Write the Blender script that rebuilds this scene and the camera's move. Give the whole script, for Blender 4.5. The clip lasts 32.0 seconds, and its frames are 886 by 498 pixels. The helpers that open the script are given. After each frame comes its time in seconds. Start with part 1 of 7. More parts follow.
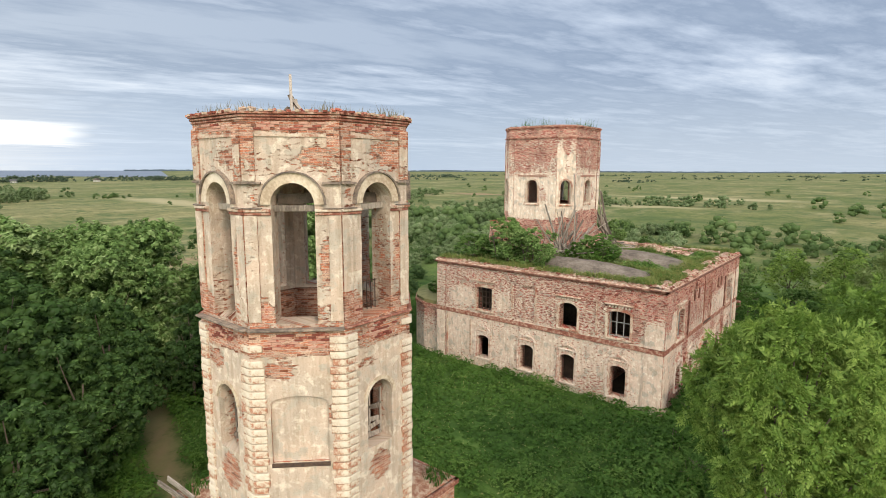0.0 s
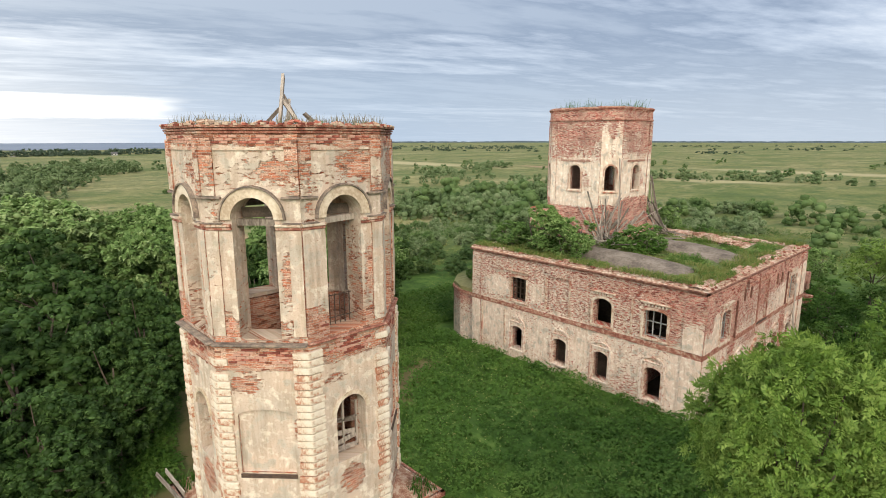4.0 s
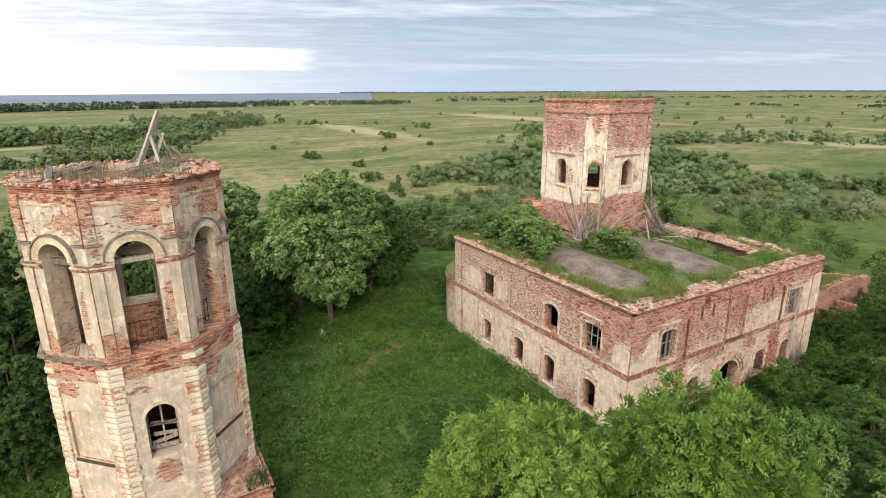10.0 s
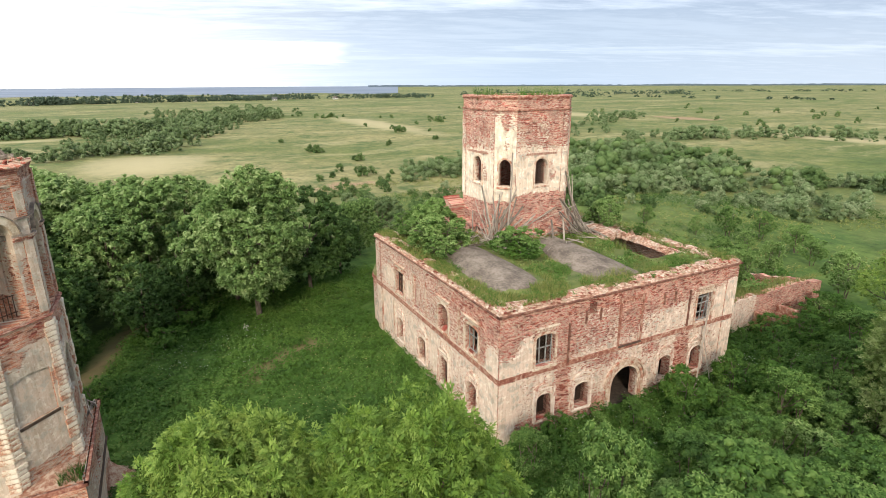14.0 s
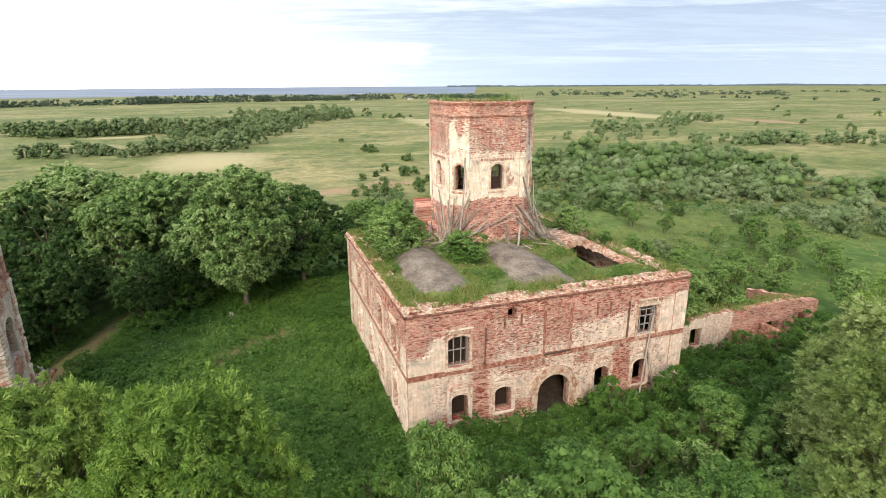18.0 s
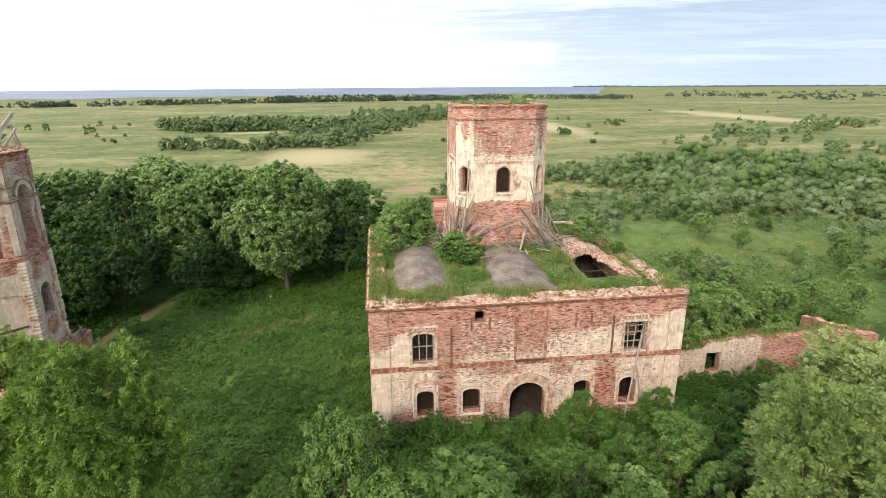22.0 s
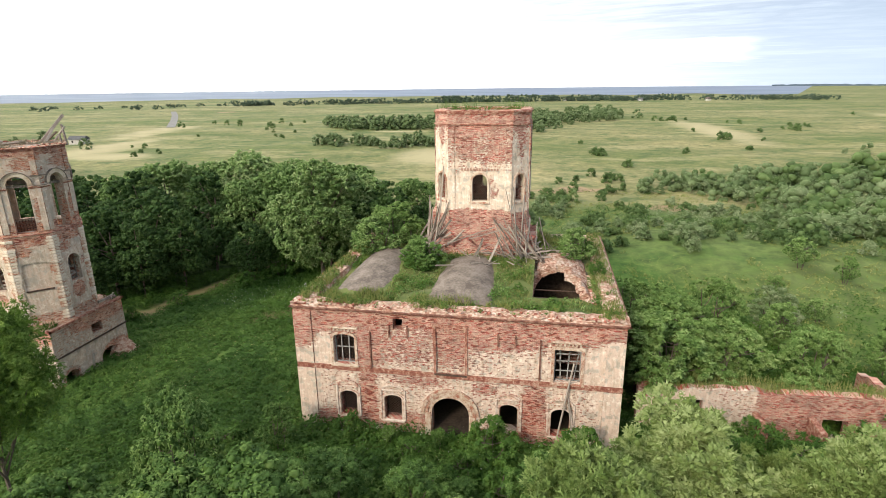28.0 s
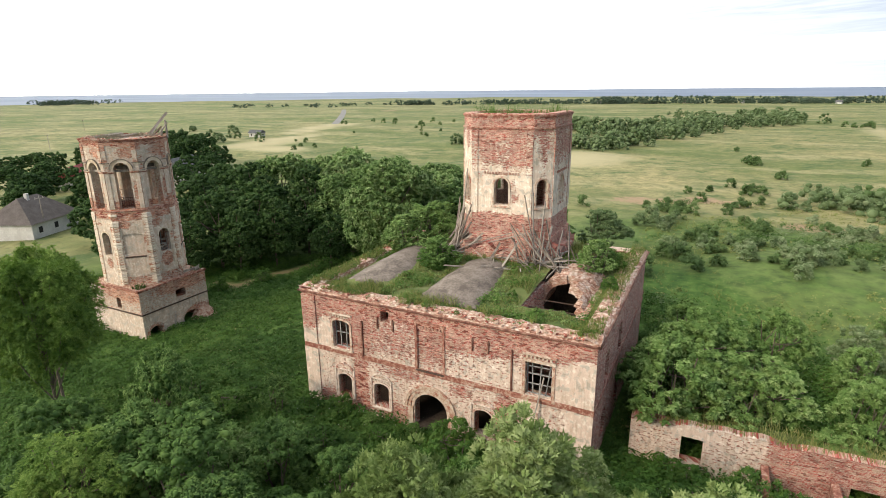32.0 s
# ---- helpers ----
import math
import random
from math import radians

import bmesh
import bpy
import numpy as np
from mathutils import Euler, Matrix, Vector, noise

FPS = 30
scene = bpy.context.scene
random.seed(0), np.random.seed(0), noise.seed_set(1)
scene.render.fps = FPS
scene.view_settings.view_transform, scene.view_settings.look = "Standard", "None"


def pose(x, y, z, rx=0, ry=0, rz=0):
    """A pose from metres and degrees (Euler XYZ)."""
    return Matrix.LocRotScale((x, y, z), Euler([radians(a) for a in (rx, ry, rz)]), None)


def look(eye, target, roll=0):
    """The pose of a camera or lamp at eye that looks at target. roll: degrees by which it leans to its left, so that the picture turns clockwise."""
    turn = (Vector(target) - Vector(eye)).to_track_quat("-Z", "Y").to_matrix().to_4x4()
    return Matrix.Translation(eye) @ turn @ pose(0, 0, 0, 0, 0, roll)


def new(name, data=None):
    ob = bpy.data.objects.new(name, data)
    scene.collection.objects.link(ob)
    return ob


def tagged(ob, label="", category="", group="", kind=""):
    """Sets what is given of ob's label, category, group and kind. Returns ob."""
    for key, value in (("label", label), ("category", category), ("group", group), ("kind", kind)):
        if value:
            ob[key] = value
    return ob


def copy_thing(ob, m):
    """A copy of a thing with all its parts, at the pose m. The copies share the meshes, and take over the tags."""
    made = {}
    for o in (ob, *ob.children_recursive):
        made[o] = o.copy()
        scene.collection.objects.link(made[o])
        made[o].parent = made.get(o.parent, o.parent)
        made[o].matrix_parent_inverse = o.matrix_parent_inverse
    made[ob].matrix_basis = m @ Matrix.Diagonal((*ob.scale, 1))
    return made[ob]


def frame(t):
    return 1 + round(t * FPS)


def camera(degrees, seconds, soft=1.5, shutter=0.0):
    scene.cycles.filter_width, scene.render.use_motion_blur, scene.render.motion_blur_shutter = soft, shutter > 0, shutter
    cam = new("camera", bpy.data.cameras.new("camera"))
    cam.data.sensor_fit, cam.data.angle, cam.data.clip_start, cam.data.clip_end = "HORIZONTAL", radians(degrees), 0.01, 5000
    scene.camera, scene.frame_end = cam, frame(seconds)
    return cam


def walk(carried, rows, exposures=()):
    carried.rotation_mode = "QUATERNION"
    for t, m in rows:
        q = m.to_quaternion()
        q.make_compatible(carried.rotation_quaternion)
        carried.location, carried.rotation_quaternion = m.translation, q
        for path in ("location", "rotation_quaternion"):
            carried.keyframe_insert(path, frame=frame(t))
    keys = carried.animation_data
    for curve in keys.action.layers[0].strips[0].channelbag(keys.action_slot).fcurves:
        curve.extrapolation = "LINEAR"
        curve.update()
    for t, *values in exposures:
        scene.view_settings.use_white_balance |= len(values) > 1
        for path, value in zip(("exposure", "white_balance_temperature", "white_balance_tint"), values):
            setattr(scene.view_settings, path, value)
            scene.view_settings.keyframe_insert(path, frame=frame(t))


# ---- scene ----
cam = camera(78.0, 32.0, soft=0.55)
METRES, EYE, TILT, LEAN, TURN = 75.0, 18.0, 0.0, 0.0, 39.6
LEVEL = 0.5      # degrees by which the later rows are levelled
ROWS = [
    (0.0, 0.0, 0.0, 0.0, 0.03, -8.33, -0.18),
    (0.5, 0.0031, 0.0023, 0.0003, 0.64, -8.66, -0.14),
    (1.0, 0.0065, 0.0041, 0.0006, 3.62, -9.05, -0.09),
    (1.5, 0.0105, 0.0061, 0.0009, 5.42, -9.42, -0.12),
    (2.0, 0.016, 0.0095, 0.0017, 5.83, -9.77, -0.12),
    (2.5, 0.0227, 0.0124, 0.0037, 6.16, -10.15, -0.1),
    (3.0, 0.0299, 0.015, 0.0069, 6.33, -10.55, -0.04),
    (3.5, 0.0369, 0.0173, 0.0118, 6.8, -10.93, 0.04),
    (5.5, 0.0724, 0.0239, 0.0333, 10.36, -12.67, 0.16),
    (6.0, 0.0859, 0.024, 0.0381, 11.38, -13.12, 0.21),
    (6.5, 0.1004, 0.0242, 0.0423, 13.21, -13.54, 0.25),
    (7.0, 0.1152, 0.0252, 0.0458, 15.45, -13.95, 0.24),
    (7.5, 0.1298, 0.0278, 0.0497, 17.18, -14.41, 0.25),
    (8.0, 0.1457, 0.0328, 0.0536, 18.38, -14.82, 0.29),
    (8.5, 0.1615, 0.0386, 0.0575, 18.93, -15.21, 0.3),
    (9.0, 0.1775, 0.0441, 0.0611, 19.43, -15.6, 0.33),
    (9.5, 0.1929, 0.0485, 0.0641, 19.74, -15.96, 0.36),
    (10.0, 0.208, 0.0531, 0.0665, 19.99, -16.28, 0.42),
    (10.5, 0.2237, 0.0583, 0.0691, 20.25, -16.62, 0.4),
    (11.0, 0.2392, 0.0647, 0.0703, 20.47, -16.92, 0.42),
    (11.5, 0.2553, 0.0723, 0.07, 20.64, -16.94, 0.44),
    (12.0, 0.2717, 0.0804, 0.069, 20.8, -16.91, 0.43),
    (12.5, 0.2873, 0.0883, 0.0686, 20.9, -16.92, 0.5),
    (13.0, 0.302, 0.0961, 0.0681, 20.98, -16.91, 0.54),
    (13.5, 0.3161, 0.1033, 0.0682, 21.85, -16.89, 0.57),
    (14.0, 0.3312, 0.1095, 0.0689, 22.93, -16.91, 0.59),
    (14.5, 0.3464, 0.1147, 0.0701, 23.57, -16.9, 0.6),
    (15.0, 0.3622, 0.1192, 0.0714, 24.12, -16.91, 0.64),
    (15.5, 0.3785, 0.1248, 0.0723, 25.07, -16.89, 0.65),
    (17.5, 0.4455, 0.149, 0.0749, 29.75, -16.87, 0.78),
    (18.0, 0.4614, 0.1565, 0.0752, 30.96, -16.86, 0.8),
    (18.5, 0.4772, 0.1642, 0.0753, 32.49, -16.83, 0.81),
    (19.0, 0.4924, 0.1734, 0.0758, 33.79, -16.83, 0.82),
    (19.5, 0.5059, 0.1817, 0.0764, 35.25, -16.84, 0.84),
    (20.0, 0.52, 0.1903, 0.0766, 36.64, -16.83, 0.89),
    (20.5, 0.5339, 0.1984, 0.0771, 38.19, -16.85, 0.86),
    (21.0, 0.5473, 0.2066, 0.0775, 39.66, -16.83, 0.87),
    (21.5, 0.5603, 0.2161, 0.0777, 41.37, -16.8, 0.87),
    (22.0, 0.572, 0.2263, 0.0775, 43.47, -16.77, 0.84),
    (22.5, 0.5824, 0.237, 0.0774, 45.66, -16.75, 0.83),
    (23.0, 0.5918, 0.2485, 0.0771, 47.54, -16.74, 0.83),
    (23.5, 0.6005, 0.2601, 0.0768, 48.8, -16.74, 0.85),
    (24.0, 0.6094, 0.2725, 0.0769, 49.52, -16.73, 0.89),
    (24.5, 0.6188, 0.2853, 0.0772, 50.15, -16.71, 0.9),
    (25.0, 0.6295, 0.299, 0.0779, 51.56, -16.71, 0.92),
    (25.5, 0.641, 0.3147, 0.079, 53.08, -16.69, 0.93),
    (27.5, 0.6888, 0.3827, 0.0815, 59.09, -16.68, 1.15),
    (28.0, 0.6989, 0.3998, 0.0808, 60.82, -16.63, 1.14),
    (28.5, 0.7094, 0.4172, 0.0808, 62.62, -16.62, 1.16),
    (29.0, 0.7193, 0.4342, 0.0808, 64.43, -16.6, 1.15),
    (29.5, 0.7287, 0.4518, 0.081, 66.36, -16.58, 1.16),
    (30.0, 0.7375, 0.4697, 0.0811, 68.31, -16.55, 1.15),
    (30.5, 0.7449, 0.4873, 0.0815, 70.4, -16.51, 1.12),
    (31.0, 0.7513, 0.5041, 0.0818, 72.53, -16.48, 1.11),
    (31.5, 0.7564, 0.5201, 0.0819, 74.9, -16.45, 1.09),
    (32.0, 0.7613, 0.5349, 0.0824, 77.23, -16.44, 1.09),
]
walk(cam, [(t, pose(0, 0, EYE, TILT, LEAN, TURN) @ pose(METRES * x, METRES * y, METRES * z, 90 + pitch, roll - LEVEL * min(1.0, max(0.0, (t - 6) / 13)), yaw)) for t, x, y, z, yaw, pitch, roll in ROWS],
     exposures=[(0.0, 0.43), (6.0, 0.43), (11.0, 0.57), (15.0, 0.80), (22.0, 0.84), (28.0, 0.79), (32.0, 0.71)])

# ---- light ----
SUN_AZ, SUN_EL = radians(-24), radians(31)      # where the light comes from, from +x towards +y
ROLLS = radians(162)                            # the way across the cloud rolls
GLOW_AZ = radians(-78)                          # the thin, bright part of the cloud deck
world = bpy.data.worlds.new("world")
scene.world = world
world.use_nodes = True


def graph(tree):
    """Small helpers to write node trees: n(type, inputs by name or index, settings) and l(from, to)."""
    tree.nodes.clear()

    def n(kind, ins=None, **settings):
        node = tree.nodes.new("ShaderNode" + kind)
        if "operation" in settings:
            node.operation = settings["operation"]
        if "use_clamp" in settings:
            node.use_clamp = settings["use_clamp"]
        if "attribute_name" in settings:
            node.attribute_name = settings["attribute_name"]
        if "data_type" in settings:
            node.data_type = settings["data_type"]
        if "blend_type" in settings:
            node.blend_type = settings["blend_type"]
        if "offset" in settings:
            node.offset = settings["offset"]
        for k, v in (ins or {}).items():
            if isinstance(v, bpy.types.NodeSocket):
                tree.links.new(v, node.inputs[k])
            else:
                node.inputs[k].default_value = v
        return node
    return n


def math_chain(n, op, a, b=0.0, c=0.0, clamp=False):
    return n("Math", {0: a, 1: b, 2: c}, operation=op, use_clamp=clamp).outputs[0]


def ramp(n, fac, stops):
    node = n("ValToRGB", {0: fac})
    el = node.color_ramp.elements
    while len(el) < len(stops):
        el.new(0.5)
    for e, (p, c) in zip(el, stops):
        e.position, e.color = p, (*c, 1) if len(c) == 3 else c
    return node.outputs[0]


def mix(n, fac, a, b, blend="MIX"):
    node = n("Mix", {0: fac}, data_type="RGBA", blend_type=blend)
    for i, v in ((6, a), (7, b)):
        if isinstance(v, bpy.types.NodeSocket):
            node.id_data.links.new(v, node.inputs[i])
        else:
            node.inputs[i].default_value = (*v, 1)
    return node.outputs[2]


def build_sky():
    n = graph(world.node_tree)
    d = n("TexCoord").outputs["Generated"]
    xyz = n("SeparateXYZ", {0: d})
    x, y, z = xyz.outputs
    up = math_chain(n, "MAXIMUM", z, 0.0)
    # flat cloud deck: directions projected on a plane high above, its rolls lying across the view
    h = math_chain(n, "ADD", up, 0.05)
    ca, sa = math.cos(ROLLS), math.sin(ROLLS)
    along = math_chain(n, "ADD", math_chain(n, "MULTIPLY", x, ca), math_chain(n, "MULTIPLY", y, sa))
    across = math_chain(n, "ADD", math_chain(n, "MULTIPLY", x, -sa), math_chain(n, "MULTIPLY", y, ca))
    deck = n("CombineXYZ", {0: math_chain(n, "DIVIDE", along, h), 1: math_chain(n, "MULTIPLY", math_chain(n, "DIVIDE", across, h), 0.42), 2: 0.0}).outputs[0]
    big = n("TexNoise", {"Vector": deck, "Scale": 0.42, "Detail": 6.0, "Roughness": 0.52, "Distortion": 0.4}).outputs[0]
    fine = n("TexNoise", {"Vector": deck, "Scale": 3.0, "Detail": 6.0, "Roughness": 0.6}).outputs[0]
    cover = math_chain(n, "ADD", math_chain(n, "MULTIPLY", big, 0.64), math_chain(n, "MULTIPLY", fine, 0.36))
    glow = math_chain(n, "ADD", math_chain(n, "MULTIPLY", x, math.cos(GLOW_AZ)), math_chain(n, "MULTIPLY", y, math.sin(GLOW_AZ)))
    glow = math_chain(n, "MULTIPLY_ADD", glow, 0.5, 0.5)
    sky = n("TexSky")
    sky.sky_type, sky.sun_disc, sky.sun_elevation, sky.sun_rotation, sky.dust_density = "NISHITA", False, SUN_EL, math.pi / 2 - SUN_AZ, 2.0
    clear = mix(n, 1.0, sky.outputs[0], (0.1, 0.1, 0.1), "MULTIPLY")
    cloud = ramp(n, cover, [(0.38, (1.05, 1.05, 1.05)), (0.45, (0.76, 0.80, 0.86)), (0.53, (0.46, 0.52, 0.61)), (0.62, (0.62, 0.67, 0.74))])
    lit = ramp(n, glow, [(0.0, (0.54, 0.60, 0.69)), (0.14, (0.59, 0.64, 0.71)), (0.28, (0.65, 0.69, 0.74)), (0.44, (0.88, 0.88, 0.88)), (0.56, (1.5, 1.47, 1.4)), (1.0, (3.4, 3.17, 2.65))])
    cloud = mix(n, 1.0, cloud, lit, "MULTIPLY")
    low = ramp(n, up, [(0.0, (0.95, 0.95, 0.95)), (0.07, (0.55, 0.55, 0.55)), (0.16, (0.0, 0.0, 0.0))])
    haze = ramp(n, math_chain(n, "ADD", glow, math_chain(n, "MULTIPLY_ADD", fine, 0.12, -0.06)), [(0.0, (0.46, 0.53, 0.62)), (0.12, (0.40, 0.49, 0.61)), (0.24, (0.50, 0.58, 0.69)), (0.31, (0.66, 0.70, 0.75)), (0.44, (0.92, 0.92, 0.92)), (0.56, (1.7, 1.68, 1.6)), (1.0, (2.7, 2.5, 2.1))])
    cloud = mix(n, low, cloud, haze)
    # the clear slot low over the lake, with a rain shaft under its end
    turn = math_chain(n, "ADD", math_chain(n, "ARCTAN2", math_chain(n, "MULTIPLY", x, -1.0), y), math_chain(n, "MULTIPLY_ADD", big, 0.14, -0.07))
    slot = math_chain(n, "ADD", up, math_chain(n, "MULTIPLY_ADD", fine, 0.016, -0.008))
    slot = ramp(n, math_chain(n, "MULTIPLY", slot, 10.0), [(0.30, (0, 0, 0)), (0.40, (1, 1, 1)), (0.60, (1, 1, 1)), (0.68, (0, 0, 0))])
    end = ramp(n, math_chain(n, "DIVIDE", turn, math.pi), [(0.400, (0, 0, 0)), (0.424, (1, 1, 1))])
    cloud = mix(n, math_chain(n, "MULTIPLY", slot, end), cloud, (1.25, 1.22, 1.16))
    out = mix(n, 0.94, clear, cloud)
    bg = n("Background", {0: out, 1: 1.0})
    n("OutputWorld", {0: bg.outputs[0]})


build_sky()
sun = new("sun", bpy.data.lights.new("sun", "SUN"))
sun.data.energy, sun.data.angle, sun.data.color = 1.5, radians(12), (1.0, 0.84, 0.65)
sun.matrix_world = look((0, 0, 0), (-math.cos(SUN_AZ) * math.cos(SUN_EL), -math.sin(SUN_AZ) * math.cos(SUN_EL), -math.sin(SUN_EL)))

# ---- materials ----


def material(name, build):
    m = bpy.data.materials.new(name)
    m.use_nodes = True
    n = graph(m.node_tree)
    shader = build(n)
    n("OutputMaterial", {0: shader})
    return m


def principled(n, colour, rough=0.9, bump=None, metal=0.0, strength=0.5, distance=0.03):
    ins = {"Base Color": colour if isinstance(colour, bpy.types.NodeSocket) else (*colour, 1), "Roughness": rough, "Metallic": metal, "Specular IOR Level": 0.25}
    if bump is not None:
        ins["Normal"] = n("Bump", {"Strength": strength, "Distance": distance, "Height": bump}).outputs[0]
    return n("BsdfPrincipled", ins).outputs[0]


def noise_tex(n, vec, scale, detail=4.0, rough=0.55):
    return n("TexNoise", {"Vector": vec, "Scale": scale, "Detail": detail, "Roughness": rough}).outputs[0]


BRICK_A, BRICK_B, MORTAR = (0.51, 0.116, 0.092), (0.29, 0.062, 0.052), (0.61, 0.475, 0.41)


def worn_wall(plaster_a, plaster_b, white, lime=0.5, flake=1.0, brick_a=BRICK_A, brick_b=BRICK_B):
    """Old brick masonry under lime plaster that has come off where the attribute 'plaster' is low."""
    def build(n):
        vec = n("Attribute", attribute_name="wuv").outputs["Vector"]
        keep = n("Attribute", attribute_name="plaster").outputs["Fac"]
        brick = n("TexBrick", {"Vector": vec, "Color1": (*brick_a, 1), "Color2": (*brick_b, 1), "Mortar": (*MORTAR, 1), "Scale": 1.0, "Mortar Size": 0.011,
                               "Mortar Smooth": 0.3, "Bias": -0.1, "Brick Width": 0.285, "Row Height": 0.086}, offset=0.5)
        tone = n("TexBrick", {"Vector": vec, "Color1": (0, 0, 0, 1), "Color2": (1, 1, 1, 1), "Mortar": (0.5, 0.5, 0.5, 1), "Scale": 1.0, "Mortar Size": 0.0,
                              "Brick Width": 0.285, "Row Height": 0.086}, offset=0.5).outputs[0]
        flat = n("VectorMath", {0: vec, 1: (1.0, 2.6, 1.0)}, operation="MULTIPLY").outputs[0]
        n1, n2, n3 = noise_tex(n, vec, 0.9), noise_tex(n, flat, 3.4, 7, 0.66), noise_tex(n, flat, 12.0, 4)
        worn = mix(n, ramp(n, n2, [(0.42, (0, 0, 0)), (0.62, (1, 1, 1))]), brick.outputs[0], mix(n, 0.55, brick.outputs[0], (0.50, 0.36, 0.27)))
        # lime wash and mortar smeared over the bricks
        smear = math_chain(n, "ADD", n2, math_chain(n, "MULTIPLY", n3, 0.55))
        worn = mix(n, math_chain(n, "MULTIPLY", ramp(n, smear, [(0.86 - 0.10 * lime, (0, 0, 0)), (0.96 - 0.08 * lime, (1, 1, 1))]), 0.7), worn, (0.71, 0.555, 0.485))
        worn = mix(n, ramp(n, tone, [(0.70, (0, 0, 0)), (0.95, (0.75, 0.75, 0.75))]), worn, (0.56, 0.42, 0.33))
        worn = mix(n, 1.0, worn, ramp(n, tone, [(0.04, (0.42, 0.36, 0.34)), (0.22, (1, 1, 1))]), "MULTIPLY")
        dark = ramp(n, n1, [(0.35, (0.72, 0.68, 0.66)), (0.6, (1.08, 1.05, 1.0))])
        worn = mix(n, 1.0, worn, dark, "MULTIPLY")
        edge = math_chain(n, "ADD", keep, math_chain(n, "ADD", math_chain(n, "MULTIPLY_ADD", n2, 1.15 * flake, -0.575 * flake), math_chain(n, "MULTIPLY_ADD", n3, 0.34 * flake, -0.17 * flake)))
        on = ramp(n, edge, [(0.47, (0, 0, 0)), (0.52, (1, 1, 1))])
        coat = mix(n, ramp(n, n1, [(0.35, (0, 0, 0)), (0.65, (1, 1, 1))]), plaster_a, plaster_b)
        n4, n5 = noise_tex(n, vec, 3.2, 7, 0.65), noise_tex(n, vec, 1.6, 5, 0.6)
        coat = mix(n, ramp(n, n4, [(0.50, (0, 0, 0)), (0.60, (1, 1, 1))]), coat, white)
        coat = mix(n, ramp(n, n5, [(0.54, (0, 0, 0)), (0.60, (0.8, 0.8, 0.8))]), coat, (0.42, 0.37, 0.31))
        streak = noise_tex(n, n("VectorMath", {0: vec, 1: (5.0, 0.7, 1.0)}, operation="MULTIPLY").outputs[0], 1.0, 5)
        coat = mix(n, 1.0, coat, ramp(n, streak, [(0.34, (0.82, 0.79, 0.74)), (0.55, (1.03, 1.02, 1.01))]), "MULTIPLY")
        pits = noise_tex(n, vec, 26.0, 3)
        coat = mix(n, 1.0, coat, ramp(n, pits, [(0.30, (0.62, 0.57, 0.52)), (0.42, (1, 1, 1))]), "MULTIPLY")
        worn = mix(n, 1.0, worn, ramp(n, pits, [(0.34, (0.35, 0.30, 0.28)), (0.48, (1, 1, 1)), (0.70, (1.25, 1.2, 1.15))]), "MULTIPLY")
        colour = mix(n, on, worn, coat)
        high = math_chain(n, "ADD", math_chain(n, "MULTIPLY", on, 0.8), math_chain(n, "MULTIPLY", math_chain(n, "SUBTRACT", 1.0, on), math_chain(n, "MULTIPLY_ADD", brick.outputs[1], -0.5, 0.3)))
        high = math_chain(n, "ADD", high, math_chain(n, "MULTIPLY", n3, 0.35))
        return principled(n, colour, 0.95, high, strength=0.9, distance=0.05)
    return build


M_CHURCH = material("church_masonry", worn_wall((0.70, 0.55, 0.455), (0.62, 0.49, 0.40), (0.79, 0.70, 0.61), 1.1, 1.4))
M_TOWER = material("tower_masonry", worn_wall((0.585, 0.455, 0.36), (0.48, 0.40, 0.33), (0.70, 0.62, 0.52), 0.8, 0.95, (0.54, 0.200, 0.112), (0.36, 0.125, 0.075)))
M_DRUM = material("drum_masonry", worn_wall((0.72, 0.61, 0.50), (0.64, 0.51, 0.41), (0.80, 0.74, 0.66), 1.2, 1.3))


def simple(colours, scale=3.0, rough=0.9, bump=0.3, stretch=None, random=0.0, island=False):
    """A rough surface between two or three colours by noise; random: how far each object or island differs."""
    def build(n):
        vec = n("TexCoord").outputs["Object"]
        if stretch:
            vec = n("VectorMath", {0: vec, 1: stretch}, operation="MULTIPLY").outputs[0]
        a, b = noise_tex(n, vec, scale, 5), noise_tex(n, vec, scale * 6, 4)
        f = math_chain(n, "ADD", math_chain(n, "MULTIPLY", a, 0.6), math_chain(n, "MULTIPLY", b, 0.4))
        if random:
            r = n("NewGeometry").outputs["Random Per Island"] if island else n("ObjectInfo").outputs["Random"]
            f = math_chain(n, "ADD", f, math_chain(n, "MULTIPLY_ADD", r, random, -random / 2))
        k = len(colours) - 1
        c = ramp(n, f, [(0.39 + 0.22 * i / k, col) for i, col in enumerate(colours)])
        return principled(n, c, rough, b, strength=bump, distance=0.02)
    return build


M_BRICK = material("old_brick", simple([(0.19, 0.056, 0.040), (0.37, 0.105, 0.070), (0.50, 0.29, 0.22)], 4.0, random=0.5))
M_RUBBLE = material("brick_rubble", simple([(0.18, 0.075, 0.048), (0.31, 0.16, 0.105), (0.47, 0.36, 0.27)], 4.0, random=0.4, island=True))


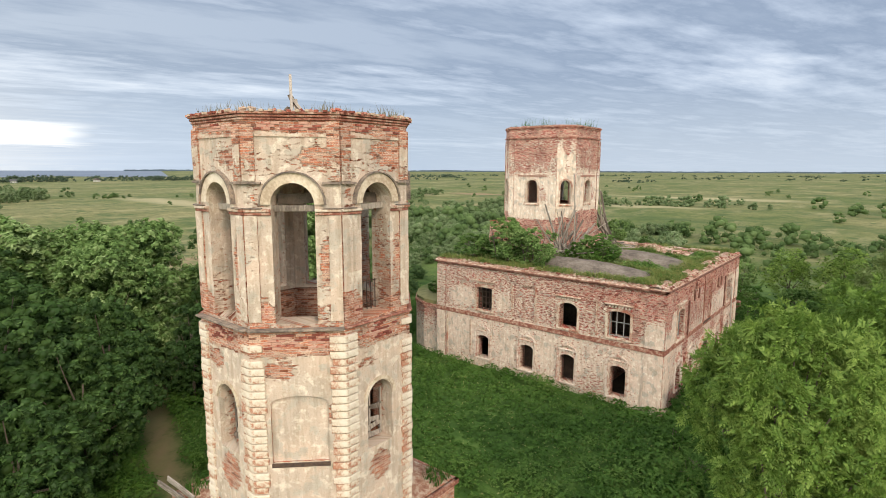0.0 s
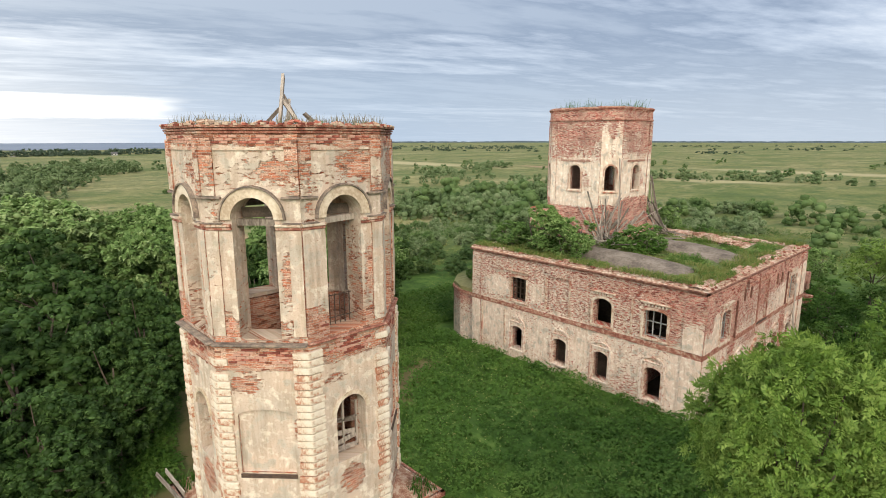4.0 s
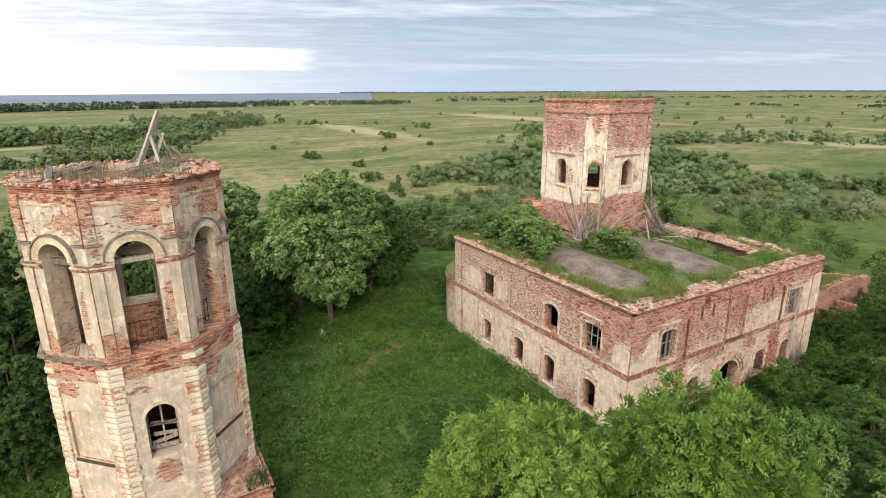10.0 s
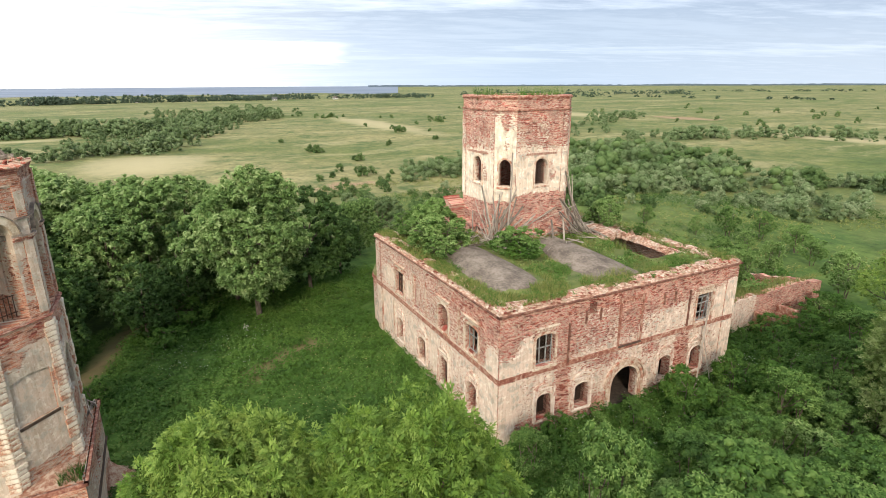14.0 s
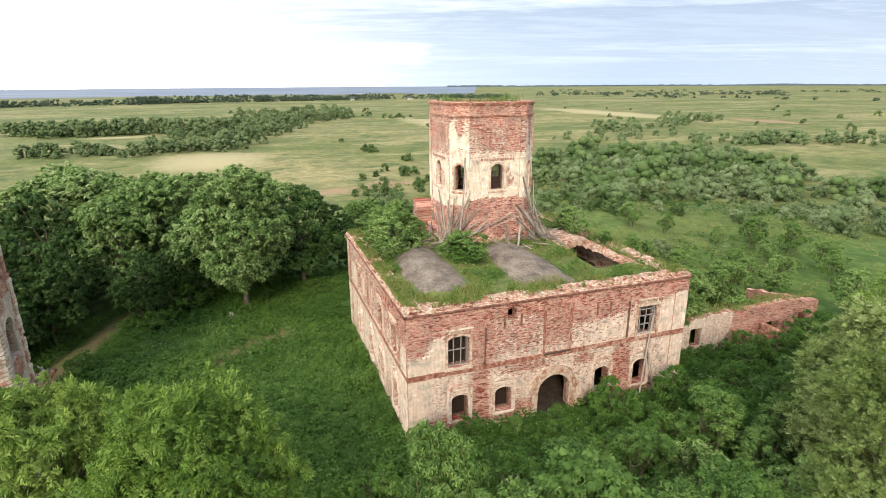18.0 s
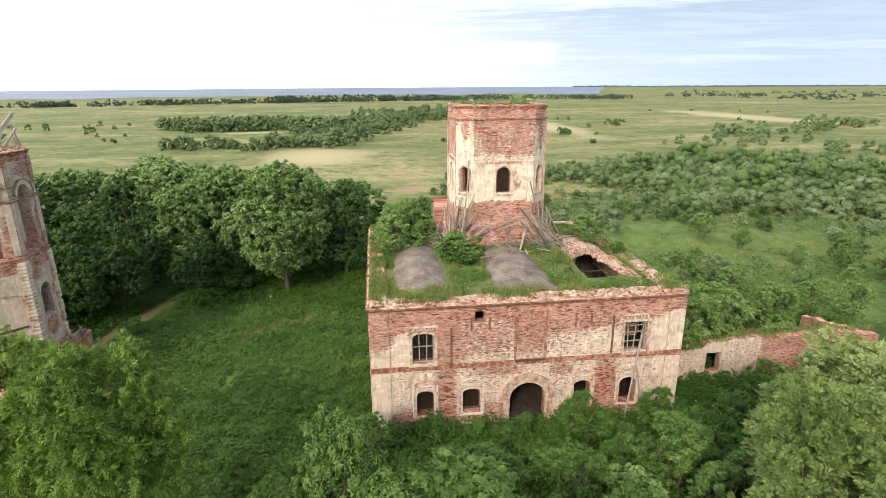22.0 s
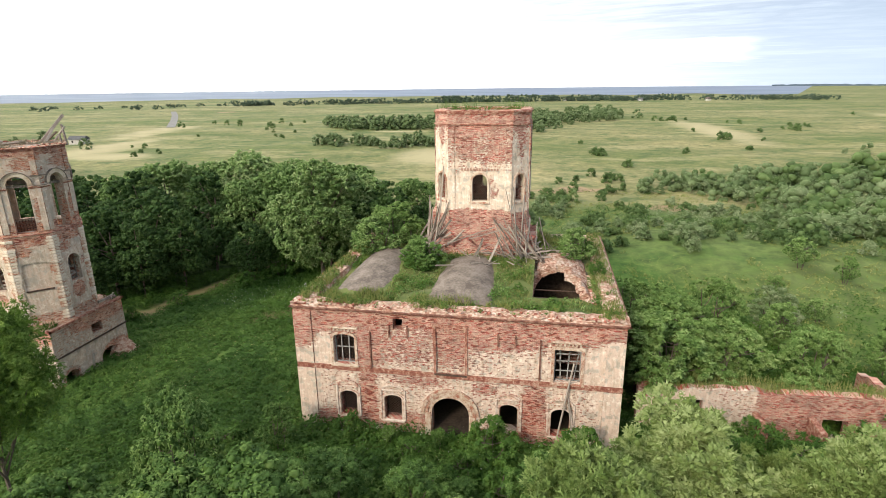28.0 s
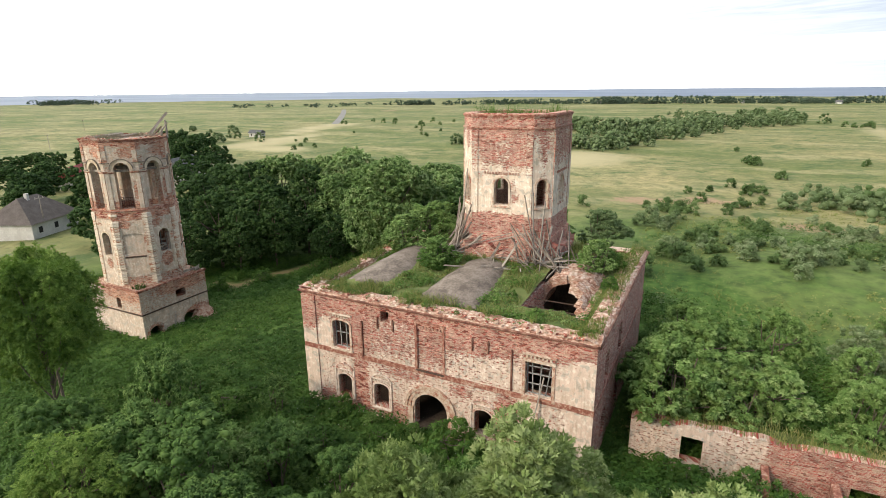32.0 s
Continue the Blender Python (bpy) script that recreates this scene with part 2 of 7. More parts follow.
def crest(n):
    vec = n("TexCoord").outputs["Object"]
    flat = n("VectorMath", {0: vec, 1: (1.0, 1.0, 2.2)}, operation="MULTIPLY").outputs[0]
    cell = n("TexVoronoi", {"Vector": flat, "Scale": 4.2, "Randomness": 1.0})
    a, b = noise_tex(n, vec, 1.2, 5), noise_tex(n, vec, 14.0, 4)
    tone = n("SeparateColor", {0: cell.outputs["Color"]}).outputs[0]
    f = math_chain(n, "ADD", math_chain(n, "MULTIPLY", tone, 0.30), math_chain(n, "MULTIPLY", a, 0.70))
    c = ramp(n, f, [(0.28, (0.24, 0.105, 0.075)), (0.42, (0.46, 0.27, 0.20)), (0.54, (0.58, 0.42, 0.34)), (0.72, (0.64, 0.53, 0.45))])
    c = mix(n, 1.0, c, ramp(n, cell.outputs["Distance"], [(0.3, (1, 1, 1)), (0.7, (0.62, 0.56, 0.50))]), "MULTIPLY")
    return principled(n, c, 0.95, math_chain(n, "ADD", math_chain(n, "MULTIPLY", tone, 0.6), math_chain(n, "MULTIPLY", b, 0.4)), strength=1.0, distance=0.08)


M_CREST = material("broken_brick_crest", crest)
M_STONE = material("limewashed_quoin", simple([(0.40, 0.18, 0.11), (0.58, 0.47, 0.36), (0.66, 0.57, 0.46), (0.70, 0.62, 0.52)], 4.5, random=0.14, bump=0.9))
M_LIMEWASH = material("limewashed_surround", simple([(0.40, 0.20, 0.15), (0.55, 0.42, 0.34), (0.64, 0.53, 0.45), (0.70, 0.61, 0.53)], 3.4, random=0.12, bump=0.7))
M_TRIM = material("plaster_trim", simple([(0.33, 0.13, 0.085), (0.50, 0.38, 0.29), (0.64, 0.55, 0.45)], 2.6, random=0.1, bump=0.6))
M_REDTRIM = material("brick_trim", simple([(0.17, 0.06, 0.045), (0.31, 0.125, 0.085), (0.50, 0.36, 0.28)], 3.4, bump=0.7))
M_CREAM = material("cream_trim", simple([(0.42, 0.32, 0.23), (0.58, 0.48, 0.36), (0.68, 0.59, 0.48)], 1.8, random=0.1, bump=0.5))
M_LEAD = material("weathered_ledge", simple([(0.10, 0.08, 0.07), (0.20, 0.16, 0.13), (0.34, 0.26, 0.2)], 3.0))
M_WOOD = material("weathered_wood", simple([(0.12, 0.098, 0.08), (0.255, 0.215, 0.18), (0.38, 0.33, 0.28)], 2.0, stretch=(6, 6, 1), random=0.25))
M_CORNICE = material("darkened_brown_trim", simple([(0.10, 0.045, 0.035), (0.19, 0.085, 0.06), (0.32, 0.19, 0.14)], 2.5))
M_OLDWOOD = material("dark_old_wood", simple([(0.07, 0.055, 0.04), (0.14, 0.11, 0.085)], 3.0))
M_IRON = material("rusty_iron", simple([(0.05, 0.035, 0.03), (0.11, 0.07, 0.05)], 8.0, rough=0.7))
M_FRAME = material("faded_window_frame", simple([(0.22, 0.215, 0.205), (0.36, 0.355, 0.34)], 5.0))
M_VAULT = material("cement_vault", simple([(0.105, 0.085, 0.07), (0.165, 0.135, 0.112), (0.235, 0.195, 0.165)], 0.9, bump=0.6))
# Near black: the darkness of the rooms lies in the colour itself.
M_INSIDE = material("room_shade_plaster", simple([(0.035, 0.026, 0.02), (0.08, 0.06, 0.045)], 0.8))
M_SLATE = material("grey_roof_sheet", simple([(0.075, 0.075, 0.08), (0.12, 0.12, 0.12)], 0.6))
M_BROWNROOF = material("brown_roof_sheet", simple([(0.085, 0.070, 0.062), (0.13, 0.11, 0.10)], 0.9))
M_REDROOF = material("dull_red_roof", simple([(0.22, 0.05, 0.05), (0.30, 0.075, 0.07)], 0.9))
M_WHITEWALL = material("pale_house_wall", simple([(0.45, 0.43, 0.40), (0.58, 0.56, 0.52)], 0.8))
# Bluish for distance: aerial haze put into the forest's colour.
M_FAR = material("haze_blue_forest", simple([(0.070, 0.098, 0.125), (0.090, 0.120, 0.150)], 0.01))
M_ROAD = material("worn_asphalt", simple([(0.16, 0.155, 0.15), (0.22, 0.21, 0.20)], 0.3))
M_DARK = material("dark_gap", simple([(0.02, 0.02, 0.02), (0.04, 0.035, 0.03)], 2.0))


def leaf(dark, mid, pale):
    def build(n):
        r = n("NewGeometry").outputs["Random Per Island"]
        o = n("ObjectInfo").outputs["Random"]
        vec = n("TexCoord").outputs["Object"]
        tone = n("Attribute", attribute_name="tone").outputs["Fac"]
        f = math_chain(n, "ADD", math_chain(n, "MULTIPLY", r, 0.22), math_chain(n, "MULTIPLY_ADD", noise_tex(n, vec, 0.4, 3), 0.5, -0.02))
        f = math_chain(n, "ADD", f, math_chain(n, "MULTIPLY", tone, 0.32))
        f = math_chain(n, "ADD", f, math_chain(n, "MULTIPLY_ADD", o, 0.2, -0.1))
        c = ramp(n, f, [(0.25, dark), (0.5, mid), (0.75, pale)])
        d = n("BsdfDiffuse", {0: c, 1: 0.5})
        t = n("BsdfTranslucent", {0: mix(n, 0.5, c, mid)})
        g = n("BsdfGlossy", {0: (0.5, 0.5, 0.5, 1), 1: 0.6})
        a = n("MixShader", {0: 0.16, 1: d.outputs[0], 2: t.outputs[0]})
        return n("MixShader", {0: 0.03, 1: a.outputs[0], 2: g.outputs[0]}).outputs[0]
    return build


M_LEAF = {
    "lime": material("lime_leaves", leaf((0.040, 0.085, 0.018), (0.142, 0.236, 0.065), (0.325, 0.415, 0.178))),
    "dark": material("dark_leaves", leaf((0.020, 0.046, 0.010), (0.041, 0.088, 0.019), (0.088, 0.154, 0.040))),
    "ash": material("ash_leaves", leaf((0.036, 0.080, 0.012), (0.112, 0.198, 0.029), (0.245, 0.340, 0.074))),
    "spray": material("spray_leaves", leaf((0.066, 0.110, 0.024), (0.160, 0.226, 0.062), (0.310, 0.370, 0.155))),
    "willow": material("willow_leaves", leaf((0.062, 0.104, 0.036), (0.135, 0.192, 0.080), (0.260, 0.312, 0.172))),
    "weed": material("weed_leaves", leaf((0.026, 0.070, 0.010), (0.064, 0.138, 0.021), (0.135, 0.220, 0.044))),
    "young": material("young_tree_leaves", leaf((0.030, 0.072, 0.013), (0.084, 0.160, 0.032), (0.190, 0.285, 0.078))),
    "dead": material("dead_weed_stalks", leaf((0.120, 0.110, 0.075), (0.190, 0.175, 0.120), (0.280, 0.255, 0.180))),
    "alder": material("alder_leaves", leaf((0.040, 0.078, 0.022), (0.088, 0.146, 0.044), (0.170, 0.240, 0.088))),
    # Greyed green: distance haze put into the leaf colour.
    "far": material("haze_greyed_leaves", leaf((0.040, 0.066, 0.040), (0.060, 0.092, 0.058), (0.090, 0.125, 0.085))),
    "grass": material("dry_grass", leaf((0.120, 0.160, 0.036), (0.205, 0.235, 0.068), (0.330, 0.315, 0.135))),
}
M_LEAF["pale"] = material("pale_sapling_leaves", leaf((0.044, 0.095, 0.018), (0.125, 0.215, 0.052), (0.265, 0.360, 0.130)))
M_FLOWER = material("white_umbels", simple([(0.45, 0.46, 0.38), (0.62, 0.63, 0.55)], 3.0))
M_BARK = material("bark", simple([(0.07, 0.055, 0.04), (0.16, 0.13, 0.10)], 3.0, stretch=(3, 3, 1)))


def ground_shader(n):
    vec = n("TexCoord").outputs["Object"]
    big, mid, small = noise_tex(n, vec, 0.006, 5, 0.6), noise_tex(n, vec, 0.035, 5, 0.6), noise_tex(n, vec, 0.6, 6, 0.65)
    long = noise_tex(n, n("VectorMath", {0: vec, 1: (1.0, 0.45, 1.0)}, operation="MULTIPLY").outputs[0], 0.015, 6, 0.6)
    f = math_chain(n, "ADD", math_chain(n, "MULTIPLY", big, 0.35), math_chain(n, "MULTIPLY", long, 0.65))
    c = ramp(n, f, [(0.32, (0.064, 0.102, 0.024)), (0.40, (0.112, 0.144, 0.042)), (0.48, (0.164, 0.175, 0.066)), (0.56, (0.232, 0.215, 0.100)), (0.67, (0.34, 0.29, 0.160))])
    c = mix(n, 1.0, c, ramp(n, mid, [(0.35, (0.72, 0.80, 0.70)), (0.6, (1.12, 1.08, 1.05))]), "MULTIPLY")
    c = mix(n, 1.0, c, ramp(n, small, [(0.32, (0.58, 0.64, 0.60)), (0.62, (1.16, 1.13, 1.10))]), "MULTIPLY")
    tus = noise_tex(n, vec, 0.11, 8, 0.7)
    c = mix(n, ramp(n, tus, [(0.53, (0, 0, 0)), (0.62, (0.85, 0.85, 0.85))]), c, (0.055, 0.095, 0.028))
    streaky = n("VectorMath", {0: vec, 1: (1.0, 0.4, 1.0)}, operation="MULTIPLY").outputs[0]
    c = mix(n, ramp(n, noise_tex(n, streaky, 0.045, 9, 0.74), [(0.52, (0, 0, 0)), (0.62, (0.75, 0.75, 0.75))]), c, (0.30, 0.265, 0.135))
    c = mix(n, ramp(n, noise_tex(n, vec, 0.3, 6, 0.72), [(0.50, (0, 0, 0)), (0.60, (0.6, 0.6, 0.6))]), c, (0.070, 0.105, 0.032))
    near = n("Attribute", attribute_name="yard").outputs["Fac"]
    lush = ramp(n, small, [(0.3, (0.026, 0.062, 0.010)), (0.5, (0.055, 0.112, 0.019)), (0.68, (0.105, 0.172, 0.036))])
    c = mix(n, near, c, lush)
    path = n("Attribute", attribute_name="path").outputs["Fac"]
    path = math_chain(n, "MULTIPLY", path, ramp(n, math_chain(n, "ADD", small, math_chain(n, "MULTIPLY", path, 0.4)), [(0.55, (0, 0, 0)), (0.75, (1, 1, 1))]))
    c = mix(n, math_chain(n, "MULTIPLY", path, 0.9), c, (0.20, 0.145, 0.080))
    dry = n("Attribute", attribute_name="dry").outputs["Fac"]
    dry = math_chain(n, "MULTIPLY", dry, ramp(n, math_chain(n, "ADD", mid, math_chain(n, "MULTIPLY", dry, 0.5)), [(0.55, (0, 0, 0)), (0.80, (0.9, 0.9, 0.9))]))
    c = mix(n, dry, c, (0.40, 0.345, 0.20))
    soil = n("Attribute", attribute_name="soil").outputs["Fac"]
    c = mix(n, ramp(n, math_chain(n, "ADD", soil, math_chain(n, "ADD", math_chain(n, "MULTIPLY_ADD", tus, 2.4, -1.2), math_chain(n, "MULTIPLY_ADD", small, 1.0, -0.5))), [(0.50, (0, 0, 0)), (0.75, (0.85, 0.85, 0.85))]), c, (0.31, 0.205, 0.13))
    return principled(n, c, 1.0, small, strength=0.6, distance=0.15)


M_GROUND = material("meadow", ground_shader)


def water_shader(n):
    vec = n("TexCoord").outputs["Object"]
    f = noise_tex(n, n("VectorMath", {0: vec, 1: (1.0, 0.4, 1.0)}, operation="MULTIPLY").outputs[0], 0.004, 5)
    # Reflected sky tone put into the base colour; specular is nearly off.
    c = ramp(n, f, [(0.4, (0.15, 0.185, 0.25)), (0.6, (0.20, 0.235, 0.30))])
    return n("BsdfPrincipled", {"Base Color": c, "Roughness": 0.55, "Specular IOR Level": 0.03}).outputs[0]


M_WATER = material("lake_water", water_shader)

# ---- building blocks ----


def from_lists(name, verts, faces, mat, parent=None, label="", smooth=False):
    me = bpy.data.meshes.new(name)
    me.from_pydata(verts, [], faces)
    me.materials.append(mat)
    if smooth:
        me.polygons.foreach_set("use_smooth", [True] * len(me.polygons))
    ob = new(name, me)
    if parent is not None:
        ob.parent = parent
    if label:
        ob["label"] = label
    return ob


def part(name, bm, mat, parent=None, label="", smooth=False):
    me = bpy.data.meshes.new(name)
    bm.to_mesh(me)
    bm.free()
    me.materials.append(mat)
    if smooth:
        me.polygons.foreach_set("use_smooth", [True] * len(me.polygons))
    ob = new(name, me)
    if parent is not None:
        ob.parent = parent
    if label:
        ob["label"] = label
    return ob


def thing(name, label, category, group="", kind="", at=(0, 0, 0)):
    ob = new(name)
    ob.location = at
    ob.empty_display_size = 0.3
    return tagged(ob, label, category, group, kind)


BOX = [(0, 3, 2, 1), (4, 5, 6, 7), (0, 1, 5, 4), (1, 2, 6, 5), (2, 3, 7, 6), (3, 0, 4, 7)]


def box_bm(bm, m, sx, sy, sz, bevel=0.0):
    """A box of that size, centred, under the matrix m; its corners cut off by bevel."""
    hx, hy, hz = sx / 2, sy / 2, sz / 2
    v = [bm.verts.new(m @ Vector(p)) for p in ((-hx, -hy, -hz), (hx, -hy, -hz), (hx, hy, -hz), (-hx, hy, -hz), (-hx, -hy, hz), (hx, -hy, hz), (hx, hy, hz), (-hx, hy, hz))]
    f = [bm.faces.new([v[i] for i in q]) for q in BOX]
    if bevel:
        bmesh.ops.bevel(bm, geom=list({e for q in f for e in q.edges}), offset=bevel, segments=1, affect="EDGES")


class Face:
    """One upright wall face: o its lower left corner seen from outside, d the way to the right, n outwards."""

    def __init__(self, ox, oy, dx, dy, length):
        k = math.hypot(dx, dy)
        self.o, self.d, self.n, self.length = Vector((ox, oy, 0)), Vector((dx / k, dy / k, 0)), Vector((dy / k, -dx / k, 0)), length

    def at(self, u, v, out=0.0):
        return self.o + self.d * u + self.n * out + Vector((0, 0, v))

    def matrix(self, u, v, out=0.0):
        """Axes: x along the wall, y inwards, z up."""
        p = self.at(u, v, out)
        return Matrix(((self.d.x, -self.n.x, 0, p.x), (self.d.y, -self.n.y, 0, p.y), (0, 0, 1, p.z), (0, 0, 0, 1)))


def arch_points(u0, u1, v1, rise, k=10):
    """Points of an arch from its left to its right springing."""
    c, r = (u0 + u1) / 2, (u1 - u0) / 2
    return [(c - r * math.cos(math.pi * i / k), v1 - rise + rise * math.sin(math.pi * i / k)) for i in range(k + 1)]


def hole(u0, u1, v0, v1, rise=0.0, depth=None):
    return dict(u0=u0, u1=u1, v0=v0, v1=v1, rise=rise, depth=depth)


# Low default inner and reveal plaster also puts room shade into the brick tone.
def wall(name, face, z0, z1, thick, holes, mask, mat, parent, step=0.3, trim=(0.0, 0.0), label="", rough=0.02, top=None, inner=0.2, reveal=0.25):
    """A wall with real openings. mask(u, v) gives how much plaster is left; trim: how much shorter the inner side is at either end; top(u): uneven upper edge."""
    verts, faces, uv, keep, index = [], [], [], [], {}

    def lift(u, v):
        return min(v, top(u)) if top else v

    def vert(u, v, out, du=0.0, pl=None):
        key = (round(u, 4), round(v, 4), round(out, 4), round(du, 3))
        if key not in index:
            index[key] = len(verts)
            k = mask(u, v) if pl is None else pl
            bulge = 0.0
            if out == 0.0:
                bulge = rough * (noise.noise(Vector((u * 1.3 + face.o.x, v * 1.3 + face.o.y, 3.1))))
            verts.append(face.at(u, lift(u, v), out + bulge))
            uv.append((u + du + face.o.x * 3.7 + face.o.y * 1.9, v, 0.0))
            keep.append(k)
        return index[key]

    def cuts(a, b, marks):
        s = sorted({round(a, 4), round(b, 4), *(round(m, 4) for m in marks if a < m < b)})
        out = []
        for p, q in zip(s, s[1:]):
            k = max(1, round((q - p) / step))
            out += [p + (q - p) * i / k for i in range(k)]
        return out + [s[-1]]

    def sheet(out, u_from, u_to, flip, through_only, pl=None):
        hs = [h for h in holes if not (through_only and h["depth"])]
        us = cuts(u_from, u_to, [m for h in hs for m in (h["u0"], h["u1"])])
        vs = cuts(z0, z1, [m for h in hs for m in (h["v0"], h["v1"])])
        for a, b in zip(us, us[1:]):
            for c, e in zip(vs, vs[1:]):
                mu, mv = (a + b) / 2, (c + e) / 2
                if any(h["u0"] < mu < h["u1"] and h["v0"] < mv < h["v1"] for h in hs):
                    continue
                q = [vert(a, c, out, pl=pl), vert(b, c, out, pl=pl), vert(b, e, out, pl=pl), vert(a, e, out, pl=pl)]
                faces.append(q[::-1] if flip else q)
        for h in hs:
            if h["rise"]:
                p = arch_points(h["u0"], h["u1"], h["v1"], h["rise"])
                for (a, c), (b, e) in zip(p, p[1:]):
                    q = [vert(a, c, out, pl=pl), vert(b, e, out, pl=pl), vert(b, h["v1"], out, pl=pl), vert(a, h["v1"], out, pl=pl)]
                    q = [x for i, x in enumerate(q) if x not in q[:i]]
                    if len(q) > 2:
                        faces.append(q[::-1] if flip else q)

    sheet(0.0, 0.0, face.length, False, False)
    sheet(-thick, trim[0], face.length - trim[1], True, True, inner)
    for h in holes:
        depth = h["depth"] or thick
        line = [(h["u0"], h["v0"]), (h["u1"], h["v0"])] + (arch_points(h["u0"], h["u1"], h["v1"], h["rise"])[::-1] if h["rise"] else [(h["u1"], h["v1"]), (h["u0"], h["v1"])])
        for (a, c), (b, e) in zip(line, line[1:] + line[:1]):
            if abs(a - b) + abs(c - e) < 1e-6:
                continue
            q = [vert(a, c, 0.0), vert(b, e, 0.0), vert(b, e, -depth, depth, reveal), vert(a, c, -depth, depth, reveal)]
            faces.append(q)
        if h["depth"]:
            faces.append([vert(a, c, -depth, 0.0, mask(a, c)) for a, c in line])
    # closing top and ends
    us = cuts(0.0, face.length, [])
    for a, b in zip(us, us[1:]):
        ia, ib = [trim[0] + x / face.length * (face.length - trim[0] - trim[1]) for x in (a, b)]
        for z, fl in ((z1, False), (z0, True)):
            q = [vert(a, z, 0.0), vert(b, z, 0.0), vert(ib, z, -thick, 0.01, 0.1), vert(ia, z, -thick, 0.01, 0.1)]
            faces.append(q[::-1] if fl else q)
    vs = cuts(z0, z1, [])
    for c, e in zip(vs, vs[1:]):
        for u, iu, fl in ((0.0, trim[0], True), (face.length, face.length - trim[1], False)):
            q = [vert(u, c, 0.0), vert(iu, c, -thick, 0.02, 0.1), vert(iu, e, -thick, 0.02, 0.1), vert(u, e, 0.0)]
            faces.append(q[::-1] if fl else q)
    me = bpy.data.meshes.new(name)
    me.from_pydata(verts, [], faces)
    a = me.attributes.new("wuv", "FLOAT_VECTOR", "POINT")
    a.data.foreach_set("vector", np.array(uv, dtype=np.float32).ravel())
    a = me.attributes.new("plaster", "FLOAT", "POINT")
    a.data.foreach_set("value", np.array(keep, dtype=np.float32))
    me.materials.append(mat)
    ob = new(name, me)
    ob.parent = parent
    if label:
        ob["label"] = label
    return ob


def blobs(base, spots):
    """A plaster mask: base plus soft patches (u, v, ru, rv, by how much)."""
    def mask(u, v):
        k = base(u, v) if callable(base) else base
        for cu, cv, ru, rv, s in spots:
            q = ((u - cu) / ru) ** 2 + ((v - cv) / rv) ** 2
            if q < 4:
                k += s * math.exp(-q * q)
        return k
    return mask

# ---- church ----
church = thing("church", "ruined two-storey brick church with flaking plaster and an overgrown roof", "church")


def bar(name, face, u0, u1, v0, v1, out, parent, mat, depth=None, bevel=0.0, label=""):
    """A straight moulding on a wall, standing out by that much."""
    bm = bmesh.new()
    d = out if depth is None else depth
    box_bm(bm, face.matrix((u0 + u1) / 2, (v0 + v1) / 2, out - (d + 0.05) / 2), u1 - u0, d + 0.05, v1 - v0, bevel)
    return part(name, bm, mat, parent, label)


def ring(name, face, u0, u1, spring, rise, width, out, parent, mat, k=14, back=0.05, label=""):
    """An arched moulding round the head of an opening."""
    bm = bmesh.new()
    c, r = (u0 + u1) / 2, (u1 - u0) / 2
    rows = []
    for i in range(k + 1):
        a = math.pi * i / k
        row = []
        for w, o in ((0, -back), (0, out), (width, out), (width, -back)):
            row.append(bm.verts.new(face.at(c - (r + w) * math.cos(a), spring + (rise + w) * math.sin(a), o)))
        rows.append(row)
    for p, q in zip(rows, rows[1:]):
        for i in range(4):
            j = (i + 1) % 4
            bm.faces.new((p[i], p[j], q[j], q[i]))
    bm.faces.new(rows[0][::-1]), bm.faces.new(rows[-1])
    bmesh.ops.recalc_face_normals(bm, faces=bm.faces)
    return part(name, bm, mat, parent, label)


def dentils(face, u0, u1, v, parent, mat, size=0.13, out=0.09):
    """A row of small brick teeth, each a piece of its own on one mesh."""
    k = max(2, round((u1 - u0) / (size * 1.9)))
    bm = bmesh.new()
    box_bm(bm, Matrix(), size, out + 0.06, size * 1.3)
    me = bpy.data.meshes.new("dentil")
    bm.to_mesh(me), bm.free()
    me.materials.append(mat)
    for i in range(k):
        ob = new("dentil", me)
        ob.parent, ob.matrix_basis = parent, face.matrix(u0 + (i + 0.5) * (u1 - u0) / k, v, out - (out + 0.06) / 2)


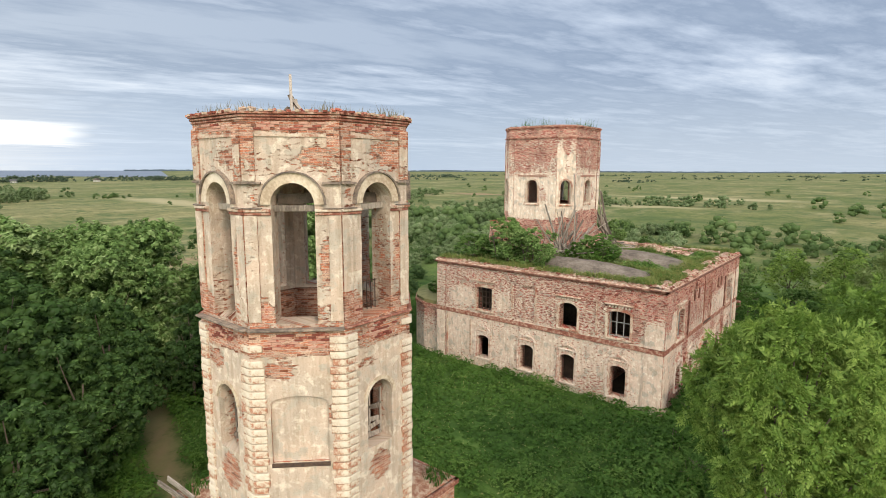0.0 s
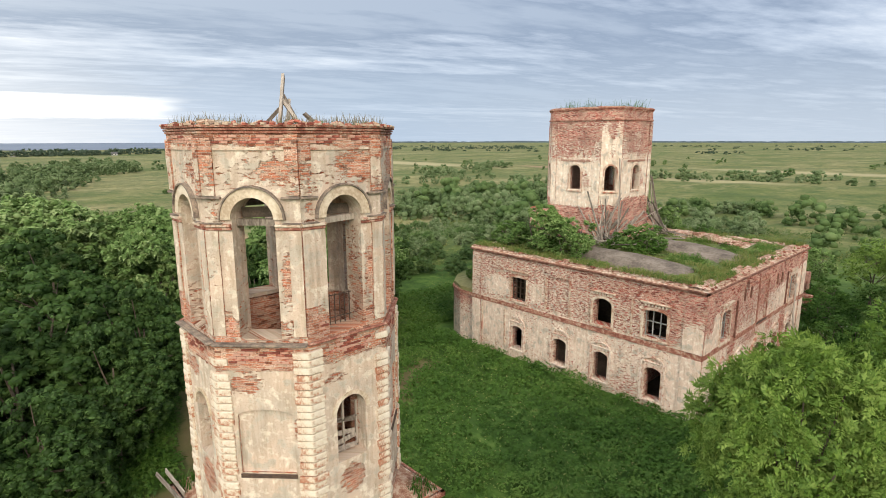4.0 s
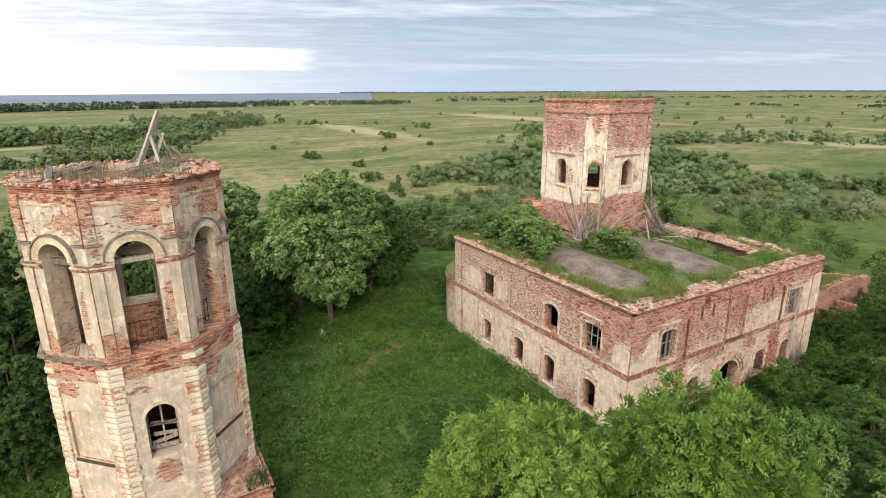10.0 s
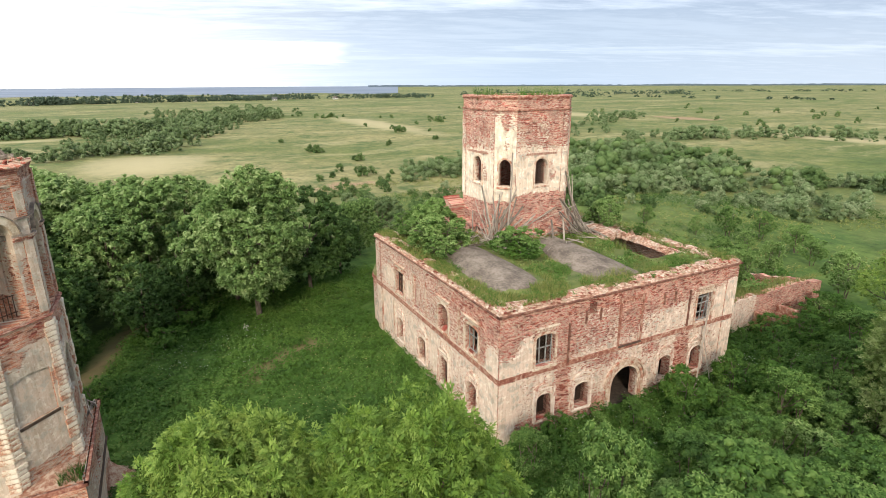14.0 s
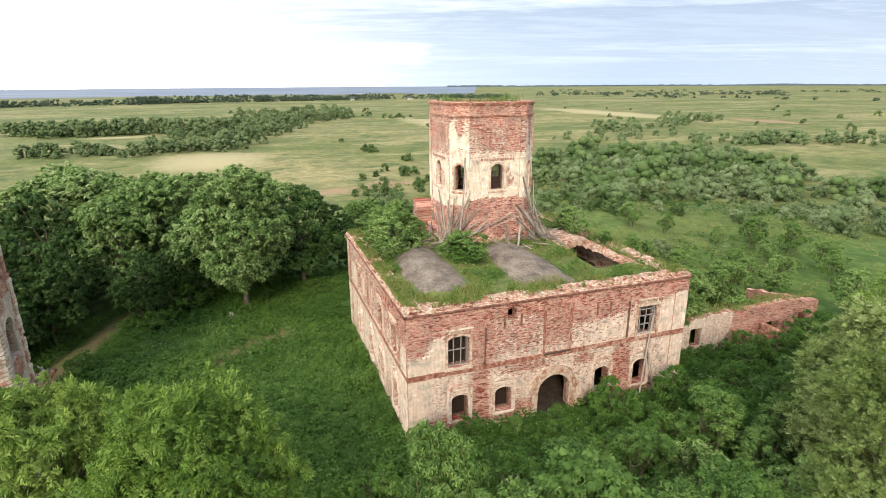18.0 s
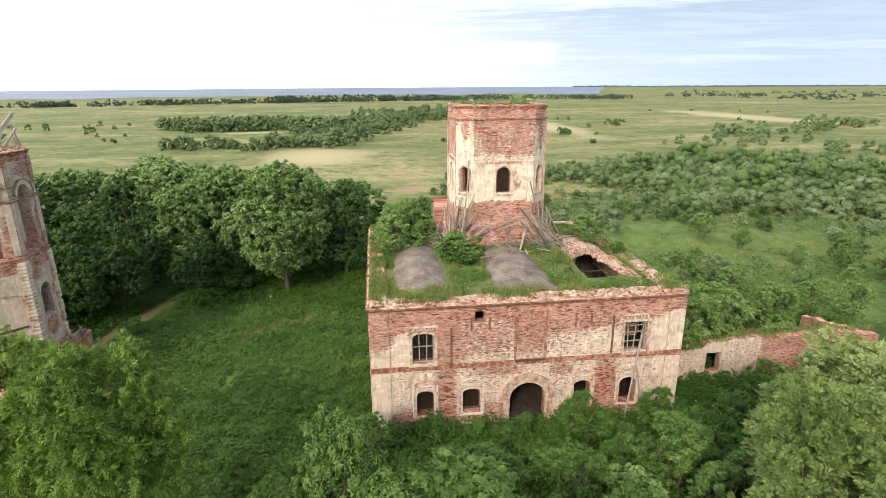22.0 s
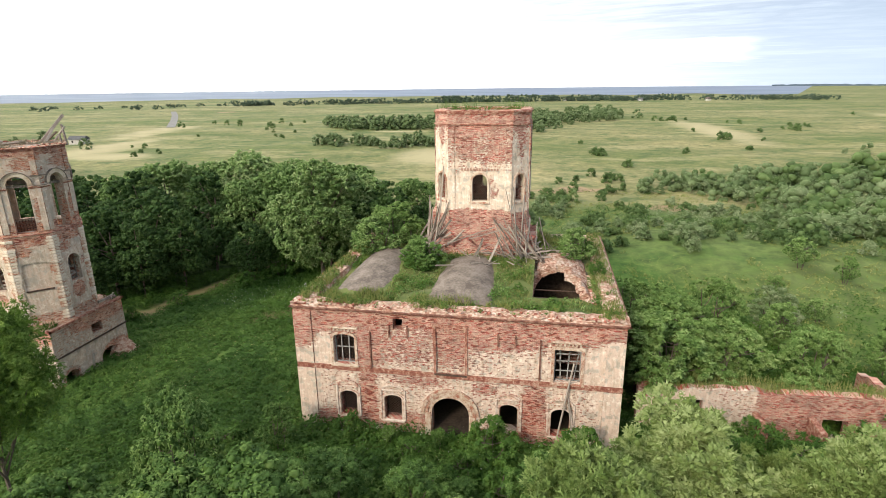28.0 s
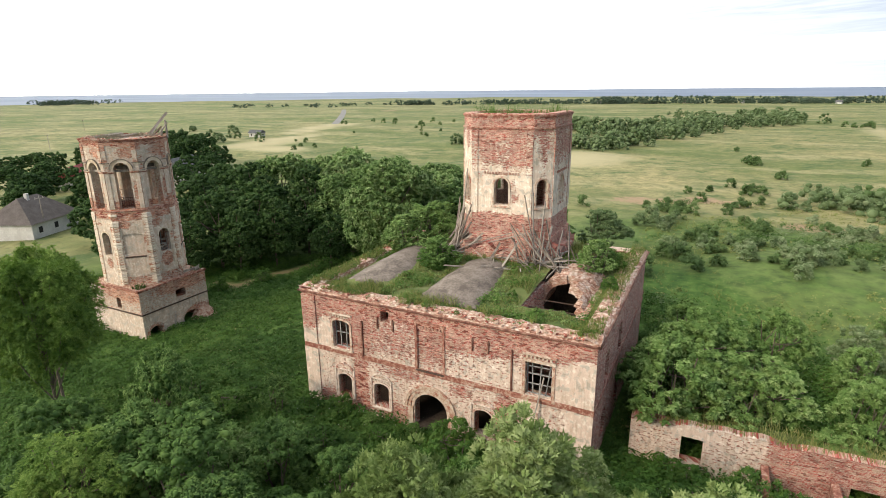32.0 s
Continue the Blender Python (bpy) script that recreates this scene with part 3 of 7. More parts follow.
def frame_bars(face, h, parent, depth=0.35, uprights=2, rails=(0.55,), lattice=False, mat=None, bent=0.0):
    """A window's frame in its opening, with its bars."""
    win = new("window")
    win.parent = parent
    mat = mat or M_FRAME
    u0, u1, v0, v1, rise = h["u0"], h["u1"], h["v0"], h["v1"], h["rise"]
    spring = v1 - rise
    w = 0.07

    def stick(name, ua, va, ub, vb, t=w):
        bm = bmesh.new()
        a, b = face.at(ua, va, -depth), face.at(ub, vb, -depth)
        d = b - a
        m = Matrix.Translation((a + b) / 2) @ d.to_track_quat("Z", "Y").to_matrix().to_4x4()
        box_bm(bm, m, t, t, d.length)
        part(name, bm, mat, win)

    if lattice:
        k = 6
        s = (u1 - u0) / k
        for i in range(-int((spring - v0) / s), k):
            ua, va = u0 + i * s, v0
            if ua < u0:
                va, ua = v0 + (u0 - ua), u0
            e = min(u1 - ua, spring + rise * 0.7 - va)
            if e > 0.2:
                stick("lattice_bar", ua, va, ua + e, va + e, 0.022)
                stick("lattice_bar", u0 + u1 - ua, va, u0 + u1 - ua - e, va + e, 0.022)
        return win
    stick("jamb", u0 + w / 2, v0, u0 + w / 2, spring)
    stick("jamb", u1 - w / 2, v0, u1 - w / 2, spring)
    stick("bottom_rail", u0, v0 + w / 2, u1, v0 + w / 2)
    for i in range(uprights):
        u = u0 + (u1 - u0) * (i + 1) / (uprights + 1)
        stick("mullion", u, v0, u + bent * (i - 0.5), spring + rise * 0.8)
    for r in rails:
        v = v0 + (v1 - v0) * r
        stick("rail", u0, v, u1, v + bent * 0.2)
    return win


def surround(face, h, parent, mat, hood=True, wide=0.22, sill=True, out=0.07):
    """The raised frame round an opening, with its hood and sill."""
    u0, u1, v0, v1, rise = h["u0"], h["u1"], h["v0"], h["v1"], h["rise"]
    s = new("window_surround")
    s.parent = parent
    bar("side_moulding", face, u0 - wide, u0 - 0.03, v0 - 0.1, v1 - rise, out, s, mat)
    bar("side_moulding", face, u1 + 0.03, u1 + wide, v0 - 0.1, v1 - rise, out, s, mat)
    if rise > 0.15:
        ring("arch_moulding", face, u0 - 0.03, u1 + 0.03, v1 - rise, rise + 0.03, wide - 0.03, out, s, mat)
    else:
        bar("head_moulding", face, u0 - wide, u1 + wide, v1 + 0.02, v1 + wide, out, s, mat)
    if hood == "arched":
        m_, hw = (u0 + u1) / 2, (u1 - u0) / 2 + wide
        top = v1 + 0.24
        dentils(face, u0 - 0.05, u1 + 0.05, top + 0.05, s, mat)
        bar("hood_plate", face, m_ - hw, m_ + hw, top + 0.14, top + 0.22, out + 0.05, s, mat, bevel=0.015)
        ring("pediment", face, m_ - hw + 0.10, m_ + hw - 0.10, top + 0.22, 0.30, 0.12, out + 0.05, s, mat)
        bar("pediment_boss", face, m_ - 0.07, m_ + 0.07, top + 0.5, top + 0.78, out + 0.07, s, mat, bevel=0.03)
        for q in (-hw - 0.16, hw + 0.02):
            bar("colonnette", face, m_ + q, m_ + q + 0.14, v0 - 0.1, top + 0.2, out + 0.04, s, mat, bevel=0.03)
            bar("capital", face, m_ + q - 0.03, m_ + q + 0.17, v1 - rise - 0.05, v1 - rise + 0.1, out + 0.08, s, mat, bevel=0.02)
    elif hood:
        top = v1 + (0.30 if rise > 0.15 else 0.34)
        dentils(face, u0 - 0.05, u1 + 0.05, top + 0.06, s, mat)
        bar("hood", face, u0 - wide - 0.08, u1 + wide + 0.08, top + 0.18, top + 0.30, out + 0.10, s, mat, bevel=0.02)
    if sill:
        bar("sill", face, u0 - wide - 0.05, u1 + wide + 0.05, v0 - 0.22, v0 - 0.06, out + 0.06, s, mat, bevel=0.02)
    return s


X0, X1, Y0, Y1, TOP = -33.3, -11.95, 39.5, 62.1, 9.55
F = Face(X1, Y0, 0, 1, Y1 - Y0)
W = Face(X0, Y0, 1, 0, X1 - X0)
E_ = Face(X1, Y1, -1, 0, X1 - X0)
B = Face(X0, Y1, 0, -1, Y1 - Y0)

f_up = [hole(2.85, 4.35, 5.15, 7.40, 0.22), hole(18.2, 19.9, 5.05, 7.40)]
f_low = [hole(3.1, 4.3, 1.05, 2.95, 0.32), hole(6.4, 7.65, 1.0, 2.90, 0.32), hole(14.65, 15.85, 0.95, 2.95, 0.32), hole(18.15, 19.4, 0.9, 2.95, 0.4)]
f_door = hole(9.85, 12.5, -0.6, 3.08, 1.25)
f_small = hole(7.22, 7.9, 8.05, 9.0)
f_panel = hole(10.25, 12.2, 4.98, 8.15, 0.0, 0.12)
w_up = [hole(4.65, 6.3, 5.4, 7.45, 0.1), hole(12.95, 14.5, 5.3, 7.35, 0.45), hole(17.1, 18.8, 5.35, 7.35, 0.2)]
w_low = [hole(4.8, 6.0, 0.95, 3.0, 0.25), hole(9.35, 10.6, 0.9, 3.05, 0.3), hole(13.15, 14.4, 0.8, 3.05, 0.3), hole(17.4, 18.65, 0.65, 3.08, 0.3)]
w_panel = hole(8.6, 10.6, 5.4, 8.2, 0.0, 0.12)


def f_base(u, v):
    k = 0.62 - 0.05 * max(0.0, v - 5.0)
    if v > 8.3:
        k -= 0.30
    return k


f_mask = blobs(f_base, [
    (0.6, 3.5, 0.9, 3.4, 0.35), (2.0, 6.3, 0.8, 1.6, 0.25), (0.6, 7.6, 1.0, 1.6, -0.5), (1.8, 8.5, 1.6, 1.0, -0.35), (5.3, 6.5, 1.0, 2.3, -0.30), (5.2, 2.6, 0.55, 2.4, -0.55),
    (8.0, 6.3, 2.2, 1.2, -0.10), (11.2, 7.9, 1.2, 0.6, -0.35), (11.2, 6.1, 0.9, 0.8, 0.15), (9.0, 4.2, 2.0, 0.5, -0.2), (16.7, 6.3, 2.8, 0.9, 0.10), (14.0, 7.9, 3.0, 0.8, -0.45),
    (16.9, 2.2, 0.9, 2.2, -0.55), (3.3, 0.6, 3.0, 0.7, -0.45), (8.5, 0.7, 1.5, 0.8, -0.4), (17.0, 0.5, 3.0, 0.9, -0.5), (21.9, 6.0, 1.0, 4.0, 0.25), (20.6, 7.0, 0.7, 2.2, 0.15), (21.5, 8.9, 1.6, 0.5, -0.4),
    (13.6, 4.0, 0.9, 0.5, -0.25), (20.0, 8.4, 2.0, 0.7, -0.3)])
w_mask = blobs(lambda u, v: 0.50 if v > 5 else 0.62, [
    (20.5, 3.2, 1.2, 2.6, 0.4), (20.6, 6.0, 0.9, 1.0, 0.3), (19.0, 6.6, 1.6, 2.0, -0.15), (2.0, 3.0, 2.6, 1.6, 0.25), (3.0, 6.3, 1.5, 0.9, 0.25), (9.6, 6.3, 1.0, 1.0, 0.2), (7.4, 6.4, 0.8, 0.9, 0.2),
    (8.0, 2.6, 0.8, 1.2, 0.15), (20.6, 8.4, 1.4, 1.2, -0.35), (12.0, 3.0, 0.7, 1.5, 0.15), (16.2, 8.3, 4.0, 0.8, -0.1), (15.9, 1.0, 1.4, 1.0, -0.1)])

wall("front_wall", F, -1.0, TOP, 0.75, f_up + f_low + [f_door, f_small, f_panel], f_mask, M_CHURCH, church, trim=(0.75, 0.75), label="front wall with red brick showing through pale plaster")
wall("side_wall", W, -1.0, TOP, 0.75, w_up + w_low + [w_panel], w_mask, M_CHURCH, church, trim=(0.75, 0.75), label="side wall of eroded brick with remains of plaster")
wall("side_wall", E_, -1.0, TOP, 1.2, [hole(3.0, 4.4, 5.2, 7.4, 0.3), hole(8.0, 9.4, 5.2, 7.4, 0.3), hole(3.0, 4.4, 1.0, 2.95, 0.3), hole(8.0, 9.4, 1.0, 2.95, 0.3)], blobs(0.38, []), M_CHURCH, church, step=0.6, trim=(1.2, 1.2))
wall("back_wall", B, -1.0, TOP, 1.2, [], blobs(0.38, []), M_CHURCH, church, step=0.8, trim=(1.2, 1.2))

for h in f_up:
    surround(F, h, church, M_TRIM)
for h in f_low:
    surround(F, h, church, M_LIMEWASH, "arched", 0.16)
for h in w_up:
    surround(W, h, church, M_TRIM)
for h in w_low:
    surround(W, h, church, M_LIMEWASH, "arched", 0.16)
frame_bars(F, f_up[0], church, 0.3, 2, (0.52,), bent=0.06)
frame_bars(F, f_up[1], church, 0.3, 3, (0.3, 0.6, 0.82), bent=0.2)
frame_bars(W, w_up[0], church, 0.3, 3, (0.3, 0.55, 0.8), mat=M_IRON)
frame_bars(W, w_up[2], church, 0.3, 2, (0.55,))
for fa, h in ((F, f_low[0]), (F, f_low[1]), (W, w_low[1]), (W, w_low[2])):
    frame_bars(fa, h, church, 0.45, lattice=True, mat=M_IRON)
frame_bars(F, f_up[0], church, 0.42, lattice=True, mat=M_IRON)

portal = new("portal")
portal.parent = church
for i, w in enumerate((0.0, 0.26, 0.52)):
    ring("archivolt", F, 9.85 - w, 12.5 + w, 1.83, 1.25 + w, 0.22, 0.05 + 0.06 * i, portal, M_TRIM)
for u in (9.35, 12.6):
    bar("jamb_moulding", F, u, u + 0.42, -0.4, 1.83, 0.10, portal, M_TRIM)
bar("panel_frame", F, 10.05, 10.22, 4.9, 8.5, 0.08, church, M_REDTRIM)
bar("panel_frame", F, 12.23, 12.4, 4.9, 8.5, 0.08, church, M_REDTRIM)
bar("panel_head", F, 10.0, 12.45, 8.5, 8.65, 0.10, church, M_REDTRIM)
dentils(F, 10.3, 12.15, 8.28, church, M_REDTRIM)
bar("panel_sill", F, 10.1, 12.35, 4.86, 4.97, 0.13, church, M_IRON)

for fa, n_ in ((F, "front"), (W, "side"), (E_, "side")):
    L = fa.length
    bar("string_course", fa, -0.06, L + 0.06, 4.60, 4.98, 0.055, church, M_REDTRIM, bevel=0.02)
    bar("cornice", fa, -0.06, L + 0.06, 9.14, 9.28, 0.06, church, M_REDTRIM, bevel=0.02)
    # The overhang's shadow is put into this bar's dark brown.
    bar("cornice", fa, -0.24, L + 0.24, 9.285, 9.42, 0.24, church, M_CORNICE, bevel=0.03)
    # broken brickwork on top of the wall
    verts, faces = [], []
    nu = int(L / 0.16)
    prof = [(0.16, 9.40), (0.06, 9.52), (-0.25, 9.64), (-0.7, 9.70), (-1.15, 9.64), (-1.35, 9.3)]
    for i in range(nu + 1):
        u = -0.15 + (L + 0.3) * i / nu
        for j, (o, z) in enumerate(prof):
            w = noise.noise(Vector((u * 1.1 + fa.o.x, j * 0.8, 2.0))) * 0.6 + noise.noise(Vector((u * 4.5, j * 2.0 + fa.o.y, 7.0))) * 0.5
            verts.append(fa.at(u, z + (0.16 * w if 0 < j < 5 else 0), min(o, 0.16) + (0.09 * w if j in (1, 2) else 0)))
    k = len(prof)
    for i in range(nu):
        for j in range(k - 1):
            a_ = i * k + j
            faces.append((a_, a_ + k, a_ + k + 1, a_ + 1))
    from_lists("parapet_crest", verts, faces, M_CREST, church, "crumbling pale brick crest of the wall")
for fa, a, b in ((F, -0.02, 1.28), (F, 21.45, 22.62), (W, 20.0, 21.37), (W, -0.02, 1.0)):
    k = 0.10
    m = f_mask if fa is F else w_mask
    fc = Face(*(fa.at(a, 0, k)[:2]), fa.d.x, fa.d.y, b - a)
    wall("pilaster", fc, -0.9, 4.575, k, [], lambda u, v, a=a, m=m: m(u + a, v) + 0.12, M_CHURCH, church)
    wall("pilaster", fc, 5.025, 9.015, k, [], lambda u, v, a=a, m=m: m(u + a, v) + 0.05, M_CHURCH, church)
for u, v0, v1 in ((5.5, 4.9, 7.75), (17.2, 5.05, 8.0), (6.9, 7.45, 8.35), (8.2, 7.45, 8.35), (14.4, 7.35, 8.25), (15.55, 7.35, 8.25)):
    bar("wall_strip", F, u, u + 0.10, v0, v1, 0.12, church, M_CORNICE)
for u, v0, v1 in ((8.35, 5.2, 8.2), (10.7, 5.2, 8.2), (1.15, 0, 4.5), (3.9, 0.9, 4.3), (16.1, 5.2, 7.9)):
    bar("wall_strip", W, u, u + 0.12, v0, v1, 0.08, church, M_TRIM)

# low apse behind
AP = [(-33.3, 39.75), (-35.3, 39.75), (-37.2, 40.7), (-38.9, 42.8), (-40.0, 46.0), (-40.3, 50.8), (-40.0, 55.6), (-38.9, 58.8), (-37.2, 60.9), (-35.3, 61.85), (-33.3, 61.85)]
for (xa, ya), (xb, yb) in zip(AP[1:], AP):
    fc = Face(xa, ya, xb - xa, yb - ya, math.hypot(xb - xa, yb - ya))
    wall("apse_wall", fc, -1.0, 5.0, 0.8, [], blobs(0.55, [(1, 1, 1.5, 1.5, 0.2), (1, 4.5, 3, 0.7, -0.3)]), M_CHURCH, church, step=0.5)
    bar("apse_cornice", fc, -0.05, fc.length + 0.05, 4.6, 4.85, 0.12, church, M_REDTRIM)
bm = bmesh.new()
bm.faces.new([bm.verts.new((x * 0.995 - 0.15, y, 4.9)) for x, y in AP])
for p in [bmesh.ops.extrude_face_region(bm, geom=bm.faces[:])]:
    for v in p["geom"]:
        if isinstance(v, bmesh.types.BMVert):
            v.co.z += 0.35
bmesh.ops.recalc_face_normals(bm, faces=bm.faces)
part("apse_roof", bm, M_GROUND, church, "earth-covered apse roof")

# roof: earth over vaults, rising to the drum
DX, DY = -27.8, 51.25
PIT = (-24.3, -15.3, 56.05, 60.15)


def roof_z(x, y):
    e = min(x - X0, X1 - x, y - Y0, Y1 - y)
    r = max(abs(x - DX) * 0.8, abs(y - DY))
    z = 9.28 + 0.35 * min(1, max(0, (e - 0.8) / 2.5)) + 0.9 * max(0, 1 - r / 8.5)
    return z + 0.16 * noise.noise(Vector((x * 0.5, y * 0.5, 0))) + 0.06 * noise.noise(Vector((x * 2, y * 2, 5)))


def heightfield(name, x0, x1, y0, y1, nx, ny, height, mat, parent, skip=None, label="", thick=0.0):
    verts, faces = [], []
    for j in range(ny + 1):
        for i in range(nx + 1):
            x, y = x0 + (x1 - x0) * i / nx, y0 + (y1 - y0) * j / ny
            verts.append((x, y, height(x, y)))
    for j in range(ny):
        for i in range(nx):
            x, y = x0 + (x1 - x0) * (i + 0.5) / nx, y0 + (y1 - y0) * (j + 0.5) / ny
            if not (skip and skip(x, y)):
                a = j * (nx + 1) + i
                faces.append((a, a + 1, a + nx + 2, a + nx + 1))
    return from_lists(name, verts, faces, mat, parent, label, True)


heightfield("roof_earth", X0 + 0.6, X1 - 0.5, Y0 + 0.5, Y1 - 0.5, 70, 74, roof_z, M_GROUND, church,
            lambda x, y: PIT[0] < x < PIT[1] and PIT[2] < y < PIT[3], "earth and moss on the church roof")


def vault_z(cx, cy, lx, ly, high):
    def z(x, y):
        p, q = (x - cx) / lx, (y - cy) / ly
        across = max(0.0, 1 - abs(q) ** 2.2)
        along = 1.0 if p < -0.3 else max(0.0, 1 - ((p + 0.3) / 1.3) ** 2)
        return 9.35 + high * across * (0.25 + 0.75 * along) - 0.5 * max(0, abs(q) - 0.9) * 8 - (1.2 if p > 0.97 else 0) + 0.05 * noise.noise(Vector((x, y, 2)))
    return z


heightfield("vault", -23.6, -14.4, 41.2, 45.9, 30, 24, vault_z(-19.0, 43.55, 4.6, 2.35, 0.95), M_VAULT, church, label="bare grey cement-coated vault")
heightfield("vault", -22.4, -13.6, 48.2, 53.6, 30, 26, vault_z(-18.0, 50.9, 4.4, 2.7, 1.05), M_VAULT, church, label="bare grey cement-coated vault")

# the collapsed bay
bm = bmesh.new()
px0, px1, py0, py1 = PIT
pm = -21.3
# Walls under the standing arch are dark: its shade is in their colour.
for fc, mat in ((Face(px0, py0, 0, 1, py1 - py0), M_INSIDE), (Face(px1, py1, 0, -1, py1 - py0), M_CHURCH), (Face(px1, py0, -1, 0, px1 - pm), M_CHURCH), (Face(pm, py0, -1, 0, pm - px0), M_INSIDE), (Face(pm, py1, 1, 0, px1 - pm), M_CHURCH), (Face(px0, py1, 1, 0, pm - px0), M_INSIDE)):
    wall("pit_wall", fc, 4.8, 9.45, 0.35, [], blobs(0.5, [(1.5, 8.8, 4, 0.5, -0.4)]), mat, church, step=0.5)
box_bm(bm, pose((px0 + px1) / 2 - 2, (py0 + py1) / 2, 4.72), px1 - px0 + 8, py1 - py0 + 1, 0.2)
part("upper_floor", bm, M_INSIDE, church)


def vault_stump():
    """What is left of the fallen barrel vault: a full arch at the back, and one haunch that runs out towards the front."""
    nx, na = 34, 22
    x0, x1, cy, z0 = -24.6, -15.6, 58.1, 7.65
    stands = [[x0 + (x1 - x0) * (i + 0.5) / nx < -21.2 + 0.35 * noise.noise(Vector((j * 0.4, 3, 1))) or math.pi * (j + 0.5) / na < 1.5 - 0.17 * (x0 + (x1 - x0) * (i + 0.5) / nx + 21.2) + 0.25 * noise.noise(Vector((i * 0.5, 1, 7)))
               for j in range(na)] for i in range(nx)]
    bm, index = bmesh.new(), {}

    def v(i, j, k):
        if (i, j, k) not in index:
            x, a = x0 + (x1 - x0) * i / nx, math.pi * j / na
            q = Vector((x * 1.7, j * 0.5, k))
            r = 0.66 * k + (0.16 if k else 0.05) * noise.noise(q) + (0.09 * noise.noise(q * 3.1) if k else 0)
            index[i, j, k] = bm.verts.new((x + 0.10 * noise.noise(q * 2.3), cy + (2.0 + r) * math.cos(a), z0 + (1.95 + r) * math.sin(a)))
        return index[i, j, k]
    for i in range(nx):
        for j in range(na):
            if not stands[i][j]:
                continue
            bm.faces.new((v(i, j, 1), v(i + 1, j, 1), v(i + 1, j + 1, 1), v(i, j + 1, 1)))
            bm.faces.new((v(i, j, 0), v(i, j + 1, 0), v(i + 1, j + 1, 0), v(i + 1, j, 0)))
            for (di, dj), (p, q) in (((1, 0), ((i + 1, j), (i + 1, j + 1))), ((-1, 0), ((i, j + 1), (i, j))), ((0, 1), ((i + 1, j + 1), (i, j + 1))), ((0, -1), ((i, j), (i + 1, j)))):
                if not (0 <= i + di < nx and 0 <= j + dj < na and stands[i + di][j + dj]):
                    bm.faces.new((v(*p, 1), v(*p, 0), v(*q, 0), v(*q, 1)))
    bmesh.ops.recalc_face_normals(bm, faces=bm.faces)
    part("broken_vault", bm, M_CREST, church, "stump of the fallen vault, bare pinkish brick")


vault_stump()
for z, x in ((9.0, -18.6), (8.9, -17.2)):
    bm = bmesh.new()
    box_bm(bm, pose(x, (py0 + py1) / 2, z), 0.06, py1 - py0 + 0.6, 0.06)
    part("tie_rod", bm, M_IRON, church, "rusty iron tie rod")

# inner floors, and walls added behind the upper windows, to keep the rooms dark
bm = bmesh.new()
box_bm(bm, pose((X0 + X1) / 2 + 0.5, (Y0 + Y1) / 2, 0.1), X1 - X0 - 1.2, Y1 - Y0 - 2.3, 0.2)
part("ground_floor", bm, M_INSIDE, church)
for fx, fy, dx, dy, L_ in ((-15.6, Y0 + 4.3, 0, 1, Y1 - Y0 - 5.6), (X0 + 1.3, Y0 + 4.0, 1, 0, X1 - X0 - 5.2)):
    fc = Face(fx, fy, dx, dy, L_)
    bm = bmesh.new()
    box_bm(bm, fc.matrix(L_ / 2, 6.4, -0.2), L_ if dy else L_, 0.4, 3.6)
    part("inner_wall", bm, M_INSIDE, church, "dark wall added behind the upper windows to keep them black")
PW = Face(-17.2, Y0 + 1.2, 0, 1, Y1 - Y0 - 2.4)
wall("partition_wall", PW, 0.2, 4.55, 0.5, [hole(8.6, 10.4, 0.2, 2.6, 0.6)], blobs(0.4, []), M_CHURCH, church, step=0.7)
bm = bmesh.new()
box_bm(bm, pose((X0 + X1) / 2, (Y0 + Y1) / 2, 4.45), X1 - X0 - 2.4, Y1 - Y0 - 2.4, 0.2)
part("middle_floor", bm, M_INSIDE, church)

# drum
DA, DC = 3.95, 2.65


def octagon(cx, cy, a, c):
    p = [(a, -c), (a, c), (c, a), (-c, a), (-a, c), (-a, -c), (-c, -a), (c, -a)]
    p = [(cx + x, cy + y) for x, y in p]
    return [Face(*p[i], p[(i + 1) % 8][0] - p[i][0], p[(i + 1) % 8][1] - p[i][1], math.dist(p[i], p[(i + 1) % 8])) for i in range(8)]


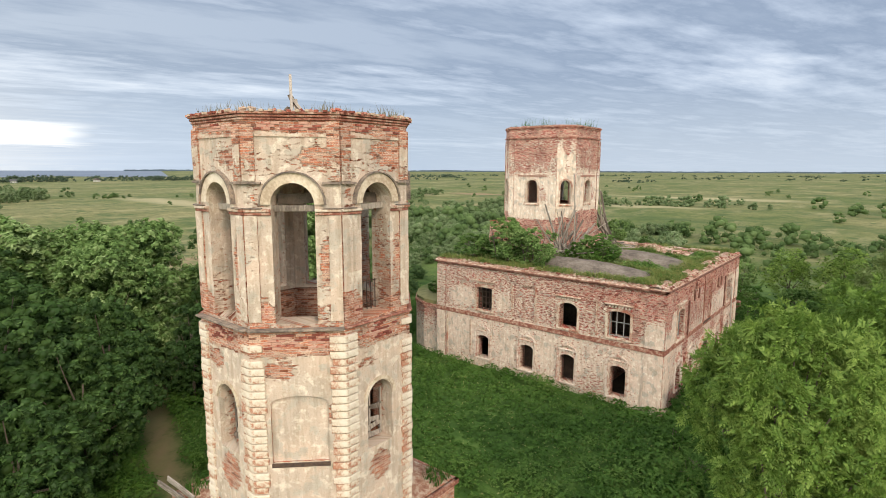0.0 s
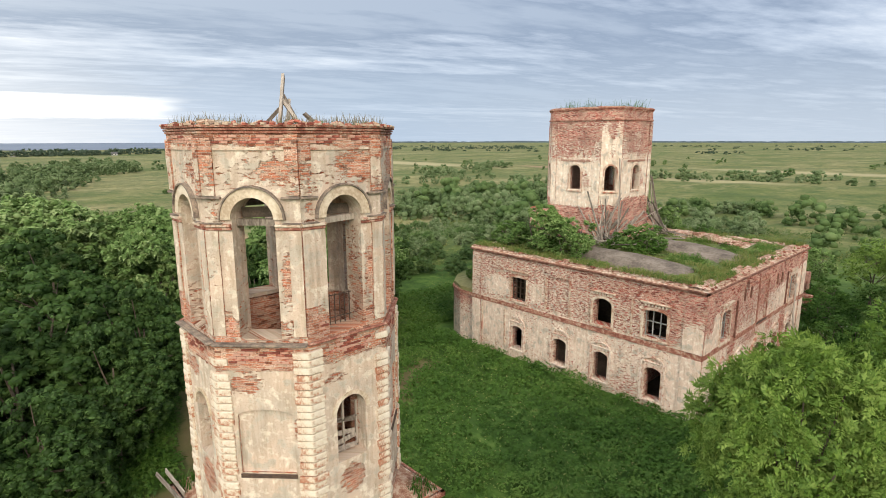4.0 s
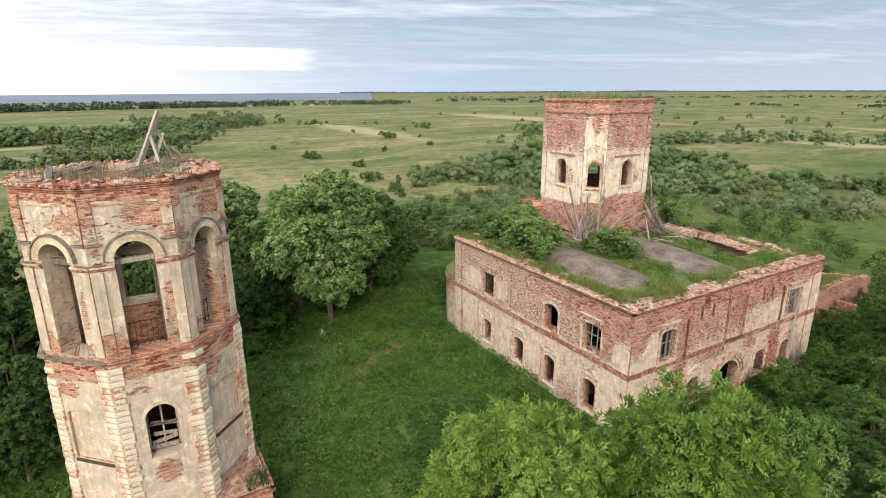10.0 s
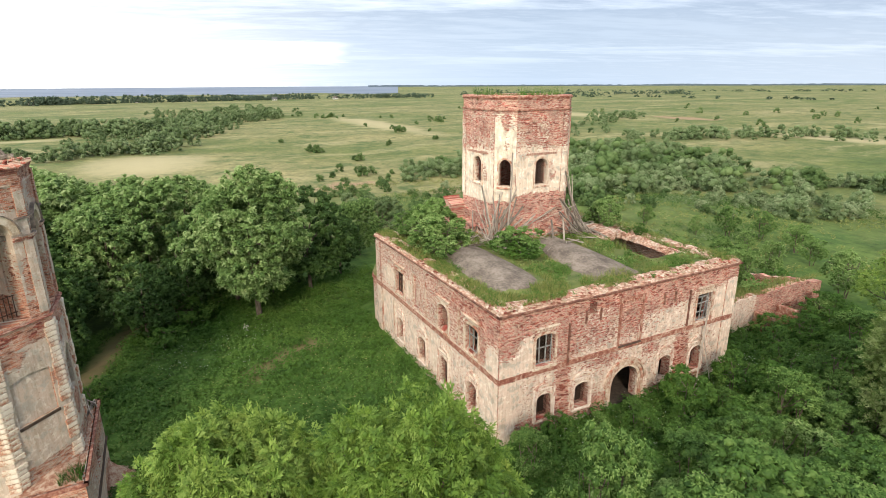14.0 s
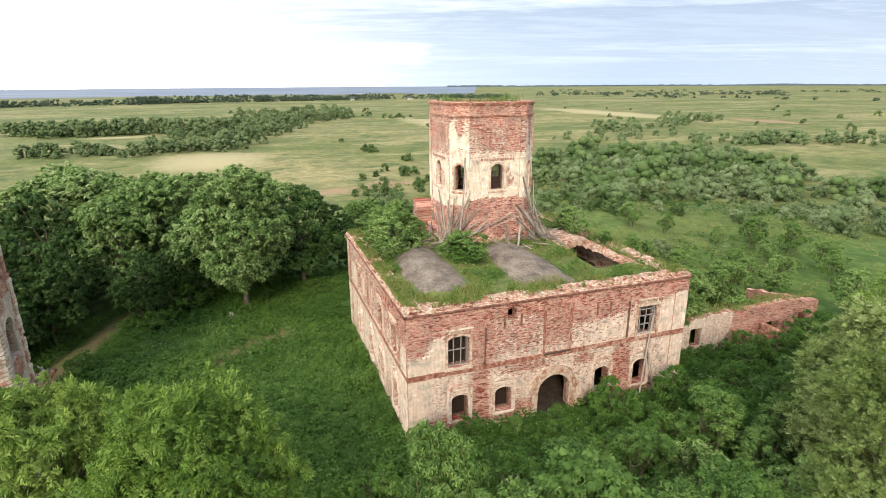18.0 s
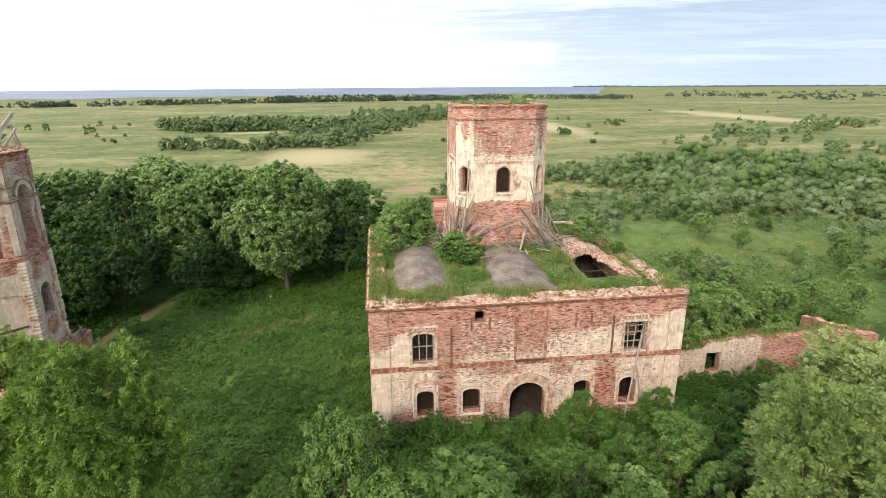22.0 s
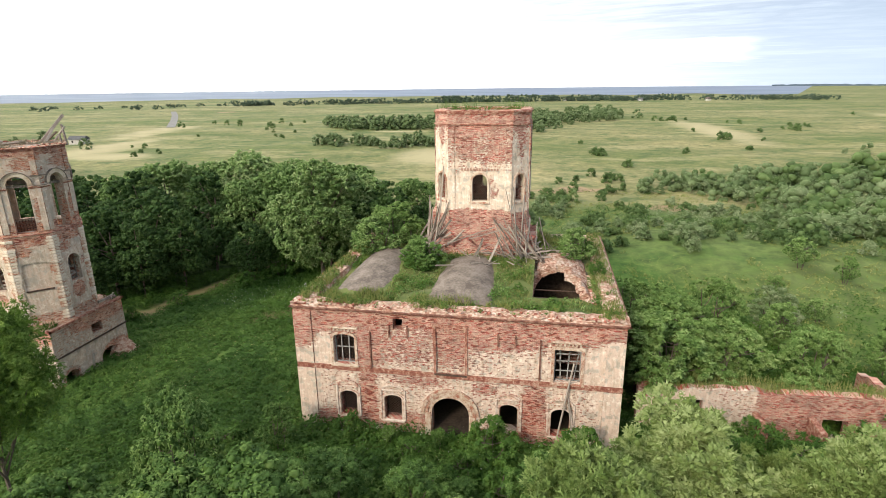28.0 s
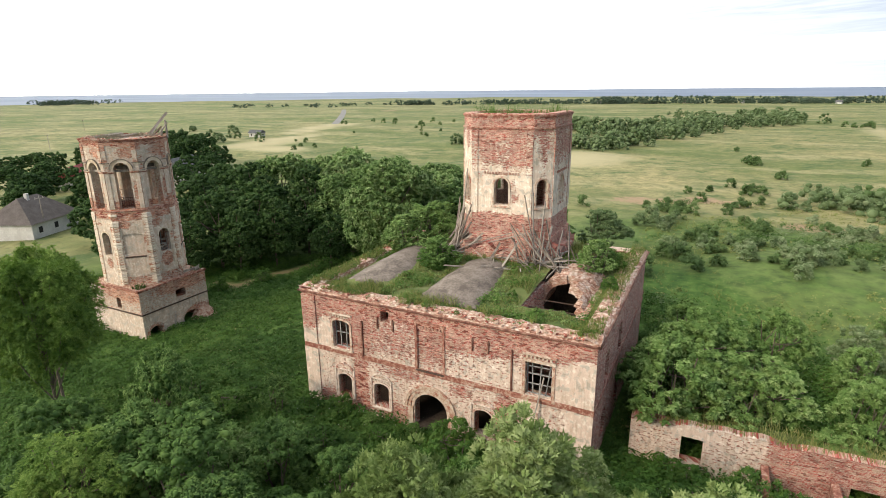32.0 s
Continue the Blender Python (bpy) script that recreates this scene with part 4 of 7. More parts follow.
for i, fc in enumerate(octagon(DX, DY, DA, DC)):
    L = fc.length
    w = 0.62 if L > 3 else 0.5
    h = hole(L / 2 - w, L / 2 + w, 14.7, 16.95, 0.6)

    def base(u, v, i=i):
        if v < {0: 13.9, 1: 13.8, 6: 13.2, 7: 13.3}.get(i, 13.8):
            return 0.05
        if v < 17.2:
            return 0.84 + 0.45 * min(0.0, noise.noise(Vector((u * 1.6 + 3 * i, v * 1.1, 9.0))))
        edge = 17.2 + {7: 1.9, 6: 0.6, 0: 0.9, 1: 1.2}.get(i, 0.8)
        patch = 0.22 * noise.noise(Vector((u * 0.9 + 7 * i, v * 0.8, 2.0))) + 0.12 * noise.noise(Vector((u * 2.4 + 5 * i, v * 2.0, 6.0)))
        return patch + (0.60 if v < edge else 0.43 if v < edge + 0.8 else 0.36 if v < 20.8 else 0.2)
    wall("drum_wall", fc, 9.4, 22.15, 0.8, [h], blobs(base, [(0.2, 18.5, 0.4, 2.5, 0.3), (L - 0.2, 18.5, 0.4, 2.5, 0.3), (L / 2 + 1.1, 15.6, 0.6, 1.0, -0.3)]), M_DRUM, church, trim=(0.35, 0.35), label="octagonal drum wall, whitewashed below and bare brick above")
    surround(fc, h, church, M_TRIM, hood=False, wide=0.18)
    if L > 3:
        dentils(fc, L / 2 - 1.6, L / 2 + 1.6, 17.35, church, M_REDTRIM)
        frame_bars(fc, h, church, 0.5, lattice=True, mat=M_IRON)
    for z, o in ((20.95, 0.11), (21.83, 0.06), (21.95, 0.13)):
        bar("drum_cornice", fc, -0.03, L + 0.03, z, z + 0.11, o, church, M_REDTRIM)
    for u in (0.0, L):
        if L > 3:
            a, b = (0.0, 0.55) if u == 0 else (L - 0.55, L)
            pf = Face(*(fc.at(a, 0, 0.09)[:2]), fc.d.x, fc.d.y, b - a)
            wall("drum_pilaster", pf, 13.9 if i < 3 else 13.3, 20.8, 0.09, [], lambda q, v, i=i, u=u: 0.62 + 0.25 * (v < 17.2) - 0.06 * max(0, v - 17.2) - 0.4 * max(0, noise.noise(Vector((i + u, v * 0.7, 3.0)))), M_DRUM, church, step=0.2)
for fc in octagon(DX, DY, DA + 0.14, DC + 0.14):
    wall("drum_plinth", fc, 9.0, 12.1, 0.5, [], blobs(0.05, []), M_DRUM, church, step=0.4, rough=0.12, top=lambda u: 12.0 + 0.3 * noise.noise(Vector((u, 1.0, 4.0))))
for i, (fc, ratio) in enumerate(zip(octagon(DX, DY, DA + 0.75, DC + 0.3), (0.7, 1.0, 0.4, 0.7, 0.3, 0.6, 0.5, 1.0))):
    wall("drum_footing", fc, 9.0, 11.6, 0.75, [], blobs(0.12, []), M_DRUM, church, step=0.3, rough=0.3, top=lambda u, i=i, k=ratio: 10.2 + 1.3 * k + 0.8 * noise.noise(Vector((u * 0.8, i * 3.0, 4.0))) + 0.3 * noise.noise(Vector((u * 3, i, 9))), label="broken brick footing round the drum")
wall("drum_buttress", Face(-31.8, 45.9, 1, 0, 1.7), 9.0, 13.1, 1.7, [], blobs(0.36, []), M_DRUM, church, rough=0.12, top=lambda u: 12.8 - 0.35 * u + 0.4 * noise.noise(Vector((u * 1.5, 2.0, 8.0))), label="broken brick stub beside the drum")
bm = bmesh.new()
bm.faces.new([bm.verts.new((f.o.x, f.o.y, 21.6)) for f in octagon(DX, DY, DA - 0.05, DC - 0.05)])
part("drum_top", bm, M_RUBBLE, church, "earth and brick rubble on the drum's ledges")

# ---- bell tower ----
tower = thing("bell_tower", "octagonal brick bell tower with cream plaster and open arches", "bell tower")
TX, TY, TA = -17.35, 12.94, 3.66
TC = TA * math.tan(radians(22.5))


def t_low(i):
    def base(u, v):
        k = 0.74
        if v > 11.9:
            k = 0.30
        elif v < 6.0:
            k = 0.55
        if i in (1, 2):
            k -= 0.22
        return k
    return base


def t_high(u, v):
    if v > 19.1:
        return 0.22
    if v > 17.6:
        return 0.60
    if v < 13.6:
        return 0.50
    return 0.70


for i, fc in enumerate(octagon(TX, TY, TA, TC)):
    L, c = fc.length, fc.length / 2
    op = hole(c - 0.68, c + 0.68, 12.95, 17.55, 0.68)
    spots = [(c + 1.1, 14.9, 0.25, 1.0, -0.45), (c - 1.1, 18.9, 0.7, 0.3, 0.35), (0.2, 13.4, 0.6, 0.5, -0.3), (c + 0.9, 18.35, 0.7, 0.3, -0.3), (0.3, 17.0, 0.3, 0.6, -0.2)]
    if i in (0, 1, 2):
        spots += [(c, 13.0, 2.0, 1.2, -0.18), (c + 0.8, 18.6, 1.0, 0.5, -0.2)]
    wall("belfry_wall", fc, 12.8, 19.75, 0.95, [op], blobs(t_high, spots), M_TOWER, tower, trim=(0.38, 0.38), step=0.25, inner=0.66, reveal=0.58, label="belfry wall, plaster fallen off in patches")
    ring("archivolt", fc, c - 0.68, c + 0.68, 16.87, 0.68, 0.32, 0.10, tower, M_CREAM)
    ring("hood_mould", fc, c - 1.0, c + 1.0, 16.87, 1.0, 0.05, 0.17, tower, M_LEAD)
    for a, b, q in ((0.0, c - 0.69, c - 0.95), (c + 0.69, L, c + 0.95)):
        bar("impost", fc, a, b, 16.52, 16.62, 0.07, tower, M_REDTRIM, bevel=0.02)
        bar("impost", fc, a, b, 16.625, 16.72, 0.12, tower, M_TRIM, bevel=0.02)
        bar("drip_ledge", fc, min(q, a if a == 0 else L), max(q, a if a == 0 else L), 17.50, 17.57, 0.14, tower, M_LEAD, bevel=0.01)
        bar("drip_ledge", fc, min(q, a if a == 0 else L), max(q, a if a == 0 else L), 16.725, 16.76, 0.15, tower, M_LEAD, bevel=0.01)
    for a, b, sh in ((0.0, 0.40, 0), (L - 0.40, L, 1)):
        pf = Face(*(fc.at(a, 0, 0.07)[:2]), fc.d.x, fc.d.y, b - a)
        wall("pier_pilaster", pf, 13.05, 16.515, 0.07, [], lambda u, v, i=i, sh=sh: 0.72 - (0.5 if v < 13.9 and (i + sh) % 3 == 0 else 0) - 0.25 * max(0, noise.noise(Vector((i * 3.1 + sh, v * 0.8, 1.0)))), M_TOWER, tower, step=0.2)
        wall("frieze_pilaster", pf, 17.6, 19.30, 0.07, [], lambda u, v, i=i, sh=sh: 0.55 - (0.4 if v > 18.85 else 0) - 0.3 * noise.noise(Vector((i * 2.3 + sh, v, 5.0))), M_TOWER, tower, step=0.2)
    if i in (0, 1, 6):
        rail = new("iron_railing")
        rail.parent = tower
        for q in range(7):
            bm = bmesh.new()
            box_bm(bm, fc.matrix(c - 0.6 + q * 0.2, 13.5, -0.75), 0.025, 0.025, 1.1)
            part("rail_bar", bm, M_IRON, rail)
        for z in (13.2, 14.0):
            bm = bmesh.new()
            box_bm(bm, fc.matrix(c, z, -0.75), 1.34, 0.03, 0.03)
            part("rail", bm, M_IRON, rail)
    bm = bmesh.new()
    box_bm(bm, fc.matrix(c, 16.72, -0.45) @ pose(0, 0, 0, 0, 2 * (i % 3) - 2, 0), 1.34, 0.22, 0.20)
    part("cross_beam", bm, M_WOOD, tower, "grey weathered wooden beam across the arch")
    bm = bmesh.new()
    box_bm(bm, fc.matrix(c + 0.05, 17.02, -0.7) @ pose(0, 0, 0, 0, 3 - 2 * (i % 4), 0), 1.3, 0.06, 0.34)
    part("arch_board", bm, M_OLDWOOD, tower, "dark board in the head of the arch")
    bar("frieze", fc, 0.42, L - 0.42, 18.98, 19.06, 0.045, tower, M_TRIM)
    for z, o, t in ((19.48, 0.05, 0.07), (19.57, 0.09, 0.07), (19.66, 0.14, 0.08)):
        bar("cornice", fc, -0.03, L + 0.03, z, z + t, o, tower, M_REDTRIM, bevel=0.015)
TA2 = TA + 0.08
for i, fc in enumerate(octagon(TX, TY, TA2, TA2 * math.tan(radians(22.5)))):
    L, c = fc.length, fc.length / 2
    if i % 2 == 0:
        op = hole(c - 0.6, c + 0.6, 8.15, 10.55, 0.6)
    else:
        op = hole(c - 0.95, c + 0.95, 8.15, 10.5, 0.25, 0.12)
    wall("shaft_wall", fc, 4.6, 12.75, 1.0, [op], blobs(lambda u, v, q=t_low(i), k=(0.14 if i < 3 else 0.0): q(u, v) + k, [(c - 0.6, 11.4, 0.6, 0.4, -0.4), (c + 1.0, 9.8, 0.3, 0.4, -0.3), (c, 7.35, 0.62, 0.7, -0.55 if i % 2 == 0 else 0)]), M_TOWER, tower, trim=(0.38, 0.38), step=0.25, label="shaft wall in cream plaster with brick patches")
    if i % 2 == 0:
        ring("window_arch", fc, c - 0.63, c + 0.63, 9.95, 0.63, 0.13, 0.05, tower, M_CREAM)
        win = frame_bars(fc, op, tower, 0.6, 1, (0.5,), mat=M_WOOD)
        for j, (v, tilt, w) in enumerate(((8.32, 4, 1.1), (8.58, -7, 1.0), (8.84, 9, 0.9), (9.3, 12, 1.15))):
            bm = bmesh.new()
            box_bm(bm, fc.matrix(c + 0.05 * (j - 1), v, -0.52 - 0.05 * j) @ pose(0, 0, 0, -18, tilt, 0), w, 0.035, 0.17)
            part("shutter_board", bm, M_WOOD, win, "loose grey shutter board")
    else:
        bar("panel_ledge", fc, c - 0.97, c + 0.97, 8.0, 8.14, 0.05, tower, M_IRON, label="dark ledge under the blind panel")
    bar("ledge", fc, 0.0, L, 12.76, 12.84, 0.22 if i in (6, 7) else 0.10, tower, M_LEAD if i in (6, 7) else M_REDTRIM, bevel=0.02)
for z in (19.45, 10.9, 5.2):
    bm = bmesh.new()
    bm.faces.new([bm.verts.new((f.o.x, f.o.y, z)) for f in octagon(TX, TY, TA - 0.3, (TA - 0.3) * 0.414)])
    part("tower_floor", bm, M_RUBBLE, tower, "rubble-strewn floor of the tower")

# square base of the tower
BH = 4.0
for i, (fx, fy, dx, dy) in enumerate(((BH, -BH, 0, 1), (BH, BH, -1, 0), (-BH, BH, 0, -1), (-BH, -BH, 1, 0))):
    fc = Face(TX + fx, TY + fy, dx, dy, 2 * BH)
    hs = [[hole(4.2, 4.9, 2.6, 3.8, 0.3)], [hole(4.1, 5.3, 2.9, 3.75), hole(4.6, 6.6, -1.0, 0.9, 0.7), hole(0.55, 2.0, -1.3, 0.75, 0.5)], [], []][i]
    wall("base_wall", fc, -1.6, 5.0, 0.9, hs, blobs(lambda u, v: 0.74 if v < 2.3 else 0.56, [(5.5, 4.4, 3.5, 0.8, -0.35), (1.2, -0.2, 1.0, 1.3, -0.6), (6.5, 0.2, 1.8, 1.2, -0.7)] if i == 1 else [(5.5, 4.4, 3.5, 0.8, -0.3)] if i == 0 else []), M_TOWER, tower, trim=(0.9, 0.9), label="tower base with peeling plaster")
    bar("base_string_course", fc, -0.08, 2 * BH + 0.08, 2.3, 2.42, 0.10, tower, M_IRON)
    bar("base_cornice", fc, -0.14, 2 * BH + 0.14, 4.8, 5.0, 0.14, tower, M_REDTRIM)
heightfield("base_roof", TX - BH + 0.1, TX + BH - 0.1, TY - BH + 0.1, TY + BH - 0.1, 16, 16, lambda x, y: 5.02 + 0.35 * max(0, 1 - (max(abs(x - TX), abs(y - TY)) - 2.6) / 1.3) + 0.1 * noise.noise(Vector((x, y, 7))), M_RUBBLE, tower)

hb = heightfield("fallen_masonry", TX - BH - 1.8, TX - 0.6, TY + BH - 0.3, TY + BH + 2.2, 22, 18,
                 lambda x, y: -1.1 + 2.3 * max(0, 1 - abs(x - TX + 3.2) / 2.4) * max(0, 1 - (y - TY - BH) / 2.2) + 0.25 * noise.noise(Vector((x * 2.5, y * 2.5, 0))), M_RUBBLE, tower, label="heap of fallen red brick at the tower's foot")

# ---- ruined yard wall ----
ruin = thing("ruined_wall", "long low ruined brick wall with grass on its broken top", "wall")
R = Face(-16.0, 63.9, 0, 1, 19.0)
r_hole = [hole(3.2, 4.5, 0.4, 2.2), hole(12.4, 14.0, 0.0, 1.5), hole(16.5, 17.6, 0.2, 1.9)]
wall("wall_body", R, -1.2, 3.5, 0.7, r_hole, blobs(lambda u, v: 0.62 if u < 8 else 0.30, [(3.8, 2.5, 1.2, 0.5, 0.3), (1.0, 3.2, 2, 0.5, -0.3)]), M_CHURCH, ruin, step=0.35,
     top=lambda u: 2.95 + 0.03 * u + 0.35 * noise.noise(Vector((u * 0.6, 3, 0))) - 0.5 * max(0, u - 15) * 0.3)
R2 = Face(-16.7, 82.7, -1, 0, 7.0)
wall("wall_return", R2, -1.2, 3.0, 0.6, [], blobs(0.2, []), M_CHURCH, ruin, step=0.5, top=lambda u: 2.8 - 0.2 * u + 0.3 * noise.noise(Vector((u, 9, 0))))
# Added dark wall and lid, so that the ruin's openings read black.
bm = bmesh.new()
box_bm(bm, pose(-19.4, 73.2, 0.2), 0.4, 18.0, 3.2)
part("inner_wall", bm, M_INSIDE, ruin, "dark backing wall added behind the ruin's openings")
heightfield("earth_cover", -19.9, -16.6, 64.2, 82.2, 8, 40, lambda x, y: 2.25 + 0.3 * noise.noise(Vector((x * 0.6, y * 0.6, 3))) - 0.12 * (-16.6 - x), M_GROUND, ruin, label="earth and grass cover added over the dark backing")
for u in (8.0, 11.6):
    bm = bmesh.new()
    box_bm(bm, pose(-14.9, 63.9 + u, 0.4, 0, 0, 0), 2.0, 0.45, 2.6, 0.05)
    part("buttress", bm, M_REDTRIM, ruin, "broken brick cross wall")

# ---- ground ----


def ground_z(x, y):
    d = math.hypot(x + 22, y - 42)
    z = -0.9 * min(1, max(0, (d - 18) / 25)) - 1.4 * min(1, max(0, (d - 55) / 60))
    z += 0.25 * noise.noise(Vector((x * 0.06, y * 0.06, 0))) * min(1, d / 30)
    z += 1.6 * max(0.0, noise.noise(Vector((x * 0.012, y * 0.012, 4)))) * min(1, max(0, (d - 70) / 60)) * (1 if d < 500 else max(0, 1 - (d - 500) / 500))
    z += 2.2 * math.exp(-(((x + 62) / 16) ** 2 + ((y - 92) / 26) ** 2))
    return z


PATHS = [((-28.5, 9.0), (-29.2, 12.8), (-34, 13.5), (-38.6, 15.3), (-44, 17), (-55, 24), (-75, 38)), ((-29.1, 26.6), (-31, 29.5), (-32.6, 32.5))]


def near_line(x, y, pts):
    best = 1e9
    for (ax, ay), (bx, by) in zip(pts, pts[1:]):
        t = max(0.0, min(1.0, ((x - ax) * (bx - ax) + (y - ay) * (by - ay)) / ((bx - ax) ** 2 + (by - ay) ** 2)))
        best = min(best, math.hypot(x - ax - t * (bx - ax), y - ay - t * (by - ay)))
    return best


def build_ground():
    cx, cy, na = -20.0, 35.0, 170
    radii = [0.0]
    while radii[-1] < 4700:
        radii.append(radii[-1] + max(0.9, radii[-1] * 0.026))
    verts, yard, path, dry, soil = [], [], [], [], []
    dry_spots = ((-190, 18, 34, 26), (-192, -143, 40, 20), (-220, -152, 46, 13), (-176, -118, 16, 30), (-268, -176, 40, 12), (-330, -200, 30, 14), (-300, -190, 60, 14), (-307, -33, 10, 24), (-120, 300, 60, 20), (-330, 150, 120, 18), (-400, 330, 160, 30), (-100, 420, 90, 24))
    soil_spots = ((-262, 362, 46, 18), (-116, 50, 9, 7), (-123, 64, 8, 6), (-560, -300, 40, 12), (-100, 84, 6, 10), (-118, 57, 5, 9), (-122, 70, 5, 9))

    def worst(x, y, spots):
        return max(max(0.0, 1 - math.hypot((x - a) / p, (y - b) / q) ** 2) for a, b, p, q in spots)
    for r in radii:
        for i in range(na):
            a = 2 * math.pi * i / na
            x, y = cx + r * math.cos(a), cy + r * math.sin(a)
            verts.append((x, y, ground_z(x, y)))
            d = math.hypot(x + 18, y - 38)
            yard.append(max(0.0, min(1.0, (60 + 14 * noise.noise(Vector((x * 0.05, y * 0.05, 2))) - d) / 14)))
            rough = 1 - math.hypot((x + 52) / 62, (y - 84) / 62) + 0.25 * noise.noise(Vector((x * 0.03, y * 0.03, 6)))
            yard[-1] = max(yard[-1], min(0.76, max(0.0, rough * 2.4)))
            dry.append(worst(x, y, dry_spots))
            soil.append(worst(x, y, soil_spots))
            path.append(max(0.0, 1 - min(near_line(x, y, p) for p in PATHS) / 2.2) if r < 90 else 0.0)
    faces = [(j * na + i, j * na + (i + 1) % na, (j + 1) * na + (i + 1) % na, (j + 1) * na + i) for j in range(len(radii) - 1) for i in range(na)]
    ob = from_lists("ground", verts, faces, M_GROUND, smooth=True)
    for key, vals in (("yard", yard), ("path", path), ("dry", dry), ("soil", soil)):
        ob.data.attributes.new(key, "FLOAT", "POINT").data.foreach_set("value", np.array(vals, dtype=np.float32))
    return tagged(ob, "flat river meadow of mown and wild grass", "ground", kind="structure")


build_ground()


def sector(name, r0, r1, a0, a1, z, mat, k=60):
    verts, faces = [], []
    for i in range(k + 1):
        a = radians(a0 + (a1 - a0) * i / k)
        j = r0 * (1 + 0.10 * noise.noise(Vector((i * 0.35, 0, 9))))
        for r in (j, r1):
            verts.append((-20 - r * math.sin(a), 35 + r * math.cos(a), z))
    for i in range(k):
        faces.append((2 * i, 2 * i + 2, 2 * i + 3, 2 * i + 1))
    return from_lists(name, verts, faces, mat)


tagged(sector("water", 1450, 4700, 67, 190, -1.9, M_WATER), "pale blue-grey lake along the horizon", "lake", kind="structure")

# ---- plants ----


def leaf_mesh(name, centre, normal, size, mat, rng, out=None, slim=0.42, spray=False, tone=None, kite=False):
    """A mesh of many small pointed leaves, one at each centre, lying across its normal; out: the way in which the tips point."""
    k = len(centre)
    ref = rng.normal(size=(k, 3)) * 0.6 + (out if out is not None else 0)
    b = np.cross(normal, ref)
    b /= np.linalg.norm(b, axis=1)[:, None] + 1e-9
    t = np.cross(b, normal)
    if spray:
        t = unit(out + rng.normal(size=(k, 3)) * 0.55 + np.array([0, 0, -0.1]))
        b = unit(np.cross(t, rng.normal(size=(k, 3)) * 0.5 + normal))
    s = size[:, None]
    if kite:
        return sheets(name, [centre - t * s * 0.75, centre - b * s * slim, centre + t * s, centre + b * s * slim], mat, rng.uniform(0, 1, k) if tone is None else tone)
    return sheets(name, [centre - t * s * 0.6 - b * s * slim, centre - t * s * 0.6 + b * s * slim, centre + t * s], mat, rng.uniform(0, 1, k) if tone is None else tone)


def sheets(name, corners, mat, tone):
    """One small polygon for each row of the corners' arrays."""
    c, k = len(corners), len(corners[0])
    me = bpy.data.meshes.new(name)
    me.vertices.add(c * k)
    me.vertices.foreach_set("co", np.stack(corners, 1).astype(np.float32).ravel())
    me.loops.add(c * k)
    me.loops.foreach_set("vertex_index", np.arange(c * k, dtype=np.int32))
    me.polygons.add(k)
    me.polygons.foreach_set("loop_start", np.arange(0, c * k, c, dtype=np.int32))
    me.polygons.foreach_set("loop_total", np.full(k, c, dtype=np.int32))
    me.materials.append(mat)
    me.update()
    me.attributes.new("tone", "FLOAT", "FACE").data.foreach_set("value", tone.astype(np.float32))
    return me


def frond_mesh(name, shoots, way, per, length, mat, rng, tone, lift=0.18):
    """Feathery leaves: at each shoot's tip some fronds that droop outwards, each with three pairs of leaflets and one at its end."""
    k = len(shoots) * per
    o, w = np.repeat(shoots, per, 0), np.repeat(way, per, 0)
    t = unit(w * np.array([0.8, 0.8, 0.35]) + rng.normal(size=(k, 3)) * np.array([0.62, 0.62, 0.32]) + np.array([0, 0, lift]))
    b = unit(np.cross(t, np.array([0, 0, 1.0]) + rng.normal(size=(k, 3)) * 0.35))
    up = unit(np.cross(b, t))
    L = (length * rng.uniform(0.65, 1.25, k))[:, None]
    p, q, r = [], [], []
    for f, side in ((0.30, -1), (0.34, 1), (0.54, -1), (0.58, 1), (0.78, -1), (0.82, 1), (0.95, 0)):
        a = o + t * L * f - np.array([0, 0, 1.0]) * L * 0.38 * f * f
        d = unit(t * (0.62 if side else 1.0) + b * (0.85 * side) - up * 0.22 - np.array([0, 0, 0.25 * f]))
        x = unit(np.cross(d, up))
        m = L * (0.46 - 0.10 * abs(f - 0.5)) * rng.uniform(0.8, 1.2, (k, 1))
        p.append(a - x * m * 0.24 + d * m * 0.25), q.append(a + x * m * 0.24 + d * m * 0.25), r.append(a + d * m * 1.1)
    v = [np.stack(g, 1).reshape(-1, 3) for g in (p, q, r)]
    return sheets(name, v, mat, np.clip(np.repeat(tone, per * 7) * 0.7 + np.repeat(rng.uniform(0, 0.3, k), 7), 0, 1))


def unit(a):
    return a / (np.linalg.norm(a, axis=1)[:, None] + 1e-9)


def clumps(rng, centres, radii, per, size, flat=0.75):
    """Leaves on the outer shells of many small clumps."""
    c = np.repeat(centres, per, 0)
    r = np.repeat(radii, per)[:, None]
    d = unit(rng.normal(size=c.shape) + np.array([0, 0, 0.35]))
    p = c + d * r * np.array([1, 1, flat]) * rng.uniform(0.78, 1.08, size=(len(c), 1))
    nrm = unit(d * 0.7 + rng.normal(size=c.shape) * 0.35 + np.array([0, 0, 0.75]))
    return p, nrm, size * rng.uniform(0.6, 1.35, len(c)), d


GOLD = (1 + 5 ** 0.5) / 2
BALL = np.array([(-1, GOLD, 0), (1, GOLD, 0), (-1, -GOLD, 0), (1, -GOLD, 0), (0, -1, GOLD), (0, 1, GOLD), (0, -1, -GOLD), (0, 1, -GOLD), (GOLD, 0, -1), (GOLD, 0, 1), (-GOLD, 0, -1), (-GOLD, 0, 1)]) / math.hypot(1, GOLD)
